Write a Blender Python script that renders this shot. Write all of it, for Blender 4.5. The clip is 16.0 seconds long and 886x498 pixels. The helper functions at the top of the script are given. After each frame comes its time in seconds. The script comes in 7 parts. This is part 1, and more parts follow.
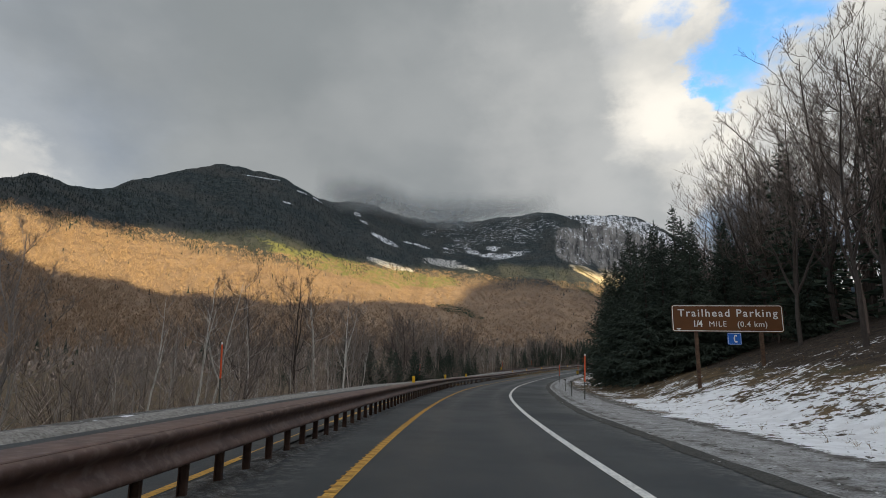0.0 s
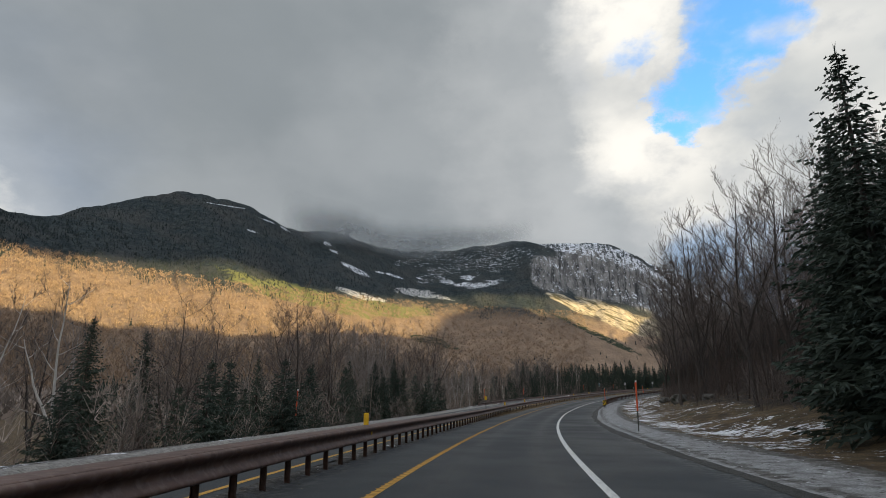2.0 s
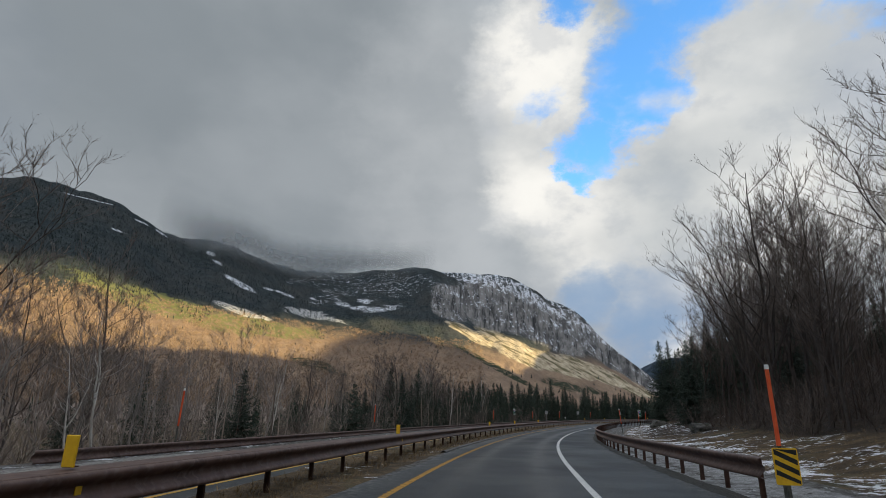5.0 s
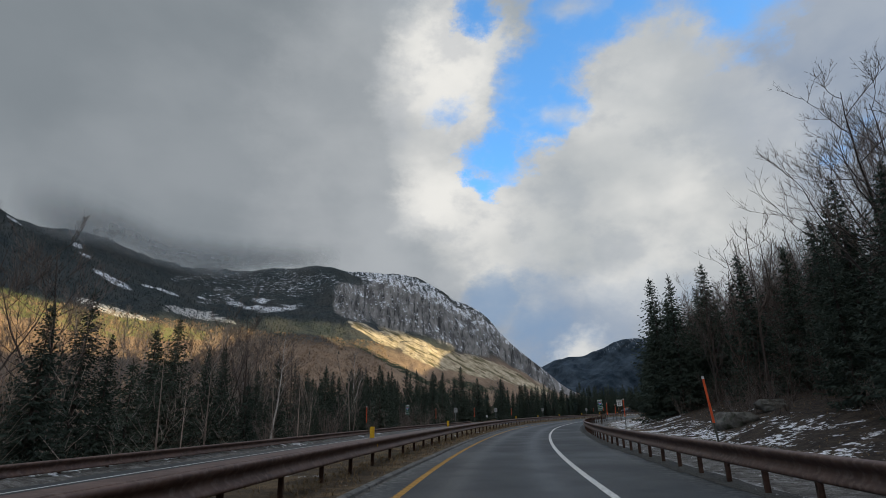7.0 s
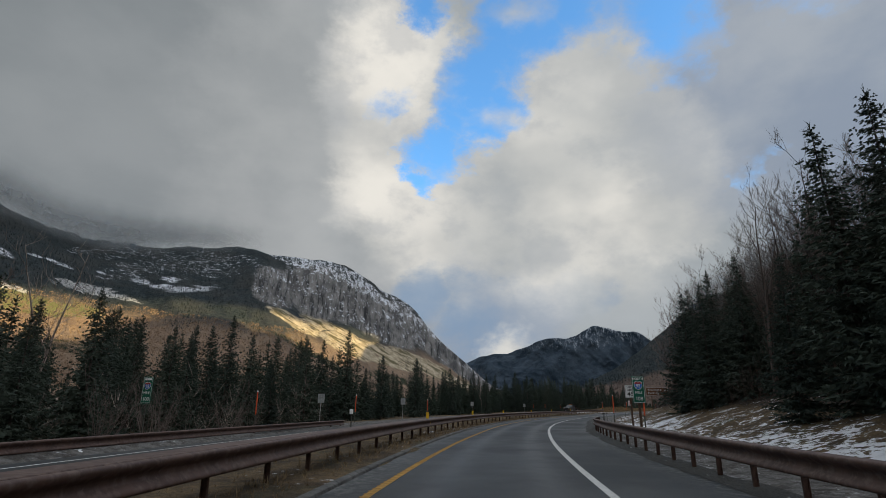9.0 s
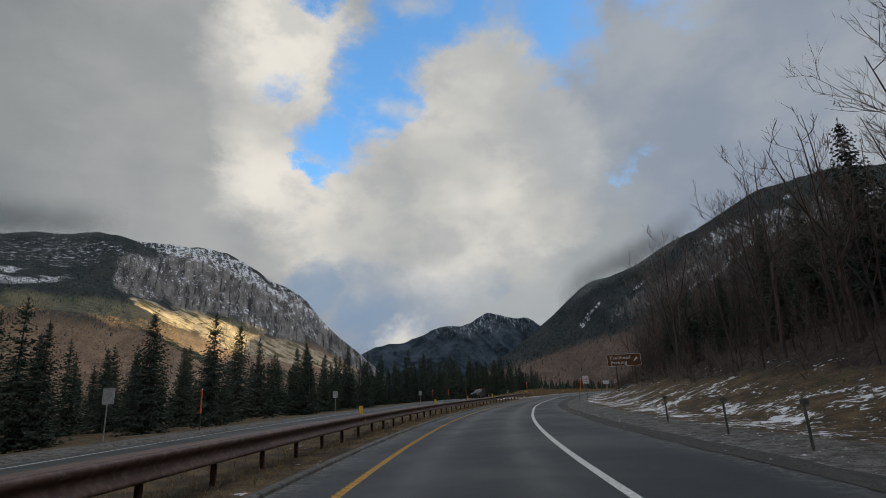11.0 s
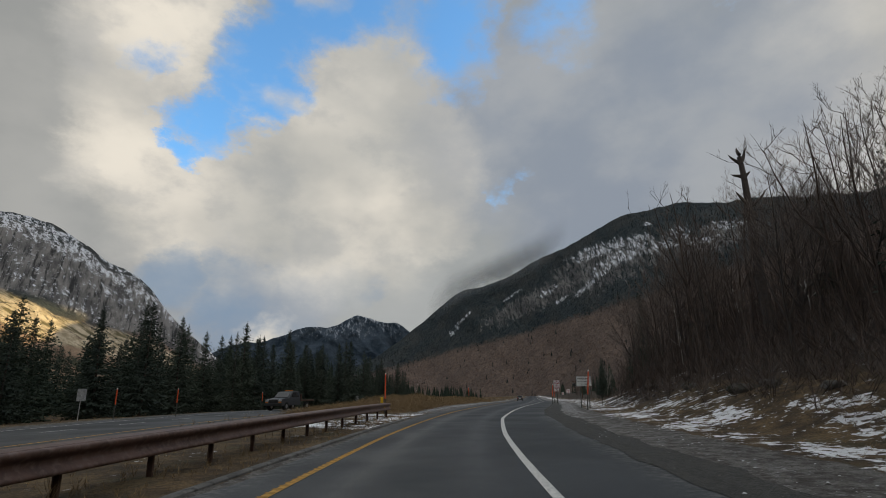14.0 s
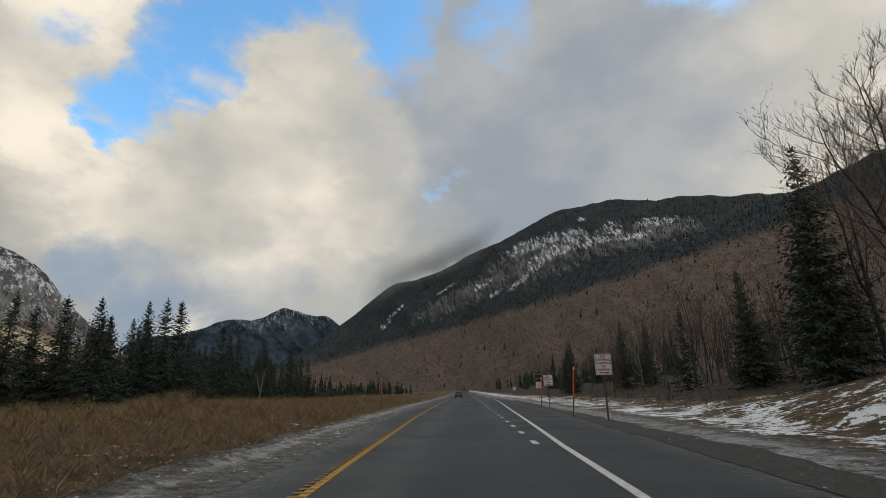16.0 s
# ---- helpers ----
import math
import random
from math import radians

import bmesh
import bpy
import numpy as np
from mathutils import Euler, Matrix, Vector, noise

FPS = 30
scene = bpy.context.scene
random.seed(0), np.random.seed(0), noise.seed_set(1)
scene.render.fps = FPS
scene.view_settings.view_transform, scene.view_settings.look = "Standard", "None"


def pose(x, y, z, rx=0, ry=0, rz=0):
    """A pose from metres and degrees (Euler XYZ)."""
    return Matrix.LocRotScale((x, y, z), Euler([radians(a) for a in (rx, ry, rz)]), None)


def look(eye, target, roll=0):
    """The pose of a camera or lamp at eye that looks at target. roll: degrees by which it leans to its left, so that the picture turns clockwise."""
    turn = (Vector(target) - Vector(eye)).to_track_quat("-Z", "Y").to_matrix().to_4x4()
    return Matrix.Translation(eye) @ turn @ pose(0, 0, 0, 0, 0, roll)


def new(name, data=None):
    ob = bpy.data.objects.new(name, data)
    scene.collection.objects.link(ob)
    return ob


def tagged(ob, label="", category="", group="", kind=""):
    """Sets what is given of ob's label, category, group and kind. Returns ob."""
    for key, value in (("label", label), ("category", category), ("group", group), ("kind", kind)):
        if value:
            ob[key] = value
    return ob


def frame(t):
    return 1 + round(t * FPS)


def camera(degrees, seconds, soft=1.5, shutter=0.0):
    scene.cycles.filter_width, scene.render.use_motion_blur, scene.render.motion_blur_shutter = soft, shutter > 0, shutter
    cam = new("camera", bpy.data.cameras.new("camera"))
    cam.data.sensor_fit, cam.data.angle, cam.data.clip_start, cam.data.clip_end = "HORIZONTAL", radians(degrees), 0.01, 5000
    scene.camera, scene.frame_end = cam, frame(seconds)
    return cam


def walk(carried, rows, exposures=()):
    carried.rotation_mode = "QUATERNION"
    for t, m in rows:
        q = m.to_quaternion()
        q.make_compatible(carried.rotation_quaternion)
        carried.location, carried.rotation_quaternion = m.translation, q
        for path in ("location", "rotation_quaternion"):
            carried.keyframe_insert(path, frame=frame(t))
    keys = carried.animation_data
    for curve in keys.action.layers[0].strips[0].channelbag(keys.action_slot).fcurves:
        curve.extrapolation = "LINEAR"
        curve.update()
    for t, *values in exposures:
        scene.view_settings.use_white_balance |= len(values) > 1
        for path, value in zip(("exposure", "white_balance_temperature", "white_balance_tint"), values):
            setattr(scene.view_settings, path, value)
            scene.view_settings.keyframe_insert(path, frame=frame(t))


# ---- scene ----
cam = camera(80.0, 16.0, soft=0.5)
PATH = [
    (0, (0.000, 0.000, 1.320), (-0.063, 1.969, 1.668), 0.76),
    (0.5, (0.124, 10.451, 0.745), (0.110, 12.418, 1.109), -0.08),
    (1, (0.609, 20.896, 0.174), (0.632, 22.858, 0.561), -0.48),
    (1.5, (1.447, 31.323, -0.392), (1.486, 33.271, 0.060), -0.20),
    (2, (2.629, 41.722, -0.949), (2.662, 43.665, -0.479), -0.49),
    (2.5, (4.142, 52.082, -1.492), (4.200, 54.019, -0.999), -1.50),
    (3, (5.970, 62.396, -2.006), (6.095, 64.327, -1.500), -1.22),
    (3.5, (8.099, 72.658, -2.472), (8.306, 74.577, -1.948), -1.33),
    (4, (10.520, 82.860, -2.872), (10.790, 84.764, -2.322), -0.20),
    (4.5, (13.222, 92.998, -3.195), (13.545, 94.888, -2.624), 0.65),
    (5, (16.206, 103.063, -3.451), (16.594, 104.937, -2.870), 0.89),
    (5.5, (19.485, 113.042, -3.656), (19.947, 114.898, -3.073), 0.61),
    (6, (23.085, 122.916, -3.828), (23.631, 124.749, -3.244), 0.06),
    (6.5, (27.048, 132.657, -3.980), (27.680, 134.459, -3.387), -1.12),
    (7, (31.403, 142.235, -4.112), (32.124, 144.004, -3.521), -1.11),
    (7.5, (36.155, 151.627, -4.224), (36.934, 153.370, -3.628), -0.17),
    (8, (41.285, 160.824, -4.312), (42.117, 162.543, -3.719), 0.08),
    (8.5, (46.751, 169.829, -4.377), (47.636, 171.524, -3.791), 0.47),
    (9, (52.512, 178.652, -4.423), (53.463, 180.316, -3.852), 0.32),
    (9.5, (58.551, 187.289, -4.458), (59.564, 188.917, -3.889), 0.40),
    (10, (64.874, 195.722, -4.489), (65.993, 197.280, -3.925), -0.57),
    (10.5, (71.506, 203.913, -4.520), (72.708, 205.416, -3.974), -1.70),
    (11, (78.472, 211.823, -4.552), (79.748, 213.269, -4.021), -2.81),
    (11.5, (85.777, 219.420, -4.583), (87.113, 220.815, -4.064), -3.54),
    (12, (93.407, 226.689, -4.610), (94.797, 228.033, -4.098), -3.44),
    (12.5, (101.333, 233.633, -4.633), (102.775, 234.920, -4.117), -2.35),
    (13, (109.524, 240.262, -4.645), (111.010, 241.493, -4.120), -0.65),
    (13.5, (117.952, 246.584, -4.641), (119.486, 247.751, -4.107), -0.17),
    (14, (126.595, 252.607, -4.617), (128.177, 253.706, -4.079), -1.08),
    (14.5, (135.436, 258.332, -4.569), (137.055, 259.379, -4.035), -1.32),
    (15, (144.462, 263.759, -4.500), (146.120, 264.750, -3.980), -2.21),
    (15.5, (153.660, 268.887, -4.419), (155.349, 269.825, -3.905), -3.02),
    (16, (163.018, 273.712, -4.331), (164.732, 274.603, -3.815), -1.53),
]
walk(cam, [(t, look(eye, target, roll)) for t, eye, target, roll in PATH], [(0.0, 0.96, 6400, 10), (2.0, 1.0, 6200, 10), (4.0, 0.98, 6150, 10), (6.5, 0.72, 5950, 10), (8.0, 0.68, 6200, 10), (10.0, 0.62, 6250, 10), (12.5, 0.60, 6550, 10), (14.5, 0.58, 6650, 10), (15.5, 0.66, 6800, 10), (16.0, 0.80, 6950, 10)])

# ---- light: low winter sun over the ridge beside the road, broken cloud ----
SUN_AZ, SUN_EL = 140.0, 11.0


def bearing(az, el):
    a, e = radians(az), radians(el)
    return Vector((math.sin(a) * math.cos(e), math.cos(a) * math.cos(e), math.sin(e)))


class Nodes:
    """Short hand for node trees."""

    def __init__(self, tree):
        self.tree = tree
        tree.nodes.clear()

    def add(self, kind, **sets):
        n = self.tree.nodes.new(kind)
        for k, v in sets.items():
            if k in n.inputs:
                n.inputs[k].default_value = v
        return n

    def link(self, a, b):
        self.tree.links.new(a, b)

    def math(self, op, a, b=0.0, clamp=False):
        n = self.tree.nodes.new("ShaderNodeMath")
        n.operation, n.use_clamp = op, clamp
        for i, v in enumerate((a, b)):
            if isinstance(v, (int, float)):
                n.inputs[i].default_value = v
            else:
                self.link(v, n.inputs[i])
        return n.outputs[0]

    def ramp(self, v, lo, hi, a=0.0, b=1.0):
        n = self.tree.nodes.new("ShaderNodeMapRange")
        n.interpolation_type = "SMOOTHSTEP"
        for i, w in enumerate((lo, hi, a, b)):
            n.inputs[1 + i].default_value = w
        self.link(v, n.inputs[0])
        return n.outputs[0]

    def mix(self, f, a, b):
        n = self.tree.nodes.new("ShaderNodeMix")
        n.data_type = "RGBA"
        for sock, v in ((n.inputs[0], f), (n.inputs[6], a), (n.inputs[7], b)):
            if isinstance(v, (int, float)):
                sock.default_value = v
            elif isinstance(v, (tuple, list)):
                sock.default_value = (*v, 1.0)
            else:
                self.link(v, sock)
        return n.outputs[2]

    def noise(self, vec, scale, detail=4.0, rough=0.55):
        n = self.add("ShaderNodeTexNoise", Scale=scale, Detail=detail, Roughness=rough)
        if vec is not None:
            self.link(vec, n.inputs["Vector"])
        return n.outputs["Fac"]


def make_world():
    world = bpy.data.worlds.new("sky")
    scene.world = world
    world.use_nodes = True
    n = Nodes(world.node_tree)
    out, bg = n.add("ShaderNodeOutputWorld"), n.add("ShaderNodeBackground")
    n.link(bg.outputs[0], out.inputs[0])
    sky = n.add("ShaderNodeTexSky")
    sky.sky_type, sky.sun_disc = "NISHITA", False
    sky.sun_elevation, sky.sun_rotation = radians(SUN_EL + 12), radians(SUN_AZ)
    sky.ozone_density = 2.0
    geo = n.add("ShaderNodeTexCoord").outputs["Generated"]
    sep = n.add("ShaderNodeSeparateXYZ")
    n.link(geo, sep.inputs[0])
    # clouds lie in a deck: spread the bearing over a plane
    up = n.math("ADD", n.math("MAXIMUM", sep.outputs[2], 0.0), 0.34)
    deck = n.add("ShaderNodeCombineXYZ")
    n.link(n.math("DIVIDE", sep.outputs[0], up), deck.inputs[0])
    n.link(n.math("DIVIDE", sep.outputs[1], up), deck.inputs[1])
    deck = deck.outputs[0]
    puff = n.add("ShaderNodeMapping")
    puff.inputs["Scale"].default_value = (1.0, 1.0, 1.5)
    n.link(geo, puff.inputs[0])
    puff = puff.outputs[0]
    big, mid = n.noise(deck, 1.3, 5), n.noise(puff, 5.0, 6, 0.50)
    warp = n.add("ShaderNodeTexNoise", Scale=6.5, Detail=10.0, Roughness=0.64)
    n.link(puff, warp.inputs["Vector"])

    def shaken(much):
        shift = n.add("ShaderNodeVectorMath")
        shift.operation = "MULTIPLY_ADD"
        n.link(warp.outputs["Color"], shift.inputs[0])
        shift.inputs[1].default_value = (much, much, much)
        n.link(geo, shift.inputs[2])
        away = n.add("ShaderNodeVectorMath")
        away.operation = "SUBTRACT"
        n.link(shift.outputs[0], away.inputs[0])
        away.inputs[1].default_value = (much / 2, much / 2, much / 2)
        unit = n.add("ShaderNodeVectorMath")
        unit.operation = "NORMALIZE"
        n.link(away.outputs[0], unit.inputs[0])
        return unit.outputs[0]

    crisp, smoothed = shaken(0.22), shaken(0.17)

    def spots(rows, place):
        total = None
        for az, el, inner, outer in rows:
            dot = n.add("ShaderNodeVectorMath")
            dot.operation = "DOT_PRODUCT"
            n.link(place, dot.inputs[0])
            dot.inputs[1].default_value = bearing(az, el)
            one = n.ramp(dot.outputs["Value"], math.cos(radians(outer)), math.cos(radians(inner)))
            total = one if total is None else n.math("MAXIMUM", total, one)
        return total

    hole = spots([(26.5, 25, 0.3, 2.2), (29, 27, 0.6, 3.4), (32, 29.5, 1.2, 4.4), (34.5, 32.5, 1.4, 5), (36, 36, 1.4, 5.5), (39, 39, 1.8, 6), (45, 40.5, 0.8, 6), (57, 38.5, 0.5, 6),
                  (26.9, 41, 0.2, 3.2), (40, 50, 3, 10), (95, 42, 2, 9), (-60, 25, 3, 14)], crisp)
    haze = spots([(62, 21.6, 0.1, 1.9), (65, 22.0, 0.1, 1.7), (23, 31.5, 0.1, 2.4), (56.5, 33, 0.1, 3.4), (70, 40, 0.1, 6), (52, 38, 0.1, 6)], crisp)
    bright = spots([(23, 28.5, 0.3, 7), (23, 23, 0.3, 7.5), (21, 33, 0.3, 7), (51, 28.5, 3, 7), (45, 35, 4, 10), (48, 32, 4, 9), (53, 19, 0.8, 6), (41, 28, 3, 12), (24, 37, 0.5, 8),
                    (36.5, 5.0, 0.5, 4), (104, 19, 3, 14), (-43.5, 12.5, 0.5, 6), (118, 17, 6, 30), (31, 21, 3, 13), (44, 21, 3, 14), (52, 24, 2, 9)], smoothed)
    blue = spots([(59, 26, 1, 7), (61, 31, 1, 7), (33, 9.6, 2, 7), (39, 9.4, 2, 7), (27, 11.5, 1, 6), (66, 28, 6, 15), (78, 27, 6, 17), (90, 26, 4, 14), (-40, 24, 4, 14), (72, 19, 4, 13)], smoothed)
    dark = spots([(-14, 22, 4, 27), (0, 30, 5, 22), (-8, 36, 6, 26), (2, 17, 3, 16), (-30, 33, 4, 24)], smoothed)
    grey = n.mix(n.ramp(big, 0.32, 0.68), (0.345, 0.37, 0.375), (0.43, 0.45, 0.452))
    grey = n.mix(n.ramp(mid, 0.38, 0.72, 0.0, 0.4), grey, (0.50, 0.52, 0.52))
    grey = n.mix(n.math("MULTIPLY", blue, 0.85), grey, n.mix(n.ramp(mid, 0.35, 0.68), (0.275, 0.325, 0.405), (0.40, 0.43, 0.47)))
    soft_dark = n.mix(n.ramp(n.noise(puff, 2.4, 6, 0.5), 0.36, 0.66), (0.215, 0.232, 0.236), (0.300, 0.312, 0.310))
    grey = n.mix(n.math("MULTIPLY", dark, 0.88), grey, soft_dark)
    pale = spots([(15, 21, 1, 15), (13, 31, 1, 14), (22, 16, 1, 13)], smoothed)
    grey = n.mix(n.math("MULTIPLY", pale, 0.8), grey, n.mix(n.ramp(mid, 0.35, 0.68), (0.36, 0.37, 0.365), (0.46, 0.46, 0.445)))
    billow = n.noise(puff, 7.0, 10, 0.60)
    cream = n.mix(n.ramp(n.noise(puff, 3.6, 6, 0.48), 0.36, 0.62), (0.56, 0.55, 0.515), (0.90, 0.845, 0.745))
    cream = n.mix(n.ramp(billow, 0.54, 0.38, 0.0, 0.45), cream, (0.47, 0.475, 0.48))
    lit = n.math("MULTIPLY", bright, n.ramp(n.noise(puff, 2.6, 5, 0.5), 0.30, 0.56, 0.45, 1.0))
    cloud = n.mix(lit, grey, cream)
    gap = spots([(33, 9.8, 1.5, 5), (39, 9.6, 1.5, 5), (27.5, 12.0, 1, 4), (45, 11, 0.5, 4)], smoothed)
    cloud = n.mix(n.math("MULTIPLY", gap, n.ramp(mid, 0.64, 0.40, 0.15, 0.8)), cloud, (0.24, 0.34, 0.47))
    clear = n.add("ShaderNodeVectorMath")
    clear.operation = "MULTIPLY"
    n.link(sky.outputs[0], clear.inputs[0])
    clear.inputs[1].default_value = (0.20, 0.31, 0.355)
    thin = n.math("MULTIPLY", hole, n.ramp(mid, 0.72, 0.52))
    # the cover thins overhead and behind, towards the sun
    high = n.ramp(sep.outputs[2], 0.70, 0.92, 0.0, 0.85)
    toward = n.add("ShaderNodeVectorMath")
    toward.operation = "DOT_PRODUCT"
    n.link(geo, toward.inputs[0])
    toward.inputs[1].default_value = bearing(SUN_AZ + 25, 28)
    thinner = n.math("MAXIMUM", high, n.ramp(toward.outputs["Value"], 0.55, 0.98, 0.0, 0.9))
    cloud = n.mix(thinner, cloud, (0.98, 1.0, 1.03))
    thin = n.math("MAXIMUM", thin, n.math("MULTIPLY", haze, n.ramp(billow, 0.62, 0.36, 0.0, 0.75)))
    n.link(n.mix(thin, cloud, clear.outputs[0]), bg.inputs["Color"])
    bg.inputs["Strength"].default_value = 0.6


make_world()
sun = new("sun", bpy.data.lights.new("sun", "SUN"))
sun.data.energy, sun.data.angle, sun.data.color = 5.0, radians(0.5), (1.0, 0.76, 0.36)
sun.matrix_world = look(bearing(SUN_AZ, SUN_EL) * 100, (0, 0, 0))

# ---- materials ----


def material(name, build, rough=0.9, metal=0.0, bump=None, specular=0.3):
    """build(n, p) gives the base colour from nodes n and the place p; bump: (scale, strength, distance)."""
    m = bpy.data.materials.new(name)
    m.use_nodes = True
    n = Nodes(m.node_tree)
    out, bsdf = n.add("ShaderNodeOutputMaterial"), n.add("ShaderNodeBsdfPrincipled")
    n.link(bsdf.outputs[0], out.inputs[0])
    geo = n.add("ShaderNodeNewGeometry")
    got = build(n, geo.outputs["Position"])
    colour, rougher = got if isinstance(got, tuple) and not isinstance(got[0], float) else (got, None)
    if isinstance(colour, tuple):
        bsdf.inputs["Base Color"].default_value = (*colour, 1.0)
    else:
        n.link(colour, bsdf.inputs["Base Color"])
    bsdf.inputs["Roughness"].default_value, bsdf.inputs["Metallic"].default_value = rough, metal
    bsdf.inputs["Specular IOR Level"].default_value = specular
    if rougher is not None:
        n.link(rougher, bsdf.inputs["Roughness"])
    if bump:
        b = n.add("ShaderNodeBump", Strength=bump[1], Distance=bump[2])
        n.link(n.noise(geo.outputs["Position"], bump[0], 6, 0.65), b.inputs["Height"])
        n.link(b.outputs[0], bsdf.inputs["Normal"])
    return m


def two(c1, c2, scale, c3=None, scale3=1.0, lo=0.35, hi=0.65):
    def build(n, p):
        c = n.mix(n.ramp(n.noise(p, scale, 6, 0.6), lo, hi), c1, c2)
        if c3:
            c = n.mix(n.ramp(n.noise(p, scale3, 4), 0.45, 0.7), c, c3)
        return c

    return build


def varied(c1, c2, scale=3.0):
    """Colour that differs from copy to copy."""

    def build(n, p):
        info = n.add("ShaderNodeObjectInfo")
        c = n.mix(info.outputs["Random"], c1, c2)
        return n.mix(n.ramp(n.noise(p, scale, 5), 0.3, 0.75, 0.0, 0.5), c, tuple(v * 0.5 for v in c1))

    return build


def asphalt_colour(n, p):
    uv = n.add("ShaderNodeUVMap")
    uv.uv_map = "place"
    sep = n.add("ShaderNodeSeparateXYZ")
    n.link(uv.outputs[0], sep.inputs[0])
    c = n.mix(n.ramp(n.noise(p, 0.12, 4), 0.35, 0.7), (0.034, 0.0375, 0.039), (0.044, 0.0475, 0.049))
    grain = n.noise(p, 70.0, 3, 0.7)
    c = n.mix(n.ramp(grain, 0.35, 0.7, 0.0, 0.55), c, (0.025, 0.027, 0.029))
    c = n.mix(n.ramp(grain, 0.62, 0.72, 0.0, 0.5), c, (0.12, 0.12, 0.12))
    # wheels polish two tracks a lane; the edges hold grit
    wheel = n.math("MULTIPLY", sep.outputs[0], n.ramp(n.noise(p, 0.7, 4), 0.25, 0.6, 0.5, 1.0))
    c = n.mix(n.math("MULTIPLY", wheel, 0.45), c, (0.027, 0.029, 0.031))
    c = n.mix(n.math("MULTIPLY", sep.outputs[1], n.ramp(n.noise(p, 6.0, 6, 0.7), 0.42, 0.66)), c, (0.17, 0.165, 0.155))
    return c, n.mix(wheel, n.ramp(n.noise(p, 0.3, 4), 0.3, 0.7, 0.55, 0.72), (0.46, 0.46, 0.46))


ASPHALT = material("asphalt", asphalt_colour, bump=(110.0, 0.3, 0.008), specular=0.2)
WHITE_LINE = material("white_line", two((0.50, 0.50, 0.47), (0.66, 0.65, 0.61), 8.0, (0.34, 0.34, 0.33), 22.0), 0.7)
YELLOW_LINE = material("yellow_line", two((0.46, 0.24, 0.03), (0.56, 0.31, 0.05), 6.0, (0.24, 0.15, 0.05), 18.0), 0.7)
RUST = material("weathering_steel", two((0.060, 0.032, 0.024), (0.105, 0.058, 0.043), 2.5, (0.135, 0.09, 0.072), 9.0), 0.6, bump=(40.0, 0.15, 0.01), specular=0.4)
RUST_DARK = material("rusted_post", two((0.055, 0.030, 0.022), (0.09, 0.05, 0.036), 5.0), 0.75)
SPRUCE_LEAF = material("spruce_needles", varied((0.040, 0.056, 0.044), (0.068, 0.086, 0.062)), 0.85)
BARK_GREY = material("grey_bark", varied((0.25, 0.225, 0.205), (0.40, 0.365, 0.33), 6.0), 0.9)
BARK_DARK = material("dark_bark", varied((0.055, 0.045, 0.040), (0.095, 0.078, 0.068), 6.0), 0.9)
BIRCH = material("birch_bark", varied((0.46, 0.43, 0.39), (0.58, 0.55, 0.50), 2.5), 0.85)
PALE_TWIG = material("pale_twigs", varied((0.20, 0.168, 0.148), (0.31, 0.262, 0.228), 1.0), 0.95)
TWIG = material("twigs", varied((0.135, 0.108, 0.094), (0.215, 0.172, 0.146), 1.0), 0.95)
ROCK = material("granite", two((0.075, 0.070, 0.062), (0.165, 0.155, 0.14), 2.2, (0.040, 0.044, 0.030), 3.2), 0.9, bump=(7.0, 0.6, 0.06))


# ---- the road's line: heading and height along it ----
STEP = 42.0
HEADING = [19.2, 8.2, 0.31, -7.44, -14.18, -21.09, -30.28, -37.88, -47.57, -56.05, -63.57, -64.1, -64.15, -64.15, -64.15]
LEVEL = [4.6, 2.3, 0.0, -2.28, -4.2, -5.15, -5.63, -5.81, -5.93, -5.94, -5.65, -5.9, -6.15, -6.4, -6.65]


def smooth(xs, ys, at):
    """Cubic curve through the knots."""
    xs, ys, at = np.asarray(xs, float), np.asarray(ys, float), np.asarray(at, float)
    m = np.gradient(ys, xs)
    i = np.clip(np.searchsorted(xs, at, side="right") - 1, 0, len(xs) - 2)
    h = xs[i + 1] - xs[i]
    u = np.clip((at - xs[i]) / h, 0, 1)
    return (2 * u**3 - 3 * u**2 + 1) * ys[i] + (u**3 - 2 * u**2 + u) * h * m[i] + (3 * u**2 - 2 * u**3) * ys[i + 1] + (u**3 - u**2) * h * m[i + 1]


KNOTS = [STEP * (k - 2) for k in range(len(HEADING))]
S_ALL = np.arange(-84, 1400, 1.0)
PSI = np.radians(smooth(KNOTS, HEADING, S_ALL))
_mid = (PSI[1:] + PSI[:-1]) / 2
RX, RY = np.r_[0, np.cumsum(-np.sin(_mid))], np.r_[0, np.cumsum(np.cos(_mid))]
RX, RY = RX - RX[84], RY - RY[84]
RZ = smooth(KNOTS, LEVEL, S_ALL)


def road(s, o, h=0.0):
    """World place s metres along the road, o to the right of its line, h above it."""
    s = np.asarray(s, float)
    p = np.interp(s, S_ALL, PSI)
    return np.stack(np.broadcast_arrays(np.interp(s, S_ALL, RX) + np.cos(p) * o, np.interp(s, S_ALL, RY) + np.sin(p) * o, np.interp(s, S_ALL, RZ) + h), -1)


def heading(s):
    return math.degrees(np.interp(s, S_ALL, PSI))


def along(rows):
    """A curve of offsets along the road."""
    xs, ys = zip(*rows)
    return lambda s: np.interp(s, xs, ys)


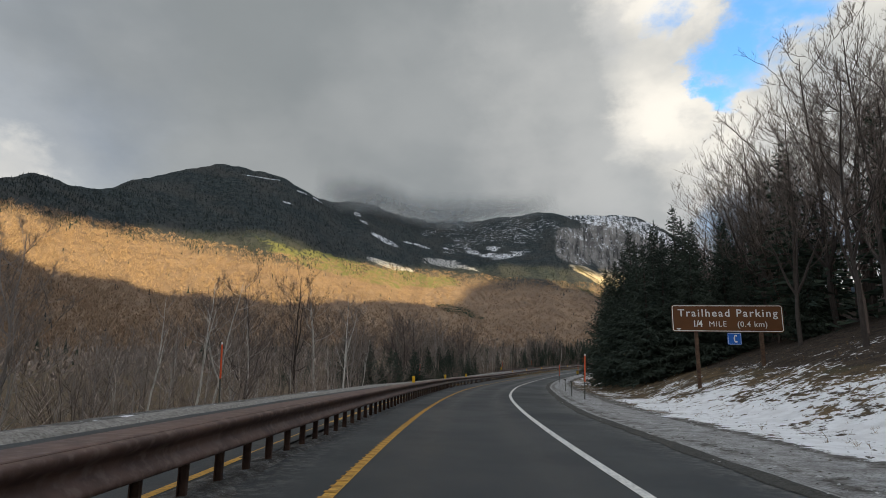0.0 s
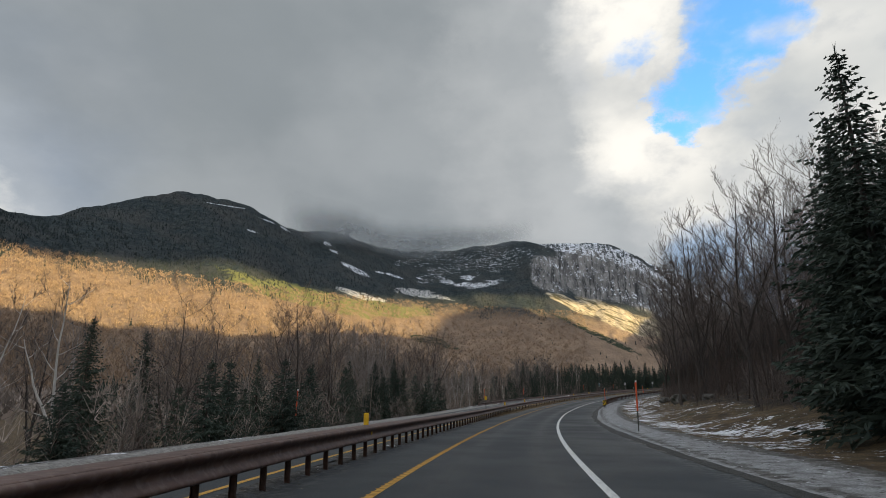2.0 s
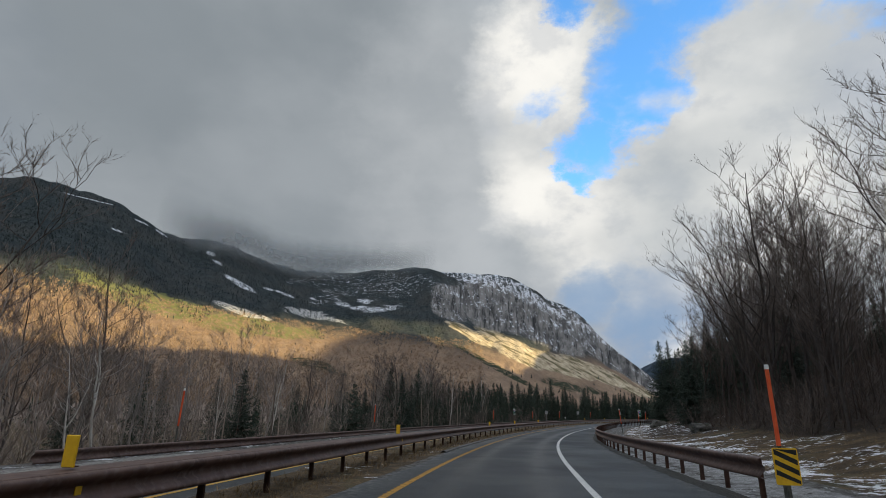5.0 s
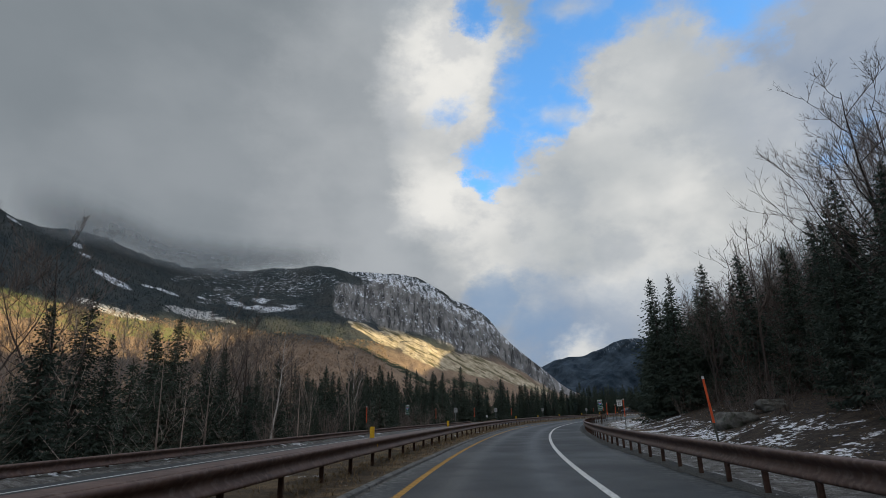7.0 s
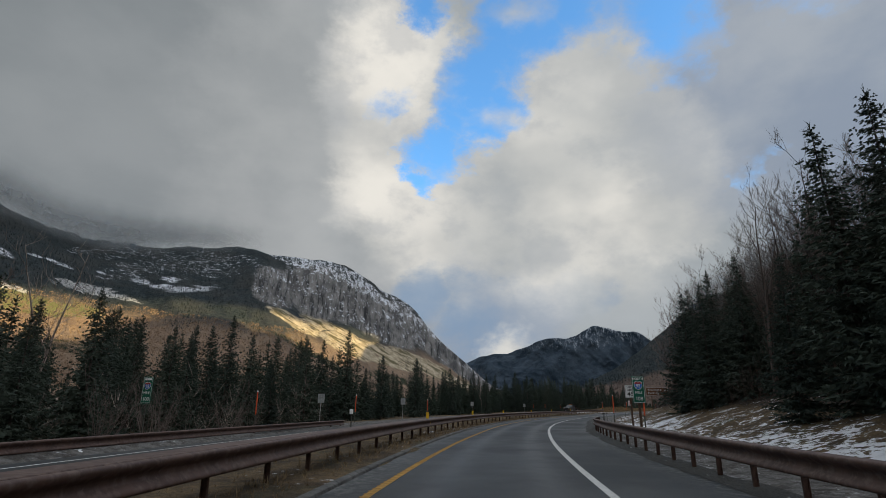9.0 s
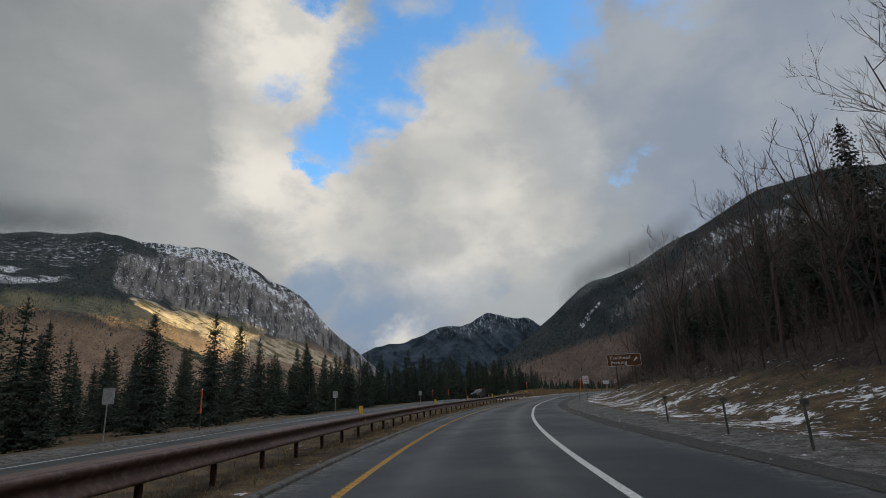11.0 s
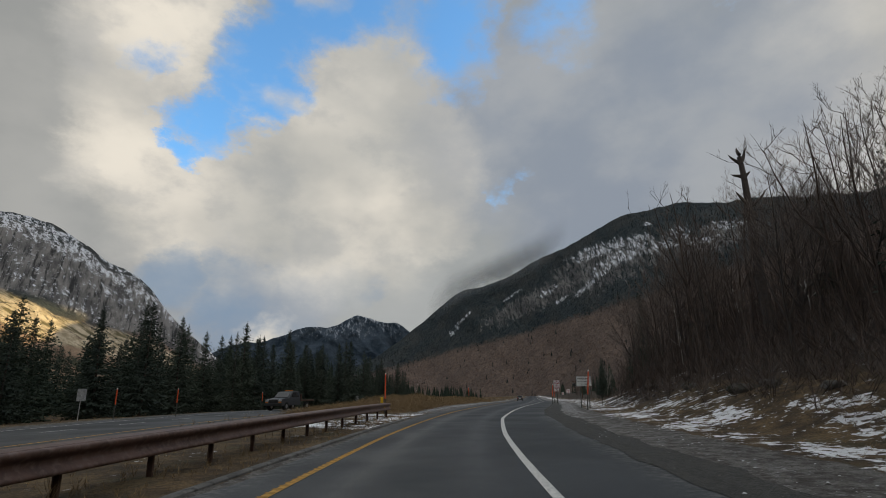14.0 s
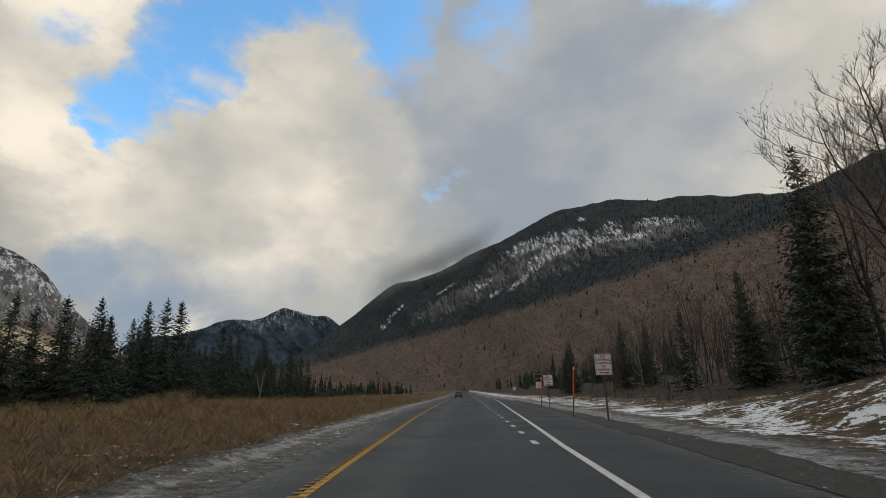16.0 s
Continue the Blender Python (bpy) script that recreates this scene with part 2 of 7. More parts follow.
WHITE_R = along([(-80, 3.4), (6, 2.1), (33, 1.5), (60, 1.4), (83, 1.38), (96, 1.4), (120, 1.75), (157, 2.04), (198, 1.9), (219, 2.05), (270, 1.85), (281, 1.58), (312, 1.06), (322, 1.05), (343, 2.0), (350, 2.2), (361, 2.68), (412, 4.9), (440, 5.9), (1400, 6.2)])
YELLOW_L = along([(-80, -0.9), (6, -1.42), (40, -2.13), (83, -2.36), (120, -2.1), (157, -1.72), (198, -1.94), (219, -1.75), (281, -2.61), (312, -2.75), (344, -2.35), (370, -3.0), (420, -3.3), (600, -3.3)])
PAVE_R = along([(-80, 5.4), (7, 4.1), (20, 3.9), (40, 4.4), (84, 4.0), (110, 4.3), (125, 4.5), (157, 4.5), (215, 4.3), (240, 4.9), (289, 3.5), (309, 3.5), (325, 3.55), (333, 3.8), (342, 4.35), (349, 4.75), (356, 5.05), (366, 5.55), (390, 6.4), (430, 7.6), (1400, 7.9)])
PAVE_L = along([(-80, -1.9), (6, -2.6), (16, -3.0), (52, -4.05), (86, -4.2), (100, -3.4), (120, -3.0), (167, -2.4), (208, -2.8), (291, -3.9), (313, -3.8), (344, -3.6), (370, -4.7), (420, -5.2), (600, -5.2)])
RAIL_L = along([(-80, -2.2), (0, -2.6), (16, -2.85), (52, -3.9), (100, -4.3), (130, -3.9), (165, -3.5), (209, -3.9), (270, -4.9), (293, -5.05), (326, -5.3)])
OPP_IN = along([(-80, -2.7), (6, -3.0), (52, -4.5), (100, -5.3), (170, -6.4), (215, -7.0), (300, -12.0), (340, -15), (600, -26)])
OPP_YELLOW = along([(-80, -2.9), (6, -3.3), (52, -4.9), (100, -5.9), (170, -7.2), (215, -7.8), (300, -13.0), (340, -16.4), (600, -27)])
OPP_WHITE = along([(-80, -6.8), (6, -7.1), (52, -8.9), (100, -9.9), (170, -11.5), (215, -12.0), (250, -14.5), (300, -19.6), (340, -23.5), (600, -34)])
OPP_OUT = along([(-80, -7.8), (6, -8.0), (52, -10.2), (100, -11.0), (170, -12.6), (215, -13.1), (250, -15.6), (300, -21.0), (340, -25), (600, -36)])
DROP_L = along([(-80, 4.5), (60, 4.5), (110, 3.5), (170, 2.2), (230, 0.9), (300, 0.5), (400, 0.3), (1400, 0.3)])
BANK_R = along([(-80, 0.38), (40, 0.36), (75, 0.24), (120, 0.22), (140, 0.18), (180, 0.26), (250, 0.34), (320, 0.36), (335, 0.40), (346, 0.48), (354, 0.28), (367, 0.07), (460, 0.05), (1400, 0.05)])
HILL_R = along([(-80, 0.34), (120, 0.34), (300, 0.34), (345, 0.26), (400, 0.12), (600, 0.10), (1400, 0.10)])


def fbm(x, y, scale, octaves=3):
    """Cheap smooth noise for arrays, about -1 to 1."""
    out, amp = 0.0, 1.0
    for k in range(octaves):
        f = 2**k / scale
        a, b = x * f + 17.3 * k, y * f - 9.1 * k
        out = out + amp * (np.sin(1.7 * a + 1.3 * np.sin(1.1 * b + k)) * np.cos(1.5 * b + 1.1 * np.sin(0.9 * a)) + 0.4 * np.sin(2.9 * a + 2.3 * b))
        amp *= 0.5
    return out / 1.8


def ground_height(s, o):
    """Height of the land over the road's level."""
    s, o = np.broadcast_arrays(np.asarray(s, float), np.asarray(o, float))
    h = np.zeros_like(o)
    edge = PAVE_R(s)
    d = np.maximum(o - (edge + 4.6), 0)
    rise = BANK_R(s) * np.minimum(d, 9.0) + HILL_R(s) * np.maximum(d - 9.0, 0) + 0.0016 * np.maximum(d - 20, 0) ** 2 * (HILL_R(s) > 0.2)
    lump = fbm(o + 3 * np.sin(s / 9), s, 3.2) * 0.13 + fbm(o, s, 11.0) * 0.22
    right = np.where(o > edge, -0.006 + 0.030 * np.clip(o - edge, 0, 4.6), 0) + rise + lump * np.clip((o - edge - 2.0) / 5, 0, 1)
    h = np.where(o > edge, right, h)
    out = OPP_OUT(s)
    d = np.maximum(out - o, 0)
    fall = DROP_L(s) * np.clip((d - 1.5) / 9.0, 0, 1) ** 1.3
    left = -fall + lump * np.clip((d - 1.0) / 6, 0, 1) - 0.012 * np.maximum(d - 12, 0) * (DROP_L(s) > 0.8)
    h = np.where(o < out, left, h)
    # the strip between the two carriageways
    mid = (o < PAVE_L(s)) & (o > OPP_IN(s))
    mound = 0.75 * np.clip((PAVE_L(s) - o - 0.9) / 4.0, 0, 1) * np.clip((o - OPP_IN(s)) / 2.0, 0, 1) * np.clip((s - 334) / 14, 0, 1)
    h = np.where(mid, 0.03 + 0.05 * fbm(o, s, 2.0) + mound * (1 + 0.30 * fbm(o, s, 4.0) + 0.30 * fbm(o, s, 1.6, 2)), h)
    h = np.where((o <= OPP_IN(s)) & (o >= out), -0.15 * np.clip((s - 90) / 60, 0, 1) * np.clip((300 - s) / 60, 0, 1), h)
    return h


def land(s, o, lift=0.0):
    return road(s, o, ground_height(s, o) + lift)


def grid_mesh(name, rows, cols, points, mat, uv=None):
    """A sheet from rows x cols points."""
    me = bpy.data.meshes.new(name)
    i = np.arange(rows * cols).reshape(rows, cols)
    faces = np.stack([i[:-1, :-1], i[:-1, 1:], i[1:, 1:], i[1:, :-1]], -1).reshape(-1, 4)
    me.from_pydata(points.reshape(-1, 3).tolist(), [], faces.tolist())
    me.polygons.foreach_set("use_smooth", [True] * len(me.polygons))
    me.materials.append(mat)
    if uv is not None:
        layer = me.uv_layers.new(name="place")
        loops = np.empty(len(me.loops), int)
        me.loops.foreach_get("vertex_index", loops)
        layer.data.foreach_set("uv", uv.reshape(-1, 2)[loops].ravel())
    return me


def ribbon(name, s0, s1, left, right, mat, lift, parent=None, step=2.0, across=2, kind="structure", label="", category=""):
    """A strip of surface between two curves of offsets."""
    ss = np.arange(s0, s1 + 0.01, step)
    lo = np.array([left(v) for v in ss])
    ro = np.array([right(v) for v in ss])
    oo = lo[:, None] + (ro - lo)[:, None] * np.linspace(0, 1, across)[None, :]
    pts = road(ss[:, None], oo, ground_height(ss[:, None], oo) + lift)
    uv = None
    if mat is ASPHALT:
        y, w = YELLOW_L(ss)[:, None], WHITE_R(ss)[:, None]
        u = (oo - y) / (w - y)
        wheel = np.exp(-(((u - 0.24) / 0.10) ** 2)) + np.exp(-(((u - 0.76) / 0.10) ** 2))
        rim = np.clip(1 - np.minimum(oo - lo[:, None], ro[:, None] - oo) / 0.8, 0, 1) * (0.9 if name == "road" else 0.3)
        uv = np.stack([np.clip(wheel, 0, 1), rim + 0 * u], -1)
    ob = new(name, grid_mesh(name, len(ss), across, pts, mat, uv))
    if parent:
        ob.parent = parent
    else:
        tagged(ob, label, category, kind=kind)
    return ob


# ---- ground ----
CENTRE = (23.2, 123.1, -5.2)


def ground_colour(n, p):
    uv = n.add("ShaderNodeUVMap")
    uv.uv_map = "place"
    sep = n.add("ShaderNodeSeparateXYZ")
    n.link(uv.outputs[0], sep.inputs[0])
    snowy, dirt_shade = sep.outputs[0], sep.outputs[1]
    straw = n.mix(n.ramp(n.noise(p, 1.3, 6), 0.35, 0.68), (0.062, 0.043, 0.024), (0.175, 0.118, 0.058))
    straw = n.mix(n.ramp(n.noise(p, 14.0, 6, 0.75), 0.42, 0.66, 0.0, 0.75), straw, (0.026, 0.020, 0.014))
    straw = n.mix(n.ramp(n.noise(p, 0.5, 4), 0.55, 0.72, 0.0, 0.6), straw, (0.055, 0.058, 0.026))
    grit = n.mix(n.ramp(n.noise(p, 3.0, 9, 0.74), 0.38, 0.62), (0.060, 0.053, 0.045), (0.200, 0.190, 0.178))
    grit = n.mix(n.ramp(n.noise(p, 26.0, 6, 0.75), 0.46, 0.60, 0.0, 0.65), grit, (0.050, 0.047, 0.043))
    grit = n.mix(n.ramp(n.noise(p, 11.0, 8, 0.75), 0.58, 0.66, 0.0, 0.6), grit, (0.40, 0.40, 0.405))
    # wet dark fringe next to the asphalt
    grit = n.mix(n.ramp(n.math("ADD", dirt_shade, n.math("MULTIPLY", n.math("SUBTRACT", n.noise(p, 1.4, 6, 0.65), 0.5), 0.8)), 1.62, 1.85), grit, (0.038, 0.036, 0.033))
    c = n.mix(n.ramp(n.math("ADD", dirt_shade, n.math("MULTIPLY", n.math("SUBTRACT", n.noise(p, 0.9, 7, 0.65), 0.5), 0.9)), 0.44, 0.56), straw, grit)
    # leaf litter, made near black by putting the trees' shade into its colour
    shaded_litter = n.mix(n.ramp(n.noise(p, 2.0, 8, 0.75), 0.38, 0.62), (0.018, 0.013, 0.009), (0.060, 0.042, 0.028))
    c = n.mix(n.ramp(n.math("ADD", dirt_shade, n.math("MULTIPLY", n.math("SUBTRACT", n.noise(p, 0.6, 6, 0.65), 0.5), 0.8)), -0.15, -0.4), c, shaded_litter)
    # packed, dirty ice along the plough's edge
    ice = n.mix(n.ramp(n.noise(p, 2.5, 8, 0.7), 0.35, 0.62), (0.20, 0.196, 0.190), (0.40, 0.40, 0.395))
    ice = n.mix(n.ramp(n.noise(p, 22.0, 6, 0.75), 0.48, 0.62, 0.0, 0.7), ice, (0.07, 0.065, 0.06))
    c = n.mix(n.ramp(n.math("ADD", dirt_shade, n.math("MULTIPLY", n.math("SUBTRACT", n.noise(p, 2.2, 8, 0.74), 0.5), 1.8)), 1.22, 1.45), c, n.mix(n.ramp(dirt_shade, 1.62, 1.75), ice, grit))
    stretch = n.add("ShaderNodeMapping")
    stretch.inputs["Scale"].default_value = (1.0, 1.0, 2.2)
    n.link(p, stretch.inputs[0])
    patch = n.math("ADD", n.math("MULTIPLY", n.noise(stretch.outputs[0], 0.45, 3), 0.42), n.math("MULTIPLY", n.noise(stretch.outputs[0], 3.0, 9, 0.72), 0.58))
    cover = n.math("SUBTRACT", n.math("ADD", patch, n.math("MULTIPLY", snowy, 0.34)), 0.17)
    snow = n.mix(n.ramp(n.noise(p, 2.0, 6), 0.35, 0.75), (0.86, 0.87, 0.89), (0.70, 0.70, 0.71))
    return n.mix(n.ramp(cover, 0.535, 0.565), c, snow)


GROUND = material("winter_ground", ground_colour, 0.95, bump=(9.0, 0.9, 0.12))


def build_ground():
    ss = np.concatenate([np.arange(-84, 420, 1.5), np.arange(420, 1390, 12.0)])
    oo = np.unique(np.concatenate([np.arange(-120, -30, 5.0), np.arange(-30, 34, 0.8), np.arange(-8, -2, 0.4), np.arange(2.8, 10, 0.4), np.arange(34, 121, 5.0)]).round(2))
    so, ob = np.meshgrid(ss, oo, indexing="ij")
    h = ground_height(so, ob)
    under = ((ob < PAVE_R(so) - 0.25) & (ob > PAVE_L(so) + 0.25)) | ((ob < OPP_IN(so) - 0.25) & (ob > OPP_OUT(so) + 0.25))
    pts = road(so, ob, h - np.where(under, 0.12, 0.0))
    edge = PAVE_R(so)
    d = ob - edge
    snowy = np.where(d > 0, np.interp(d, [0, 2.0, 3.2, 6.5, 9, 14, 120], [0.0, 0.22, 0.66, 0.52, 0.36, 0.20, 0.05]), np.interp(OPP_OUT(so) - ob, [0, 0.8, 1.6, 3, 10], [0.2, 0.6, 0.3, 0.1, 0.05]))
    snowy = snowy * np.where((d > 0), np.interp(so, [0, 24, 34, 58, 66, 140, 165, 195, 208, 245, 280, 300, 325, 350, 360, 420], [1.42, 1.32, 0.85, 0.72, 0.95, 0.95, 0.95, 0.95, 1.03, 1.0, 0.92, 0.96, 0.88, 1.02, 1.05, 1.05]), 1.0) * np.where((d < 0) & (so > 210), 0.35, 1.0)
    snowy = np.where((ob < PAVE_L(so)) & (ob > OPP_IN(so)), np.where((so > 316) & (so < 330), 0.60, 0.30), snowy)
    # values below zero mark litter darkened for the shade under the trees
    dirt_shade = np.where(d > 0, np.interp(d, [-0.1, 0.25, 0.6, 2.0, 2.9, 4, 8, 10.5], [1.9, 1.8, 1.0, 0.95, 0.25, 0.0, 0.0, -0.7]) + np.interp(d, [0.5, 1.0, 2.1, 2.7], [0.0, 1.0, 1.0, 0.0]) * np.interp(so, [0, 125, 150, 290, 310, 335], [0.62, 0.60, 0.24, 0.12, 0.20, 0.42]) - 0.7 * np.clip((d - 3.6) / 2.2, 0, 1) * np.interp(so, [140, 160, 195, 205, 318, 330, 345, 352], [0, 1, 1, 0, 0, 0.7, 0.7, 0]), np.interp(OPP_OUT(so) - ob, [0, 1.2, 2.5], [1.0, 0.8, 0.0]))
    dirt_shade = np.where((ob < PAVE_L(so)) & (ob > OPP_IN(so)), np.where(so < 75, 0.9, np.where(so > 330, np.interp(PAVE_L(so) - ob, [0, 0.6, 0.9, 1.4, 1.8], [0.95, 0.95, 1.45, 1.40, 0.0]), 0.15)), dirt_shade)
    near = grid_mesh("near", *so.shape, pts, GROUND, np.stack([snowy, dirt_shade], -1))
    # the wide land to the horizon, in rings round the road
    az = np.radians(np.arange(0, 361, 2.0))
    rr = np.concatenate([[0, 60], np.geomspace(110, 4600, 40)])
    a, r = np.meshgrid(az, rr, indexing="ij")
    z = np.full_like(r, -11.0) - 0.002 * r
    wide = np.stack([CENTRE[0] + r * np.sin(a), CENTRE[1] + r * np.cos(a), z], -1)
    far = grid_mesh("wide", *a.shape, wide, GROUND, np.stack([0 * r + 0.1, 0 * r], -1))
    bm = bmesh.new()
    bm.from_mesh(near)
    bm.from_mesh(far)
    me = bpy.data.meshes.new("ground")
    bm.to_mesh(me)
    bm.free()
    me.materials.append(GROUND)
    me.polygons.foreach_set("use_smooth", [True] * len(me.polygons))
    return tagged(new("ground", me), "winter roadside of brown grass, grit and patchy snow", "ground", kind="structure")


build_ground()

# ---- roads ----
ribbon("road", -84, 1300, PAVE_L, PAVE_R, ASPHALT, 0.0, across=33, label="dark grey asphalt carriageway with worn edges", category="road")
ribbon("road_opposite", -84, 900, OPP_OUT, OPP_IN, ASPHALT, 0.0, across=14, label="asphalt carriageway for the other direction", category="road")


def line(name, s0, s1, at, width, mat, lift=0.006, label=""):
    return ribbon(name, s0, s1, lambda s: at(s) - width / 2, lambda s: at(s) + width / 2, mat, lift, label=label, category="road marking")


line("edge_line_white", -84, 1300, WHITE_R, 0.15, WHITE_LINE, label="white painted edge line, slightly worn")
line("edge_line_yellow", -84, 1300, YELLOW_L, 0.14, YELLOW_LINE, label="yellow painted edge line over a rumble strip")
line("opposite_line_yellow", -84, 900, OPP_YELLOW, 0.13, YELLOW_LINE, label="yellow painted line of the other carriageway")
line("opposite_line_white", -84, 900, OPP_WHITE, 0.13, WHITE_LINE, label="white painted line of the other carriageway")

# ---- mountains ----

SLOPES = {}


def ridge_noise(a, v, seed):
    return fbm(a * 40 + seed, v * 9 + seed, 3.0, 4)


def mountain(name, table, foot, mat, label, az0, az1, da=0.15, rows=130, power=1.35, rough=10.0, seed=1.0):
    """A mountainside seen from the valley: a ridge by bearing, distance and height, with slopes down to the foot."""
    ta, tr, th = zip(*table)
    az = np.arange(az0, az1 + 1e-6, da)
    ridge_r, ridge_h = smooth(ta, tr, az), smooth(ta, th, az)
    foot_r = np.interp(az, *zip(*foot))
    v = np.concatenate([np.linspace(0, 1, rows), 1 + np.linspace(0, 0.5, 12)[1:]])
    A, V = np.meshgrid(az, v, indexing="ij")
    R = foot_r[:, None] + (ridge_r - foot_r)[:, None] * V
    up = np.where(V <= 1, np.clip(V, 0, 1) ** power, 1 - 1.2 * (V - 1))
    Z = -14 + (ridge_h[:, None] + 14) * up
    wob = ridge_noise(np.radians(A), V, seed)
    keep = np.clip(V * 6, 0, 1) * np.clip((1.12 - V) * 8, 0.12, 1)
    Z = Z + rough * wob * keep
    R = R * (1 + 0.012 * ridge_noise(np.radians(A) * 1.7, V * 1.3, seed + 5))
    x = CENTRE[0] + R * np.sin(np.radians(A))
    y = CENTRE[1] + R * np.cos(np.radians(A))
    el = np.degrees(np.arctan2(Z - CENTRE[2], R))
    me = grid_mesh(name, *A.shape, np.stack([x, y, Z], -1), mat, np.stack([A / 100, el / 100], -1))
    SLOPES[name] = np.stack([A, V, el, x, y, Z], -1).reshape(-1, 6)
    return tagged(new(name, me), label, "mountain", kind="structure")


def bearing_place(n):
    """Bearing and height in degrees, as two numbers, shaken by noise."""
    uv = n.add("ShaderNodeUVMap")
    uv.uv_map = "place"
    sep = n.add("ShaderNodeSeparateXYZ")
    n.link(uv.outputs[0], sep.inputs[0])
    return n.math("MULTIPLY", sep.outputs[0], 100.0), n.math("MULTIPLY", sep.outputs[1], 100.0)


def patches(n, az, el, rows, shake):
    """1 inside any of the ellipses (bearing, height, half width, half height, slant)."""
    total = None
    for a, e, w, h, slant in rows:
        da, de = n.math("SUBTRACT", az, a), n.math("SUBTRACT", el, e)
        de = n.math("SUBTRACT", de, n.math("MULTIPLY", da, slant))
        q = n.math("ADD", n.math("POWER", n.math("ABSOLUTE", n.math("DIVIDE", da, w)), 2.0), n.math("POWER", n.math("ABSOLUTE", n.math("DIVIDE", de, h)), 2.0))
        one = n.ramp(n.math("ADD", q, shake), 1.25, 0.75)
        total = one if total is None else n.math("MAXIMUM", total, one)
    return total


# hardwood of the unlit slope: its shade put into a darker, purpler colour
def shaded_wood(n, p):
    c = n.mix(n.ramp(n.noise(p, 0.02, 5), 0.35, 0.65), (0.15, 0.112, 0.092), (0.20, 0.145, 0.115))
    return n.mix(n.ramp(n.noise(p, 0.16, 6, 0.7), 0.35, 0.7, 0.0, 0.8), c, (0.085, 0.068, 0.060))


def hardwood(n, p):
    c = n.mix(n.ramp(n.noise(p, 0.02, 5), 0.35, 0.65), (0.22, 0.156, 0.110), (0.32, 0.230, 0.156))
    return n.mix(n.ramp(n.noise(p, 0.16, 6, 0.7), 0.35, 0.7, 0.0, 0.6), c, (0.15, 0.105, 0.080))


def conifer(n, p):
    c = n.mix(n.ramp(n.noise(p, 0.10, 6, 0.7), 0.35, 0.7), (0.020, 0.029, 0.033), (0.052, 0.063, 0.064))
    return n.mix(n.ramp(n.noise(p, 0.012, 4), 0.4, 0.7, 0.0, 0.6), c, (0.068, 0.066, 0.062))


def plate_noise(n, az, el, kx, ky, slant, scale, detail=8, rough=0.7):
    """Noise drawn out up and down a rock face."""
    v = n.add("ShaderNodeCombineXYZ")
    n.link(n.math("MULTIPLY", az, kx), v.inputs[0])
    n.link(n.math("ADD", n.math("MULTIPLY", el, ky), n.math("MULTIPLY", az, slant)), v.inputs[1])
    return n.noise(v.outputs[0], scale, detail, rough)


def stone(n, p):
    az, el = bearing_place(n)
    c = n.mix(n.ramp(plate_noise(n, az, el, 1.0, 0.5, 0.25, 0.9, 9, 0.72), 0.38, 0.60), (0.085, 0.083, 0.082), (0.225, 0.214, 0.203))
    c = n.mix(n.ramp(plate_noise(n, az, el, 1.0, 0.16, 0.03, 2.6, 9, 0.7), 0.50, 0.60, 0.0, 0.9), c, (0.024, 0.025, 0.026))
    return n.mix(n.ramp(plate_noise(n, az, el, 1.0, 0.35, 0.1, 4.0), 0.58, 0.68, 0.0, 0.6), c, (0.36, 0.345, 0.325))


SNOW = (0.70, 0.72, 0.76)


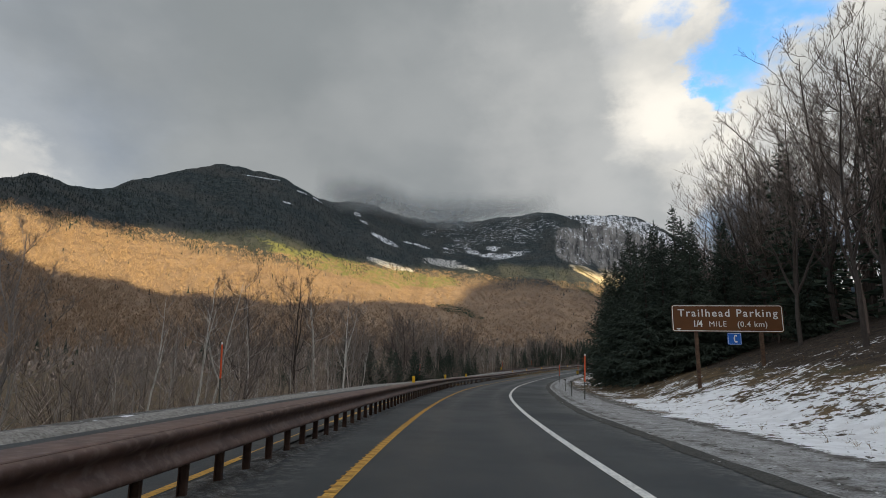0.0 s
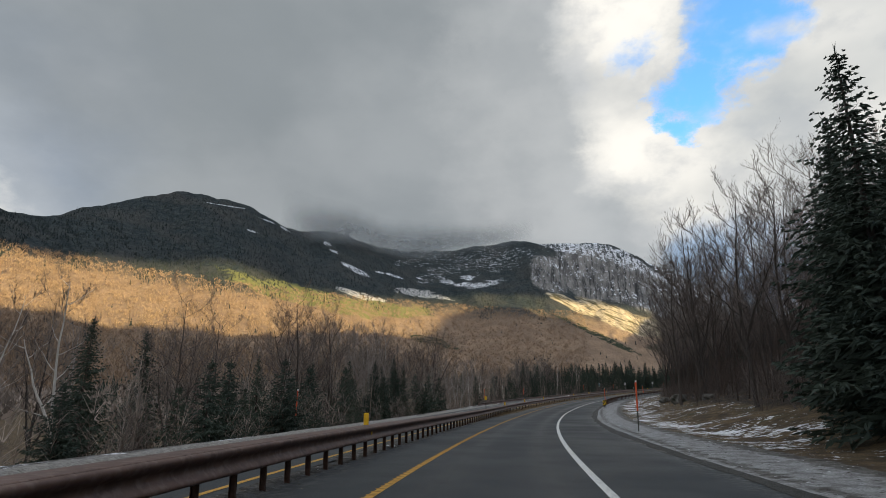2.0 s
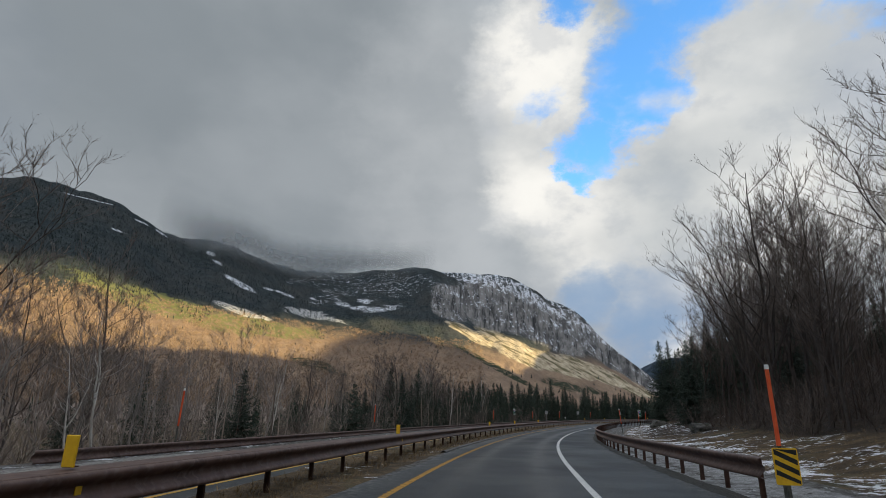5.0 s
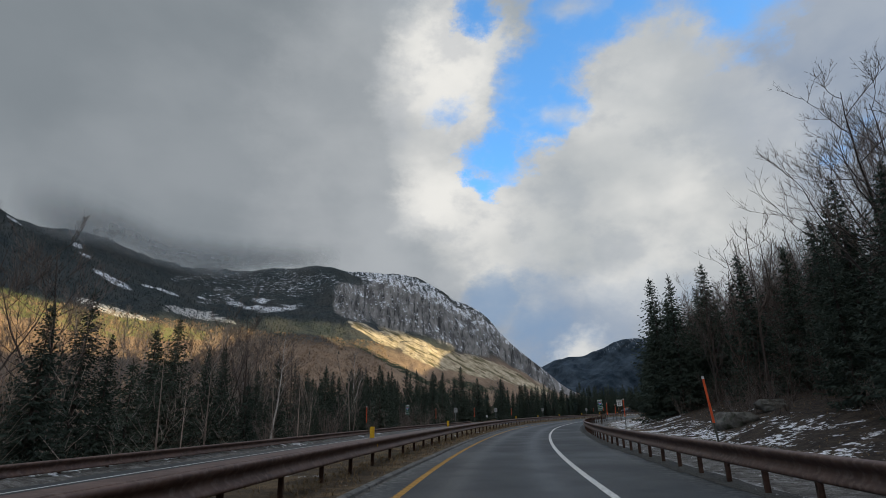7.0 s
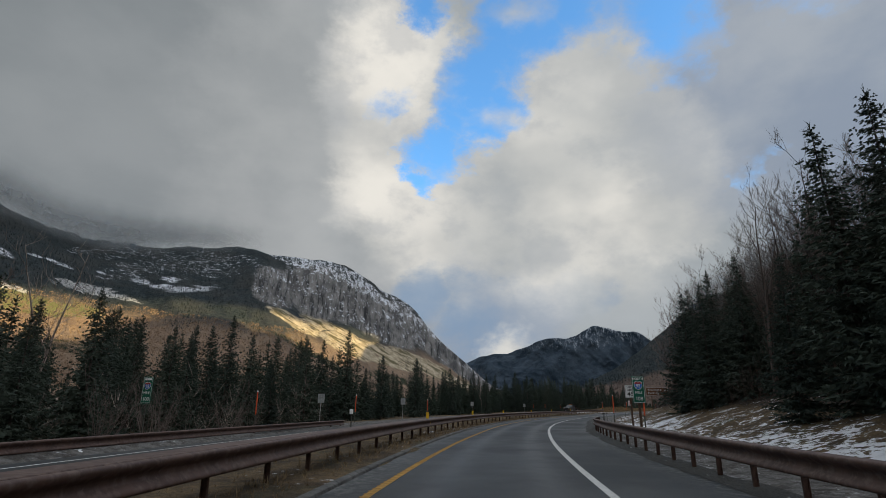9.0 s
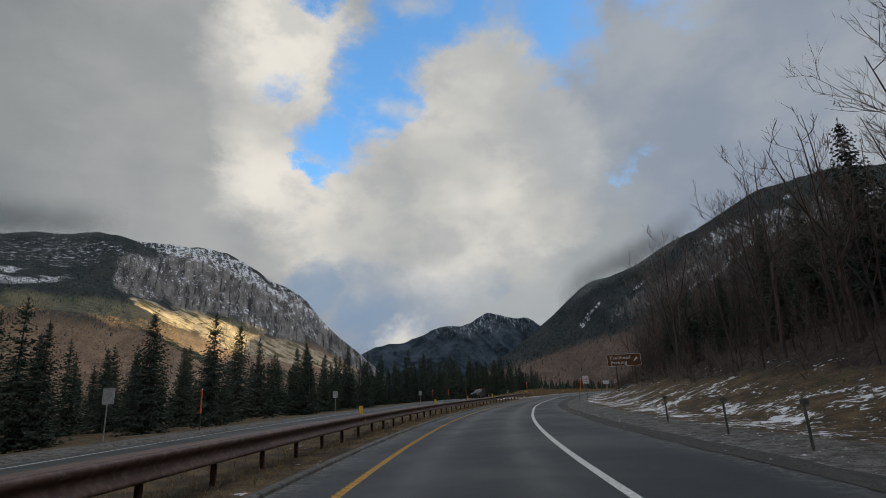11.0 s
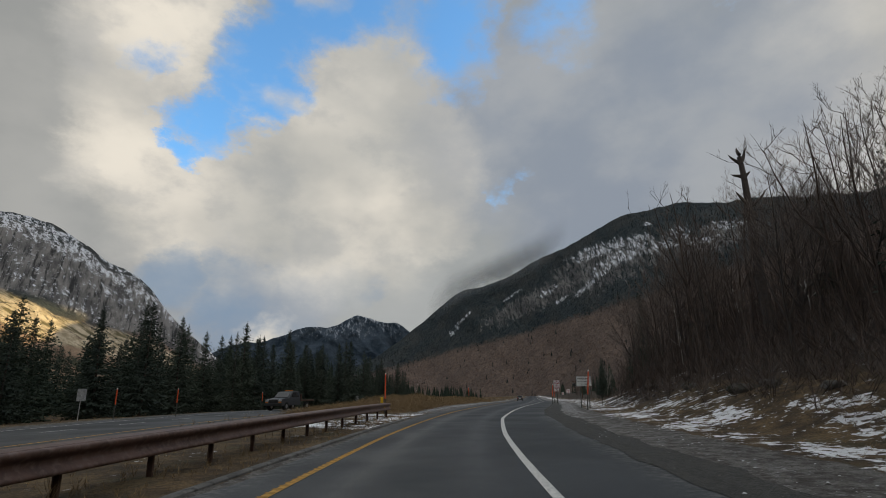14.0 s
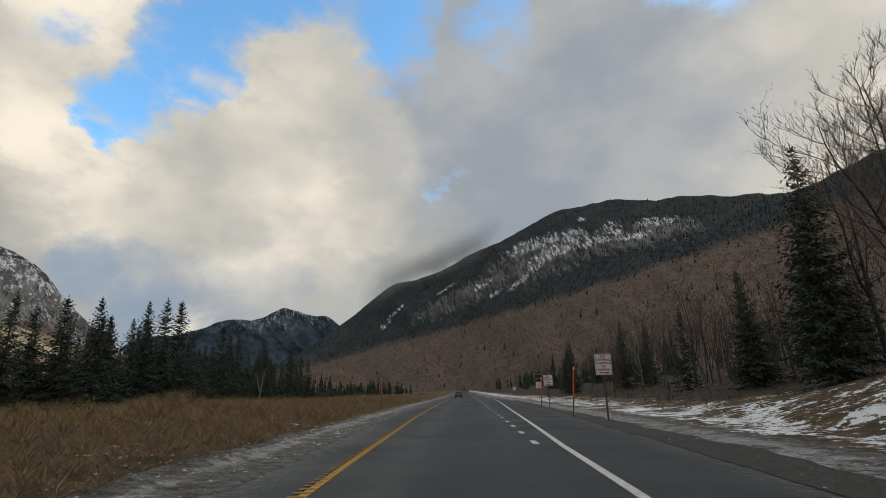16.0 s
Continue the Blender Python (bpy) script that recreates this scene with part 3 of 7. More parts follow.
def cliff_mountain_colour(n, p):
    az, el = bearing_place(n)
    soft = n.math("MULTIPLY", n.math("SUBTRACT", n.noise(p, 0.012, 7, 0.65), 0.5), 5.0)
    hard = n.math("MULTIPLY", n.math("SUBTRACT", n.noise(p, 0.025, 10, 0.8), 0.5), 14.0)
    # hardwoods below, spruce above
    line_el = n.math("ADD", 11.0, n.math("MULTIPLY", n.math("ADD", az, 38.0), -0.085))
    over = n.math("ADD", n.math("SUBTRACT", el, line_el), n.math("MULTIPLY", soft, 0.55))
    c = n.mix(n.ramp(over, -1.2, 1.0), hardwood(n, p), conifer(n, p))
    # spruces in the low sun: their lit yellow-green put into the colour
    lit_spur = patches(n, az, el, [(-17, 9.4, 9, 1.0, -0.22), (-8, 8.0, 6, 0.8, -0.10)], soft)
    c = n.mix(n.math("MULTIPLY", lit_spur, n.ramp(n.noise(p, 0.06, 6, 0.65), 0.35, 0.52)), c, n.mix(n.noise(p, 0.12, 5, 0.7), (0.095, 0.100, 0.036), (0.22, 0.225, 0.095)))
    cliff = patches(n, az, el, [(12.5, 11.2, 2.4, 1.9, -0.25), (17.5, 10.9, 5.5, 2.5, -0.22), (23, 9.0, 5.0, 2.5, -0.42), (28.5, 6.4, 4.2, 1.6, -0.72), (32, 4.0, 3.5, 1.3, -0.75)], n.math("MULTIPLY", soft, 0.5))
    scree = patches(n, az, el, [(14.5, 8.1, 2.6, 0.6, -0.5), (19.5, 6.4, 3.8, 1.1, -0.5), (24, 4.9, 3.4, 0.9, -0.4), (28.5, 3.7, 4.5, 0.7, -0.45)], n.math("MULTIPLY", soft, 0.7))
    # rubble lightened and yellowed: the golden sun on it is put into the colour
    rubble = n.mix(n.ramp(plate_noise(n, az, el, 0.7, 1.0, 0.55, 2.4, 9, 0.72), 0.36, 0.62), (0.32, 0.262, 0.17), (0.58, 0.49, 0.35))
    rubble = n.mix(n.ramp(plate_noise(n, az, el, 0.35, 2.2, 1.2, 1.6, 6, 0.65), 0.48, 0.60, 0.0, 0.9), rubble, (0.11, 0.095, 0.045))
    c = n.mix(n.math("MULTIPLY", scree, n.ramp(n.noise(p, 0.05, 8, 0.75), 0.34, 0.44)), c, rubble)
    c = n.mix(cliff, c, stone(n, p))
    # low dark spruce belt under the scree
    belt = patches(n, az, el, [(16.5, 5.0, 5.0, 0.35, -0.52), (25.0, 2.6, 4.0, 0.5, -0.2), (-2.0, 4.4, 3.0, 0.6, -0.25)], soft)
    c = n.mix(n.math("MULTIPLY", belt, n.ramp(n.noise(p, 0.07, 6, 0.7), 0.38, 0.52)), c, (0.035, 0.044, 0.026))
    rocks = patches(n, az, el, [(-9.6, 9.35, 2.4, 0.34, -0.20), (-2.4, 9.5, 2.9, 0.40, -0.17), (-11.4, 9.9, 1.2, 0.3, -0.2)], n.math("MULTIPLY", hard, 0.5))
    c = n.mix(n.math("MULTIPLY", rocks, n.ramp(n.noise(p, 0.13, 8, 0.8), 0.42, 0.52)), c, (0.52, 0.51, 0.49))
    # an arc of snow in the bowl, thin streaks on the summits
    bow = n.math("ADD", 10.3, n.math("MULTIPLY", n.math("POWER", n.math("ABSOLUTE", n.math("SUBTRACT", az, 3.6)), 2.0), 0.055))
    arc = n.math("MULTIPLY", n.ramp(n.math("ADD", n.math("ABSOLUTE", n.math("SUBTRACT", el, bow)), n.math("MULTIPLY", hard, 0.16)), 0.34, 0.14), n.ramp(n.math("ADD", n.math("ABSOLUTE", n.math("SUBTRACT", az, 3.4)), n.math("MULTIPLY", hard, 0.4)), 4.0, 2.6))
    snow = patches(n, az, el, [(-10.2, 12.15, 1.6, 0.26, -0.45), (-12.8, 14.2, 0.7, 0.22, -0.4), (-13.4, 14.9, 0.5, 0.2, -0.3), (-5.6, 11.5, 0.9, 0.14, -0.3), (-7.4, 11.9, 0.5, 0.1, -0.2), (-2.6, 11.2, 0.45, 0.14, -0.2), (3.0, 11.2, 0.9, 0.3, 0.0), (-20.3, 17.0, 1.2, 0.08, -0.3), (-18.2, 16.2, 0.6, 0.09, -0.5), (-21.8, 15.8, 0.9, 0.10, -0.2), (-25, 18.2, 2.2, 0.05, -0.05)], n.math("MULTIPLY", hard, 0.6))
    snow = n.math("MULTIPLY", n.math("MAXIMUM", snow, arc), n.ramp(n.noise(p, 0.10, 9, 0.82), 0.44, 0.52))
    thin = patches(n, az, el, [(5.0, 12.9, 4.5, 1.1, 0.06), (0.5, 11.9, 2.6, 0.8, 0.2), (8.0, 13.8, 3.0, 0.5, -0.05), (-1.5, 13.2, 3.0, 0.5, 0.1)], hard)
    snow = n.math("MAXIMUM", snow, n.math("MULTIPLY", thin, n.ramp(n.noise(p, 0.08, 9, 0.85), 0.535, 0.60)))
    c = n.mix(snow, c, SNOW)
    top = patches(n, az, el, [(15.0, 14.0, 3.0, 0.55, -0.16), (19.5, 12.9, 3.2, 1.0, -0.35), (24.0, 10.8, 3.2, 0.9, -0.55), (28.0, 7.8, 2.5, 0.5, -0.8)], n.math("MULTIPLY", soft, 1.6))
    fine = n.noise(p, 0.11, 9, 0.78)
    dust = n.math("ADD", n.math("ADD", n.math("MULTIPLY", plate_noise(n, az, el, 1.0, 0.6, 0.5, 2.4, 11, 0.78), 0.55), n.math("MULTIPLY", fine, 0.45)), n.math("ADD", n.math("MULTIPLY", top, 0.05), n.math("MULTIPLY", n.math("SUBTRACT", n.noise(p, 0.006, 5, 0.6), 0.5), 0.20)))
    cover = n.math("MULTIPLY", n.math("MAXIMUM", cliff, top), n.ramp(dust, 0.530, 0.590))
    return n.mix(cover, c, SNOW)


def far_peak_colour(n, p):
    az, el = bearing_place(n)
    # distance haze is put into the colour: forest and snow turned blue
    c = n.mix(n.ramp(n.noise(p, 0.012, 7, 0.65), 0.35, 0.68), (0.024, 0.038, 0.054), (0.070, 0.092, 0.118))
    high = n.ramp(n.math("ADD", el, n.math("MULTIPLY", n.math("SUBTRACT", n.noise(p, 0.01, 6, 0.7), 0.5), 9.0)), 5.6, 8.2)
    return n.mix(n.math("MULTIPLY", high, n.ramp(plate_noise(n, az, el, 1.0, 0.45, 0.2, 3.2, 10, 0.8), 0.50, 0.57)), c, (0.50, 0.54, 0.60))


def ledge_mountain_colour(n, p):
    az, el = bearing_place(n)
    soft = n.math("MULTIPLY", n.math("SUBTRACT", n.noise(p, 0.014, 7, 0.65), 0.5), 5.0)
    hard = n.math("MULTIPLY", n.math("SUBTRACT", plate_noise(n, az, el, 1.0, 0.55, 0.25, 2.2, 10, 0.82), 0.5), 13.0)
    edge = n.math("ADD", 3.3, n.math("MULTIPLY", n.math("SUBTRACT", az, 50.8), 0.245))
    over = n.math("ADD", n.math("SUBTRACT", el, edge), n.math("MULTIPLY", soft, 0.3))
    c = n.mix(n.ramp(over, -0.35, 0.35), shaded_wood(n, p), conifer(n, p))
    bare = patches(n, az, el, [(69, 11.8, 4.5, 1.7, 0.28), (75, 12.7, 5.0, 1.1, 0.05), (79, 13.3, 3, 0.9, 0.0), (62, 8.6, 4, 0.9, 0.4)], hard)
    c = n.mix(n.math("MULTIPLY", bare, 0.8), c, stone(n, p))
    ledge = patches(n, az, el, [(68.5, 13.2, 2.2, 0.55, 0.25), (70.5, 12.4, 2.4, 0.6, 0.4), (68.6, 11.2, 1.6, 0.35, 0.7), (67.2, 10.0, 1.6, 0.25, 0.75), (71.5, 13.7, 1.4, 0.45, 0.2), (75.3, 13.7, 0.8, 0.7, 0.0),
                                (73.5, 12.8, 1.5, 0.4, 0.2), (78.8, 14.0, 1.4, 0.4, 0.0), (76.6, 12.9, 1.2, 0.3, 0.1), (54.6, 6.2, 0.5, 0.3, 0.9), (55.6, 7.4, 0.5, 0.2, 0.85), (60.3, 9.4, 0.9, 0.14, 0.6), (63.6, 9.6, 0.8, 0.3, 0.5), (64.6, 8.7, 0.5, 0.2, 0.5), (66.0, 14.6, 0.5, 0.2, 0), (73.0, 15.2, 0.4, 0.15, 0)], hard)
    return n.mix(n.math("MULTIPLY", ledge, n.ramp(plate_noise(n, az, el, 1.0, 0.5, 0.3, 3.5, 10, 0.82), 0.47, 0.55)), c, SNOW)


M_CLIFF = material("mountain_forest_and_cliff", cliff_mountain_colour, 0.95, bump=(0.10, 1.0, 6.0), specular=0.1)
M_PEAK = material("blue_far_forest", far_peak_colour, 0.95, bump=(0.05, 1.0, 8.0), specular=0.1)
M_LEDGE = material("mountain_forest_and_ledges", ledge_mountain_colour, 0.95, bump=(0.10, 1.0, 6.0), specular=0.1)
M_WOOD = material("wooded_hillside", lambda n, p: hardwood(n, p), 0.95, bump=(0.12, 1.0, 5.0), specular=0.1)

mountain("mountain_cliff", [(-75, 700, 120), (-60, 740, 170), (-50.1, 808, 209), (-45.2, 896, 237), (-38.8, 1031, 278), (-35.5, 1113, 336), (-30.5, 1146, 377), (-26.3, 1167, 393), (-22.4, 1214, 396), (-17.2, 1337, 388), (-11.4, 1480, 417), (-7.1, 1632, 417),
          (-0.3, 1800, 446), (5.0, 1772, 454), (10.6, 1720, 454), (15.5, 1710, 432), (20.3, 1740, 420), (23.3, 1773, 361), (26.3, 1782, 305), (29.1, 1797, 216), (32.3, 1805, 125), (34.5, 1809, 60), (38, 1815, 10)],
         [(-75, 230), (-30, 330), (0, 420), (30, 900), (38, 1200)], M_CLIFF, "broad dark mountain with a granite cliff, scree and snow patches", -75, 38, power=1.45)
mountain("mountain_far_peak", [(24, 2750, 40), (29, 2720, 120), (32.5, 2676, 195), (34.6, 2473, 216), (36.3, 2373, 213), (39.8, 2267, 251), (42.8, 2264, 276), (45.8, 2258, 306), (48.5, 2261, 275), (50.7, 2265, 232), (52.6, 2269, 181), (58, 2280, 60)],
         [(24, 2050), (44, 2080), (58, 2150)], M_PEAK, "distant haze-blue peak thinly dusted with snow", 24, 58, rows=90, power=1.0, rough=24.0, seed=3.0)
mountain("mountain_ledges", [(36, 1850, -14), (39, 1880, 10), (42, 1900, 42), (44.5, 1930, 75), (47.5, 1980, 135), (50.4, 2040, 213), (53.0, 2029, 286), (55.2, 1967, 340), (57.9, 1861, 346), (61.2, 1800, 371), (64.0, 1736, 406), (66.6, 1628, 407), (69.9, 1561, 438), (73.6, 1500, 441), (79.3, 1347, 386),
          (83.5, 1243, 347), (86.7, 1180, 315), (91.8, 1150, 320), (100, 1100, 360), (110, 979, 355), (121, 905, 350), (131, 864, 318), (137, 860, 328), (147, 857, 340), (180, 900, 280), (200, 1000, 200)],
         [(36, 1700), (44, 1500), (52, 1450), (60, 1150), (67, 800), (75, 560), (90, 420), (110, 260), (200, 260)], M_LEDGE, "steep wooded mountain with snowy rock ledges", 36, 200, da=0.3, power=1.3, seed=7.0)


def mountain_beyond():
    """A higher ridge added unseen behind the roadside one; both shade the valley."""
    a = radians(SUN_AZ)
    u, w = Vector((math.sin(a), math.cos(a), 0)), Vector((-math.cos(a), math.sin(a), 0))
    ws, us = np.arange(-116, 1360, 12.0), np.linspace(-1, 1, 31)
    W, T = np.meshgrid(ws, us, indexing="ij")
    top = along([(-16, 380), (284, 481), (429, 553), (570, 616), (683, 671), (770, 689), (841, 687), (863, 609), (870, 660), (897, 566), (960, 521), (1260, 380)])(W)
    U = 2000 + T * 750
    Z = (top + 14) * (1 - np.abs(T)) ** 1.1 - 14 + 6 * fbm(W, U, 60.0) * (np.abs(T) > 0.02)
    pts = np.stack([CENTRE[0] + u.x * U + w.x * W, CENTRE[1] + u.y * U + w.y * W, Z], -1)
    return tagged(new("mountain_beyond", grid_mesh("mountain_beyond", *W.shape, pts, M_WOOD)), "unseen wooded ridge added to shade the valley", "mountain", kind="structure")


mountain_beyond()



def cloud_bank():
    """An unseen thick cloud added on the valley's sun side: it shades the summits."""
    a = radians(SUN_AZ)
    u, w = Vector((math.sin(a), math.cos(a), 0)), Vector((-math.cos(a), math.sin(a), 0))
    low = along([(-900, 905), (-132, 988), (-9, 1022), (187, 1052), (386, 1037), (598, 1052), (740, 1082), (870, 1080), (960, 1050), (1061, 1006), (1462, 930), (1900, 880), (2700, 800)])
    ws, ring = np.arange(-900, 2701, 15.0), np.linspace(0, 2 * math.pi, 28)
    W, T = np.meshgrid(ws, ring, indexing="ij")
    lump = fbm(W, T * 200, 180.0, 4)
    base = low(W)
    size = 420 * np.clip((2700 - W) / 120, 0.02, 1) ** 0.5 * np.clip((W + 900) / 120, 0.02, 1) ** 0.5
    U = 3750 - (350 + 40 * lump) * np.cos(T)
    Z = base + 10 * fbm(W, 0 * W, 70.0, 3) + size * (1 + 0.12 * lump) * (1 - np.cos(T - 1.25))
    pts = np.stack([CENTRE[0] + u.x * U + w.x * W, CENTRE[1] + u.y * U + w.y * W, Z], -1)
    mat = material("cloud", two((0.78, 0.78, 0.8), (0.85, 0.84, 0.82), 0.01), 1.0, specular=0.0)
    return tagged(new("cloud_bank", grid_mesh("cloud_bank", *W.shape, pts, mat)), "unseen thick cloud bank added to shade the summits", "cloud", kind="structure")


cloud_bank()


def mist_material():
    m = bpy.data.materials.new("mist")
    m.use_nodes = True
    n = Nodes(m.node_tree)
    out, mix = n.add("ShaderNodeOutputMaterial"), n.add("ShaderNodeMixShader")
    clear, white, back, both = n.add("ShaderNodeBsdfTransparent"), n.add("ShaderNodeBsdfDiffuse"), n.add("ShaderNodeBsdfTranslucent"), n.add("ShaderNodeMixShader")
    for sh in (white, back):
        sh.inputs["Color"].default_value = (0.37, 0.39, 0.40, 1.0)
    n.link(white.outputs[0], both.inputs[1])
    n.link(back.outputs[0], both.inputs[2])
    uv = n.add("ShaderNodeUVMap")
    uv.uv_map = "place"
    sep = n.add("ShaderNodeSeparateXYZ")
    n.link(uv.outputs[0], sep.inputs[0])
    p = n.add("ShaderNodeNewGeometry").outputs["Position"]
    wisp = n.math("MULTIPLY", n.math("SUBTRACT", n.noise(p, 0.008, 7, 0.62), 0.5), 1.5)
    thick = n.math("MULTIPLY", n.ramp(n.math("ADD", sep.outputs[1], wisp), 0.20, 0.85), sep.outputs[0])
    n.link(n.math("MULTIPLY", thick, 0.52), mix.inputs[0])
    n.link(clear.outputs[0], mix.inputs[1])
    n.link(both.outputs[0], mix.inputs[2])
    n.link(mix.outputs[0], out.inputs[0])
    return m


MIST = mist_material()


def mist(name, rows, depth, label):
    """Folds of thin cloud that hang in front of a ridge; rows: bearing, distance, foot, top, thickness."""
    ta, tr, tl, th, tk = zip(*rows)
    az = np.arange(ta[0], ta[-1] + 1e-6, 0.4)
    v = np.linspace(0, 1, 9)
    A, V = np.meshgrid(az, v, indexing="ij")
    bm = bmesh.new()
    for k in range(3):
        R = np.interp(A, ta, tr) - 60 - depth * k + 12 * fbm(A * 9, V * 7 + k, 5.0)
        Z = np.interp(A, ta, tl) + (np.interp(A, ta, th) - np.interp(A, ta, tl)) * V
        keep = np.interp(A, ta, tk) * np.clip((1 - V) * 2.2, 0, 1)
        pts = np.stack([CENTRE[0] + R * np.sin(np.radians(A)), CENTRE[1] + R * np.cos(np.radians(A)), Z], -1)
        bm.from_mesh(grid_mesh(name, *A.shape, pts, MIST, np.stack([keep, np.clip(V * 1.6, 0, 1)], -1)))
    me = bpy.data.meshes.new(name)
    bm.to_mesh(me)
    bm.free()
    me.materials.append(MIST)
    ob = new(name, me)
    ob.visible_shadow = False
    return tagged(ob, label, "cloud", kind="structure")


mist("mist_on_summit", [(-19, 1290, 290, 440, 0.0), (-15, 1380, 310, 450, 0.7), (-11, 1480, 330, 470, 1.0), (-6, 1640, 335, 475, 1.0), (0, 1760, 365, 505, 0.9), (6, 1740, 385, 505, 0.6), (11, 1690, 400, 500, 0.0)], 45, "grey mist that hides the saddle of the mountain")
mist("mist_on_ledges", [(52, 1990, 190, 330, 0.0), (54.5, 1950, 250, 390, 0.45), (58, 1840, 285, 400, 0.75), (62, 1760, 310, 430, 0.8), (66, 1620, 350, 450, 0.0)], 45, "grey mist on the shoulder of the ledgy mountain")

# ---- trees ----


class Tubes:
    """Collects thin tapered tubes and slivers for one mesh."""

    def __init__(self):
        self.v, self.f = [], []

    def tube(self, pts, radii, sides):
        base = len(self.v)
        for i, (p, r) in enumerate(zip(pts, radii)):
            q = pts[min(i + 1, len(pts) - 1)] - pts[max(i - 1, 0)]
            q = q.normalized() if q.length > 1e-6 else Vector((0, 0, 1))
            x = q.cross(Vector((0.31, 0.95, 0.1))).normalized()
            y = q.cross(x)
            for k in range(sides):
                a = 2 * math.pi * k / sides
                self.v.append(p + x * (r * math.cos(a)) + y * (r * math.sin(a)))
        for i in range(len(pts) - 1):
            for k in range(sides):
                a, b = base + i * sides + k, base + i * sides + (k + 1) % sides
                self.f.append((a, b, b + sides, a + sides))

    def blade(self, a, b, width, side):
        base = len(self.v)
        w = side * width
        self.v += [a - w, a + w, b]
        self.f.append((base, base + 1, base + 2))

    def mesh(self, name, mat):
        me = bpy.data.meshes.new(name)
        me.from_pydata([tuple(p) for p in self.v], [], self.f)
        me.materials.append(mat)
        return me


def rand_dir(rng):
    a, z = rng.uniform(0, 2 * math.pi), rng.uniform(-0.4, 1)
    r = math.sqrt(max(1 - z * z, 0))
    return Vector((r * math.cos(a), r * math.sin(a), z))


def limb(rng, start, way, length, segs, wander, lift):
    pts, p, d = [start], start.copy(), way.normalized()
    for _ in range(segs):
        d = (d + rand_dir(rng) * wander + Vector((0, 0, lift))).normalized()
        p = p + d * (length / segs)
        pts.append(p.copy())
    return pts


def bare_limbs(seed, height, spread, branches=13, subs=6, twigs=5, lean=0.05, crown_from=0.30, forks=2):
    """A leafless hardwood as trunk and crown: sinuous rising limbs, then branches, sprays and fine twigs."""
    rng = random.Random(seed)
    trunk, crown = Tubes(), Tubes()
    way = Vector((rng.uniform(-lean, lean), rng.uniform(-lean, lean), 1))
    main = limb(rng, Vector((0, 0, -0.6)), way, height * 0.93 + 0.6, 12, 0.085, 0.06)
    r0 = height * 0.0088
    trunk.tube(main, [r0 * (1.35 if i == 0 else 1) * (1 - 0.94 * i / 12) + 0.006 for i in range(13)], 7)
    stems = [(main, r0, branches, crown_from)]
    for k in range(forks):
        i = rng.randint(3, 6)
        a = rng.uniform(0, 6.28)
        side = limb(rng, main[i], Vector((math.cos(a) * 0.5, math.sin(a) * 0.5, 1)), height * rng.uniform(0.36, 0.55), 8, 0.13, 0.08)
        trunk.tube(side, [r0 * 0.58 * (1 - 0.9 * j / 8) + 0.006 for j in range(9)], 5)
        stems.append((side, r0 * 0.58, max(branches // 2, 4), 0.18))

    def point(pts, f):
        g = min(max(f, 0.0), 0.999) * (len(pts) - 1)
        i = int(g)
        return pts[i].lerp(pts[i + 1], g - i), (pts[i + 1] - pts[i]).normalized()

    for pts, r, count, low in stems:
        for k in range(count):
            u = low + (0.99 - low) * (k + rng.random()) / count
            at, along_way = point(pts, u)
            a = k * 2.4 + rng.uniform(-0.7, 0.7)
            # the crown is fullest half way up and rounds in to its top
            full = math.sin(math.pi * (0.22 + 0.70 * (u - low) / (1 - low)))
            l1 = height * spread * (0.35 + 0.75 * full) * rng.uniform(0.7, 1.12)
            b1 = limb(rng, at, Vector((math.cos(a), math.sin(a), rng.uniform(0.15, 0.85))), l1, 6, 0.28, 0.07)
            r1 = max(r * (1.02 - u) * 0.42, 0.011)
            trunk.tube(b1, [r1 * (1 - 0.85 * j / 6) + 0.004 for j in range(7)], 4)
            for j in range(subs):
                at2, d1 = point(b1, rng.uniform(0.22, 1.0))
                b2 = limb(rng, at2, d1 + rand_dir(rng) * 0.85 + Vector((0, 0, 0.12)), l1 * rng.uniform(0.28, 0.52), 3, 0.30, 0.06)
                crown.tube(b2, [0.013, 0.010, 0.007, 0.003], 3)
                for m in range(subs - 1):
                    at3, d2 = point(b2, rng.uniform(0.15, 1.0))
                    d3 = (d2 + rand_dir(rng) * 0.8 + Vector((0, 0, 0.15))).normalized()
                    end3 = at3 + d3 * (l1 * rng.uniform(0.12, 0.24))
                    crown.blade(at3, end3, 0.0075, d3.cross(rand_dir(rng)).normalized())
                    for q in range(twigs):
                        at4 = at3.lerp(end3, rng.uniform(0.15, 1.0))
                        d4 = (d3 + rand_dir(rng) * 0.9 + Vector((0, 0, 0.2))).normalized()
                        crown.blade(at4, at4 + d4 * (l1 * rng.uniform(0.05, 0.13)), 0.0065, d4.cross(rand_dir(rng)).normalized())
    return trunk, crown


def bare_tree(seed, height, spread, bark, twig=None, **more):
    trunk, crown = bare_limbs(seed, height, spread, **more)
    ob = new("bare_tree", trunk.mesh("bare_trunk", bark))
    top = new("crown", crown.mesh("bare_crown", twig or TWIG))
    top.parent = ob
    return ob


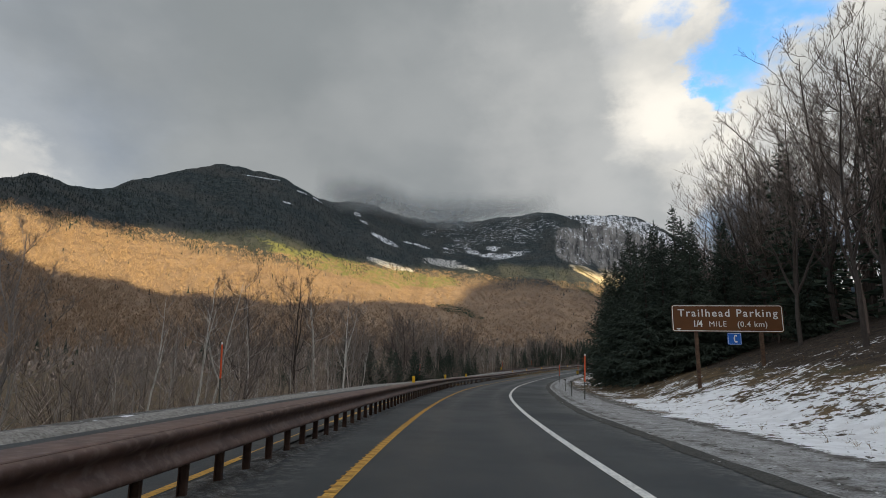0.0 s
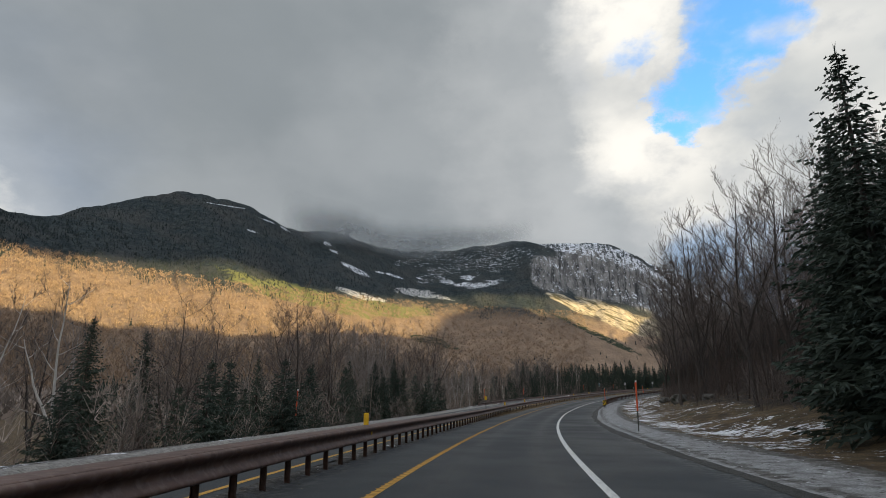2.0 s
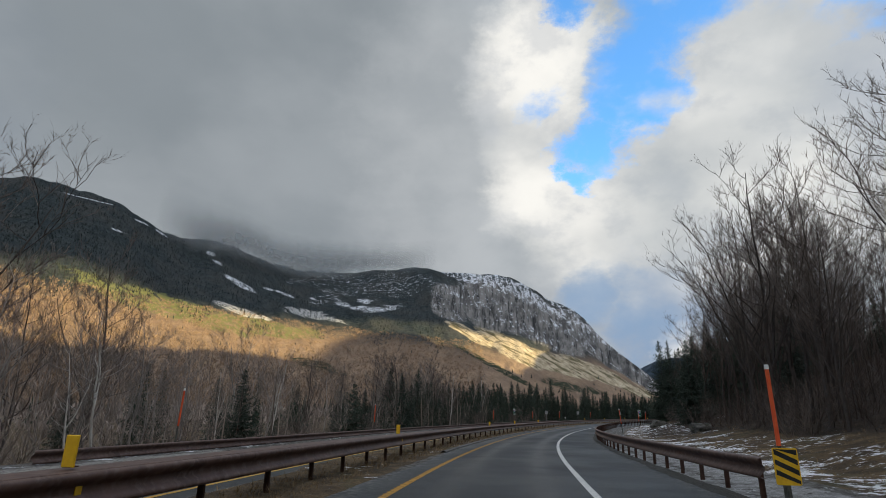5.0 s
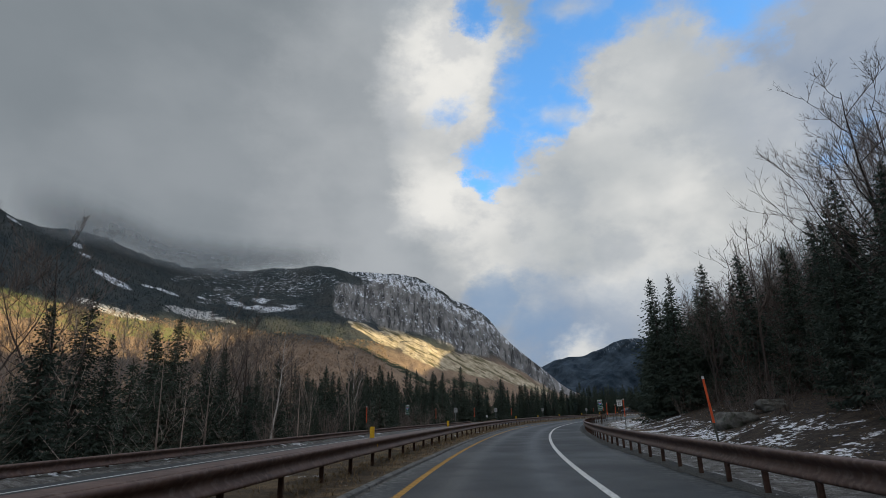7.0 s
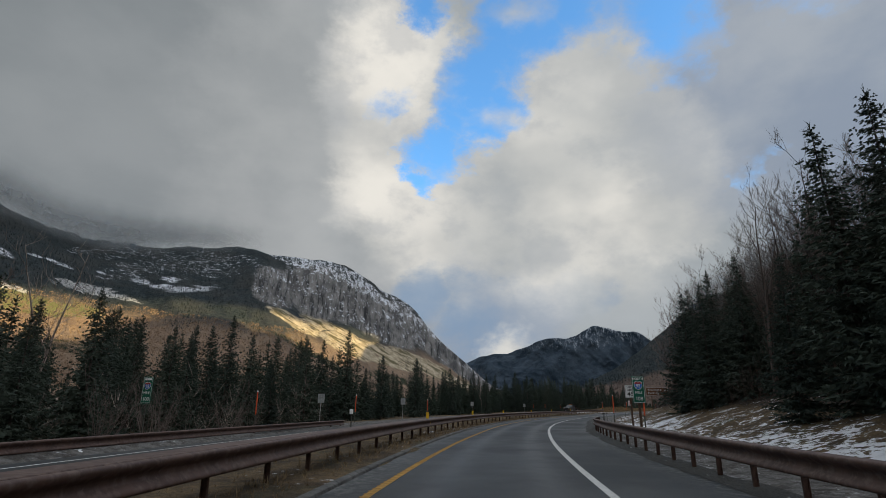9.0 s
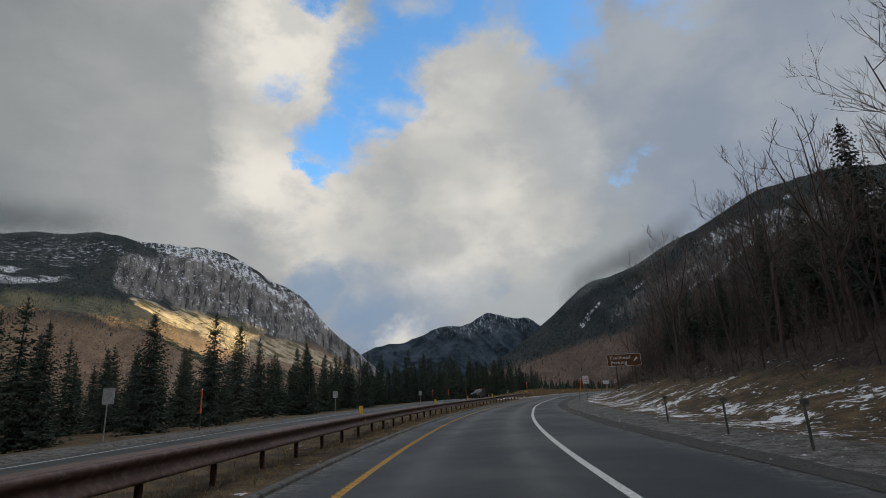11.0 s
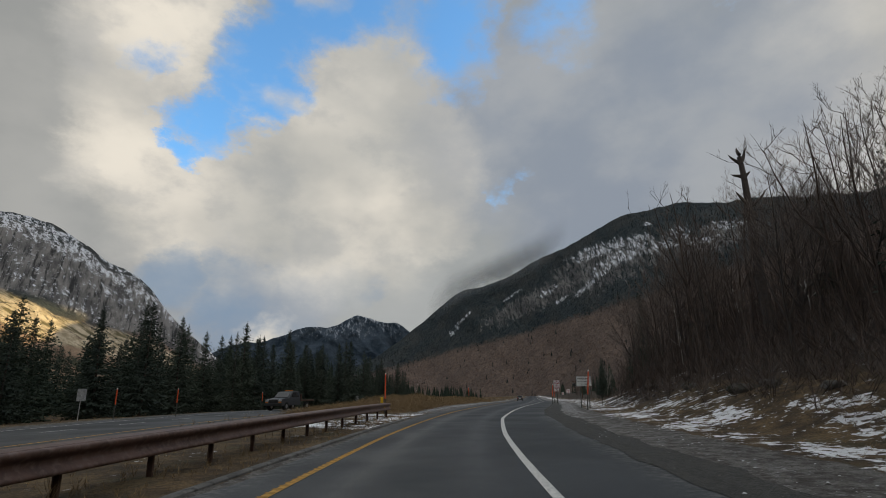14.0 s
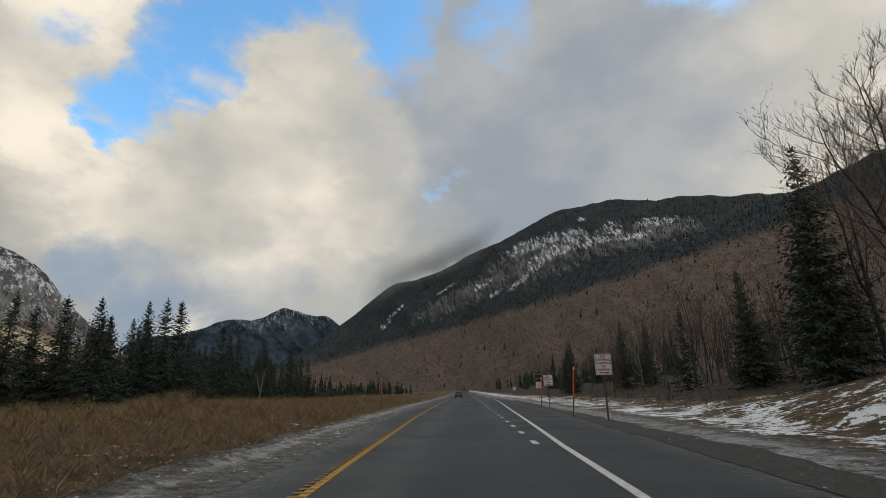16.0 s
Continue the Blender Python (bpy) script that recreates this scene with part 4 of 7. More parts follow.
def spruce_limbs(seed, height, width, thin=0.0, level=2.6, gap=0.30, needle=0.055, sprigs=2):
    """A spruce as trunk and crown: a straight trunk with whorls of drooping boughs, each a spray of needled twigs."""
    rng = random.Random(seed)
    trunk, crown = Tubes(), Tubes()
    trunk.tube([Vector((0, 0, -0.5)), Vector((0, 0, height * 0.5)), Vector((0, 0, height))], [height * 0.013, height * 0.008, 0.01], 6)
    levels = int(height * level)
    for k in range(levels):
        u = (k + rng.random() * 0.7) / levels
        z = height * (0.04 + 0.95 * u)
        reach = 1.08 * width * (1 - u) ** 0.84 * rng.uniform(0.80, 1.10) + 0.10
        if u < 0.08:
            reach *= 0.75
        droop = -0.42 * (1 - u) + 0.42 * u
        turn = rng.uniform(0, 6.28)
        count = rng.randint(6, 8)
        for b in range(count):
            if rng.random() < thin:
                continue
            a = turn + 6.283 * b / count + rng.uniform(-0.35, 0.35)
            out = Vector((math.cos(a), math.sin(a), 0))
            side = Vector((-out.y, out.x, 0))
            l = reach * rng.uniform(0.70, 1.10)
            p0 = Vector((0, 0, z + rng.uniform(-0.2, 0.2)))
            n = max(2, min(9, int(l / gap)))
            nib = needle * (0.7 + 0.3 * (1 - u))
            for j in range(n + 1):
                f = (j + 0.35) / (n + 0.6)
                at = p0 + out * (l * f) + Vector((0, 0, l * (droop * f + 0.24 * f * f * f)))
                w = 0.34 * l * (1.05 - f) ** 0.7 * rng.uniform(0.7, 1.2) + 0.06 + 0.08 * (1 - u)
                for sgn in (-1, 1):
                    d = (out * rng.uniform(0.5, 1.0) + side * (sgn * rng.uniform(0.35, 0.9)) + Vector((0, 0, rng.uniform(-0.42, 0.10)))).normalized()
                    end = at + d * w
                    wide = d.cross(rand_dir(rng)).normalized()
                    crown.blade(at, end, nib, wide)
                    for q in range(sprigs):
                        a2 = at.lerp(end, rng.uniform(0.1, 0.7))
                        d2 = (d + side * rng.uniform(-0.8, 0.8) + Vector((0, 0, rng.uniform(-0.95, 0.05)))).normalized()
                        crown.blade(a2, a2 + d2 * (w * rng.uniform(0.4, 0.75)), nib, d2.cross(rand_dir(rng)).normalized())
    for k in range(8):
        # the leader
        p0 = Vector((0, 0, height * (0.965 + 0.006 * k)))
        d = (rand_dir(rng) * 0.5 + Vector((0, 0, 1))).normalized()
        crown.blade(p0, p0 + d * 0.32, 0.025, d.cross(rand_dir(rng)).normalized())
    return trunk, crown


def spruce(seed, height, width, *more):
    trunk, crown = spruce_limbs(seed, height, width, *more)
    ob = new("spruce_tree", trunk.mesh("spruce_trunk", BARK_DARK))
    top = new("crown", crown.mesh("spruce_crown", SPRUCE_LEAF))
    top.parent = ob
    return ob


def triangles(*tubes):
    """Corner points of all triangles of some tubes."""
    out = []
    for t in tubes:
        v = np.array([tuple(p) for p in t.v])
        f = [(q[0], q[1], q[2]) for q in t.f] + [(q[0], q[2], q[3]) for q in t.f if len(q) == 4]
        out.append(v[np.array(f)])
    return np.concatenate(out)


def loose_mesh(name, tris, mat):
    """One mesh of separate triangles."""
    verts = tris.reshape(-1, 3)
    me = bpy.data.meshes.new(name)
    m = len(verts) // 3
    me.vertices.add(len(verts))
    me.vertices.foreach_set("co", verts.ravel())
    me.loops.add(m * 3)
    me.loops.foreach_set("vertex_index", np.arange(m * 3))
    me.polygons.add(m)
    me.polygons.foreach_set("loop_start", np.arange(m) * 3)
    me.update(calc_edges=True)
    me.materials.append(mat)
    return me


def grove(name, models, places, mat, label, seed):
    """Many full trees in one mesh; models: (triangles, height); places: rows of x, y, z, height."""
    rng = np.random.default_rng(seed)
    out = []
    for x, y, z, h in places:
        tris, tall = models[rng.integers(len(models))]
        k, a = h / tall, rng.uniform(0, 6.28)
        wide = k * rng.uniform(0.9, 1.15)
        c, s = math.cos(a) * wide, math.sin(a) * wide
        turn = np.array([[c, s, 0], [-s, c, 0], [0, 0, k]])
        out.append(tris @ turn + np.array([x, y, z]))
    return tagged(new(name, loose_mesh(name, np.concatenate(out), mat)), label, "woods", kind="stuff")


def shrub(seed, height):
    """A leafless bush: many thin stems from the ground."""
    rng = random.Random(seed)
    t = Tubes()
    for k in range(15):
        a = rng.uniform(0, 6.28)
        b = limb(rng, Vector((math.cos(a) * 0.25, math.sin(a) * 0.25, -0.1)), Vector((math.cos(a) * 0.5, math.sin(a) * 0.5, 1)), height * rng.uniform(0.6, 1.1), 4, 0.2, 0.05)
        t.tube(b, [0.016, 0.013, 0.010, 0.007, 0.003], 3)
        for j in range(12):
            g = rng.uniform(0.25, 1) * 4
            q = min(int(g), 3)
            at = b[q].lerp(b[q + 1], g - q)
            d = (rand_dir(rng) + Vector((0, 0, 0.6))).normalized()
            t.blade(at, at + d * height * rng.uniform(0.12, 0.3), 0.008, d.cross(rand_dir(rng)).normalized())
    return new("shrub", t.mesh("shrub", TWIG))


BARE_LABEL = "leafless grey hardwood tree with fine twigs"
BARE = [tagged(bare_tree(11, 13.5, 0.30, BARK_DARK, branches=13, forks=3), "tall leafless hardwood tree with a dark trunk", "tree"),
        tagged(bare_tree(12, 12.0, 0.27, BARK_DARK, branches=13, forks=2), BARE_LABEL, "tree"),
        tagged(bare_tree(13, 10.0, 0.24, BARK_GREY, PALE_TWIG, branches=12, forks=1, lean=0.07), BARE_LABEL, "tree"),
        tagged(bare_tree(14, 9.0, 0.25, BARK_GREY, PALE_TWIG, branches=11, forks=3, lean=0.08, crown_from=0.22), "leafless forked hardwood tree with pale twigs", "tree"),
        tagged(bare_tree(15, 10.5, 0.19, BIRCH, branches=11, forks=1, lean=0.05, crown_from=0.38), "leafless paper birch with a white trunk", "tree"),
        tagged(bare_tree(16, 9.0, 0.18, BIRCH, branches=10, forks=1, lean=0.07, crown_from=0.35), "slender leafless birch with a pale trunk", "tree")]
SPRUCES = [tagged(spruce(21, 12.0, 3.1, 0.03, 3.5, 0.46, 0.092, 1), "dark green spruce with drooping boughs", "tree"),
           tagged(spruce(22, 11.0, 2.6, 0.03, 3.5, 0.46, 0.092, 1), "narrow dark green spruce", "tree"),
           tagged(spruce(23, 12.5, 3.0, 0.16, 3.5, 0.46, 0.092, 1), "ragged dark green spruce with gaps between its boughs", "tree"),
           tagged(spruce(24, 5.5, 2.0, 0.0, 3.6, 0.26, 0.055, 2), "young dark green spruce", "tree"),
           tagged(spruce(25, 12.0, 3.1, 0.03, 3.8, 0.34, 0.062, 2), "broad dark green spruce with dense drooping boughs", "tree"),
           tagged(spruce(26, 12.0, 2.6, 0.05, 3.8, 0.34, 0.062, 2), "tall dark green spruce with dense boughs", "tree")]
THIN_BARE = [(triangles(*bare_limbs(50 + k, h, 0.24, 7, 3, 2, 0.06, 0.3, 1)), h) for k, h in ((0, 11.0), (1, 12.0), (2, 10.0))]
THIN_SPRUCE = [(triangles(*spruce_limbs(60 + k, 11.0, w, 0.08, 2.6, 0.60, 0.12, 0)), 11.0) for k, w in ((0, 2.8), (1, 2.5), (2, 3.1))]
SHRUBS = [tagged(shrub(31, 2.2), "leafless bush of thin brown stems", "shrub"), tagged(shrub(32, 3.0), "tall leafless bush of thin brown stems", "shrub")]
HEIGHT = {}
for _ob, _h in zip(BARE + SPRUCES + SHRUBS, (13.5, 12, 10, 9, 10.5, 9, 12, 11, 12.5, 5.5, 12, 12, 2.2, 3.0)):
    HEIGHT[_ob.name] = _h
    _ob.location = (0, 0, -400)
USED = set()
PLACED = []


def plant(model, s, o, height, rng, group):
    """Sets a tree of that height on the land; the first of each kind is the model itself."""
    p = land(s, o, -0.12)
    k = height / HEIGHT[model.name if model.name in HEIGHT else model]
    m = Matrix.Translation(p) @ Matrix.Rotation(rng.uniform(0, 6.28), 4, "Z") @ Matrix.Rotation(rng.uniform(-0.035, 0.035), 4, "X") @ Matrix.Diagonal((k * rng.uniform(0.9, 1.12), k * rng.uniform(0.9, 1.12), k, 1))
    if model.name in USED:
        ob = model.copy()
        scene.collection.objects.link(ob)
        for c in model.children:
            kid = c.copy()
            scene.collection.objects.link(kid)
            kid.parent = ob
    else:
        USED.add(model.name)
        ob = model
    ob.matrix_basis = m
    PLACED.append((s, o))
    return tagged(ob, group=group)


def far_enough(s, o, gap):
    return all((s - a) ** 2 + (o - b) ** 2 > gap * gap for a, b in PLACED)


def scatter(seed, count, s0, s1, o0, o1, models, h0, h1, gap, group):
    rng = random.Random(seed)
    made = tries = 0
    while made < count and tries < count * 12:
        tries += 1
        s, o = rng.uniform(s0, s1), rng.uniform(0, 1)
        lo, hi = (o0(s), o1(s)) if callable(o0) else (o0, o1)
        o = lo + (hi - lo) * o
        if far_enough(s, o, gap):
            plant(rng.choice(models), s, o, rng.uniform(h0, h1), rng, group)
            made += 1


RNG = random.Random(5)
LEFT, RIGHT = "trees below the road", "trees on the bank"
# spruces that stand out, by place and height
SPRUCE_SPOTS = [(70, -13.4, 3.8), (73, -14.4, 3.0), (81, -13.6, 1.8), (100, -13.8, 3.0), (103, -14.4, 4.0), (106, -14.2, 3.8), (150, -16.0, 4.2), (56, -13.2, 2.0), (73, -25, 5.9), (84, -25, 2.6), (115, -35, 5.4), (125, -35, 6.7), (134, -35, 5.8), (98, -19, 5.4), (101, -18, 6.0), (104, -18, 5.3), (106, -20, 6.2), (80, -17, 4.0), (88, -17, 3.4), (173, -20, 4.5), (176, -20, 7.6), (181, -20, 6.4), (184, -20, 3.9),
                (179, -24, 7.6), (186, -25, 6.5), (190, -23, 5.6), (218, -25, 7.0), (222, -26, 6.8), (243, -30, 6.2), (250, -30, 10.2), (247, -30, 8.3), (242, -26, 7.9), (246, -28, 9.3), (237, -25, 5.6), (316, -35, 9.9), (345, -35, 9.3), (380, -40, 10.7),
                (342, -35, 7.8), (356, -40, 10.6), (382, -35, 10.6), (376, -35, 10.1), (396, -40, 10.9), (411, -45, 12.5),
                (38, 16.5, 9), (36, 20, 10), (44, 18, 13.5), (58, 15, 11.5), (63, 13, 9.5), (40, 22, 11), (34, 19, 8.5), (49, 17, 15), (62, 11.5, 11.5), (66, 13.5, 12.5), (59, 10.6, 12.5), (64.5, 16, 14), (49, 12, 14.4), (47, 10.8, 12.0), (52, 10.6, 12.0), (56, 10.5, 11.2), (50, 14, 15.0), (46, 15, 15.5), (60, 12, 9.5), (54, 14, 12), (40, 11.2, 11), (42, 12.6, 12), (44, 11.4, 12), (38.5, 13.8, 11.5), (43, 14.8, 13.5), (46, 13, 13.5), (41, 16.8, 13),
                (65.5, -15, 3.4), (68, -15.5, 3.6), (71.5, -14, 2.3), (75, -14, 2.1), (84.5, -16, 4.1), (93, -17, 5.0), (78, -20, 4.6), (90.5, -15, 3.6), (99, -17, 4.7), (100, -15, 4.0), (140, -20, 4.6), (171.5, -22, 8.4), (209, -22, 6.9), (59.5, -16, 4.6), (67.5, -18, 2.3), (72, -18, 2.7), (77, -18, 2.5), (82.5, -18, 4.5), (89.5, -18, 5.1), (97, -18, 4.8), (211, -22, 6.4),
                (212, 11.5, 7.6), (210, 13, 12.5), (209, 14.5, 13.4), (199, 12, 13.6), (197, 13, 13.2), (204, 12.5, 11.5), (206, 14, 12.5), (203, 11.5, 8.5), (207, 17, 13.5), (235.5, 13, 10.6), (232, 14.2, 11.5), (228.5, 15.2, 11.8), (245.5, 15, 12.9), (229.5, 13, 10.2), (231.5, 16.5, 11.3), (222, 17, 11), (226, 19, 12.5), (218, 20, 12), (236, 20, 12.5), (214, 17, 12), (250, 18, 11), (256, 20, 11.5), (301, 17, 12.2), (295.5, 18, 12), (288, 17, 11), (284, 19, 11), (361, 16.5, 12.9),
                (166, 14, 9.6), (171, 14, 9.2), (175, 17, 12.8), (180, 18, 12.3), (169, 17.5, 12), (201, 17, 15), (238, 17, 12), (303, 18, 12.5),
                (378, 22, 10.2), (425, 26, 12), (446, 22, 11), (460, 24, 12)]
BARE_SPOTS = [(50, -20, 11.5, 1), (33, -18, 8.0, 4), (41, -20, 9.2, 1), (14, -13, 5.6, 3), (51, -18, 10.8, 4), (105, -30, 10.2, 5), (105, -22, 10.6, 3), (96, -20, 8.0, 3), (27, -15, 6.8, 4), (22, -14, 5.0, 5), (37, -17, 7.0, 4), (62, -19, 7.5, 5), (186, -19, 8.4, 5), (206, -22, 9.5, 5),
              (51, 22, 21.5, 0), (55, 24, 23, 0), (47, 20, 19, 1), (60, 21, 19, 1), (25, 18, 18.5, 0), (22, 15, 15, 1), (28, 22, 20, 1), (31, 17, 17, 0), (35, 23, 21, 1), (40, 19, 18, 1), (45, 25, 20, 0), (52, 22, 17, 1), (57, 19, 15, 1), (33, 20, 22.0, 0), (42, 20, 20.5, 0), (38, 25, 22, 1), (30, 26, 22, 0), (47, 23, 20, 1), (99, 14, 18.5, 0), (106, 17, 21, 0), (112, 16, 16, 1), (92, 18, 19, 0), (118, 18, 15, 1), (172, 17, 17.0, 0), (180, 23, 21, 0), (360, 18, 13.4, 1), (352, 13.5, 11.5, 1), (355, 16, 13.5, 0), (349, 12.8, 10, 1), (357, 19, 15, 0), (346, 15, 12, 0), (300, 18.5, 17.3, 0), (299, 21, 17.8, 0), (239, 18.5, 15.5, 1), (247, 19.5, 15.6, 0), (237, 21, 15.6, 0), (232, 23, 15, 1), (231.5, 18, 13.5, 1), (227, 18, 16.1, 0), (224, 18.3, 17.9, 0), (241, 20, 14.7, 1), (247.5, 22, 15.3, 1), (220, 19, 15.5, 1), (234, 19.5, 15, 0), (216, 17.5, 14, 1), (211, 23, 16.5, 0), (282, 22, 17, 1), (101.5, 15, 20.5, 0), (97, 12, 16, 1), (47, -14, 8.8, 4), (373, -14, 3.6, 4), (85.5, -22, 7.8, 2), (102, -24, 10.3, 3), (51.5, -15, 7.6, 3), (94, -18, 7.6, 2), (103, -20, 9.6, 3), (96, -24, 11.5, 2), (396, 25, 13.5, 1)]
for s, o, top in SPRUCE_SPOTS:
    h = top - float(ground_height(s, o))
    plant(SPRUCES[3] if h < 6 else RNG.choice(SPRUCES[4:] if 0 < o < 25 or -24 < o < 0 else SPRUCES[:3]), s, o, h, RNG, LEFT if o < 0 else RIGHT)
for s, o, top, k in BARE_SPOTS:
    plant(BARE[k], s, o, top - float(ground_height(s, o)), RNG, LEFT if o < 0 else RIGHT)


def beyond(d):
    return lambda s: OPP_OUT(s) - d


def bank(d):
    return lambda s: PAVE_R(s) + d


scatter(41, 50, -10, 205, beyond(22), beyond(8.5), BARE[2:4], 8.5, 12.0, 1.7, LEFT)
scatter(412, 22, 72, 135, beyond(24), beyond(8), BARE[:2], 12.5, 15.0, 1.8, LEFT)
scatter(413, 10, 150, 205, beyond(18), beyond(5), BARE[:2], 9.5, 12.5, 1.8, LEFT)
scatter(411, 16, -10, 205, beyond(24), beyond(5), BARE[4:], 6.5, 10.0, 2.0, LEFT)
scatter(414, 26, 0, 140, beyond(14), beyond(3.5), BARE[2:5], 5.5, 8.0, 2.0, LEFT)
scatter(442, 26, 165, 215, beyond(20), beyond(4), SPRUCES[:3], 5.0, 7.8, 2.0, LEFT)
scatter(43, 26, 90, 260, beyond(40), beyond(7), SPRUCES[:4], 4.0, 7.5, 3.0, LEFT)
scatter(44, 60, 215, 335, beyond(24), beyond(7), SPRUCES[:3], 7.0, 11.0, 2.2, LEFT)
scatter(441, 66, 335, 470, beyond(24), beyond(4), SPRUCES[:3], 8.0, 12.5, 2.2, LEFT)
scatter(45, 66, 66, 155, bank(30), bank(8.5), BARE[:2], 10.0, 16, 2.0, RIGHT)
scatter(452, 10, 16, 62, bank(34), bank(16), BARE[:2], 10.0, 16, 2.2, RIGHT)
scatter(46, 10, 160, 188, bank(22), bank(9.5), SPRUCES[:3], 9.0, 13.0, 2.4, RIGHT)
scatter(462, 14, 205, 262, bank(30), bank(14), SPRUCES[:3], 9.0, 13.0, 2.6, RIGHT)
scatter(461, 14, 262, 320, bank(32), bank(13), SPRUCES[:3], 8.0, 12.0, 3.0, RIGHT)
scatter(47, 36, 155, 290, bank(32), bank(9.5), BARE[:2], 9.0, 14.0, 2.0, RIGHT)
scatter(471, 38, 285, 350, bank(28), bank(8.0), BARE[:2], 6.0, 12.0, 1.6, RIGHT)
scatter(472, 3, 290, 345, bank(18), bank(10), BARE[4:], 6.0, 8.0, 1.8, RIGHT)
scatter(48, 24, 345, 480, bank(50), bank(13), BARE[:4], 8.0, 13.0, 2.6, RIGHT)
scatter(49, 6, 345, 520, bank(60), bank(22), SPRUCES[:3], 9.0, 13.0, 3.5, RIGHT)
scatter(50, 120, -10, 230, beyond(16), beyond(2.8), SHRUBS, 1.8, 3.8, 0.8, "bushes below the road")
scatter(511, 60, 300, 352, bank(16), bank(6.0), SHRUBS, 0.8, 2.2, 0.8, "bushes on the bank")
scatter(51, 110, 62, 345, bank(20), bank(8.0), SHRUBS, 1.4, 3.2, 0.9, "bushes on the bank")


# ---- woods too far off to count ----
FAR_TWIG = material("far_bare_wood", lambda n, p: n.mix(n.add("ShaderNodeNewGeometry").outputs["Random Per Island"], (0.195, 0.138, 0.098), (0.35, 0.25, 0.170)), 0.95, specular=0.1)
HILL_SPRUCE = material("hillside_spruce", lambda n, p: n.mix(n.add("ShaderNodeNewGeometry").outputs["Random Per Island"], (0.020, 0.030, 0.032), (0.055, 0.066, 0.062)), 0.95, specular=0.1)
FAR_SPRUCE = material("far_spruce", lambda n, p: n.mix(n.add("ShaderNodeNewGeometry").outputs["Random Per Island"], (0.028, 0.042, 0.034), (0.070, 0.088, 0.064)), 0.95, specular=0.1)


def woods(name, places, mat, label, conifers, seed):
    """Many small trees in one mesh; places: rows of x, y, z, height."""
    rng = np.random.default_rng(seed)
    places = np.asarray(places)
    n = len(places)
    verts, count = [], 0
    blades = 9 if conifers else 10
    x, y, z, h = places.T
    for b in range(blades):
        if conifers:
            u = b / blades
            a = rng.uniform(0, 6.28, n)
            w = 0.20 * h * (1 - u) + 0.02 * h
            zc = z + h * (0.05 + 0.85 * u)
            tip = np.stack([x, y, zc + h * 0.24], -1)
            l = np.stack([x + np.cos(a) * w, y + np.sin(a) * w, zc - 0.03 * h], -1)
            r = np.stack([x - np.cos(a) * w, y - np.sin(a) * w, zc - 0.05 * h * rng.random(n)], -1)
        else:
            # a rounded crown of rising slivers
            a, q = rng.uniform(0, 6.28, n), rng.uniform(0, 1, n) ** 0.5 * 0.34 * h
            zc = z + h * rng.uniform(0.25, 0.72, n)
            cx, cy = x + np.cos(a) * q, y + np.sin(a) * q
            a2, w = rng.uniform(0, 6.28, n), h * rng.uniform(0.03, 0.075, n)
            l = np.stack([cx - np.cos(a2) * w, cy - np.sin(a2) * w, zc], -1)
            r = np.stack([cx + np.cos(a2) * w, cy + np.sin(a2) * w, zc + 0.04 * h], -1)
            tip = np.stack([cx + np.cos(a) * 0.14 * h, cy + np.sin(a) * 0.14 * h, zc + h * rng.uniform(0.16, 0.34, n)], -1)
        verts.append(np.stack([l, r, tip], 1).reshape(-1, 3))
    me = loose_mesh(name, np.concatenate(verts), mat)
    return tagged(new(name, me), label, "woods", kind="stuff")


def on_slope(name, count, seed, test, h0, h1):
    rng = np.random.default_rng(seed)
    rows = SLOPES[name]
    rows = rows[(rows[:, 1] <= 1.0) & test(rows)]
    pick = rows[rng.integers(0, len(rows), count)]
    out = pick[:, 3:6] + rng.normal(0, 1, (count, 3)) * np.array([3.0, 3.0, 0.0])
    out[:, 2] -= 1.5
    return np.column_stack([out, rng.uniform(h0, h1, count)])


def line_el(az):
    return 11.0 - 0.085 * (az + 38.0)


woods("hillside_woods", on_slope("mountain_cliff", 24000, 61, lambda r: (r[:, 2] < line_el(r[:, 0]) + 0.6) & (r[:, 0] < 16), 6, 9.5), FAR_TWIG, "bare brown hardwood forest on a mountainside", False, 1)
woods("hillside_spruces", on_slope("mountain_cliff", 14000, 62, lambda r: (r[:, 2] > line_el(r[:, 0]) + 0.3 + 1.2 * np.sin(r[:, 0])) & (r[:, 0] < 12) & (r[:, 1] < 0.985), 4, 6.5), HILL_SPRUCE, "dark spruce forest high on a mountainside", True, 2)
woods("hillside_mixed_spruces", on_slope("mountain_cliff", 420, 63, lambda r: (r[:, 2] < line_el(r[:, 0])) & (r[:, 0] < 34), 5, 8.5), HILL_SPRUCE, "scattered spruces among bare woods on a slope", True, 3)
# far bare wood once more, darkened for the trees on the unlit slope
FAR_SHADED = material("far_purple_wood", lambda n, p: n.mix(n.add("ShaderNodeNewGeometry").outputs["Random Per Island"], (0.10, 0.08, 0.07), (0.235, 0.17, 0.135)), 0.95, specular=0.1)
woods("far_slope_woods", on_slope("mountain_ledges", 15000, 64, lambda r: (r[:, 2] < 3.4 + (r[:, 0] - 50.8) * 0.245) & (r[:, 0] < 105), 5, 8.5), FAR_SHADED, "bare brown hardwood forest under a ledgy mountain", False, 4)
woods("far_slope_spruces", on_slope("mountain_ledges", 5000, 65, lambda r: (r[:, 2] > 3.1 + (r[:, 0] - 50.8) * 0.245) & (r[:, 0] < 105) & (r[:, 1] < 0.985), 5, 9), HILL_SPRUCE, "dark spruce forest under snowy ledges", True, 5)
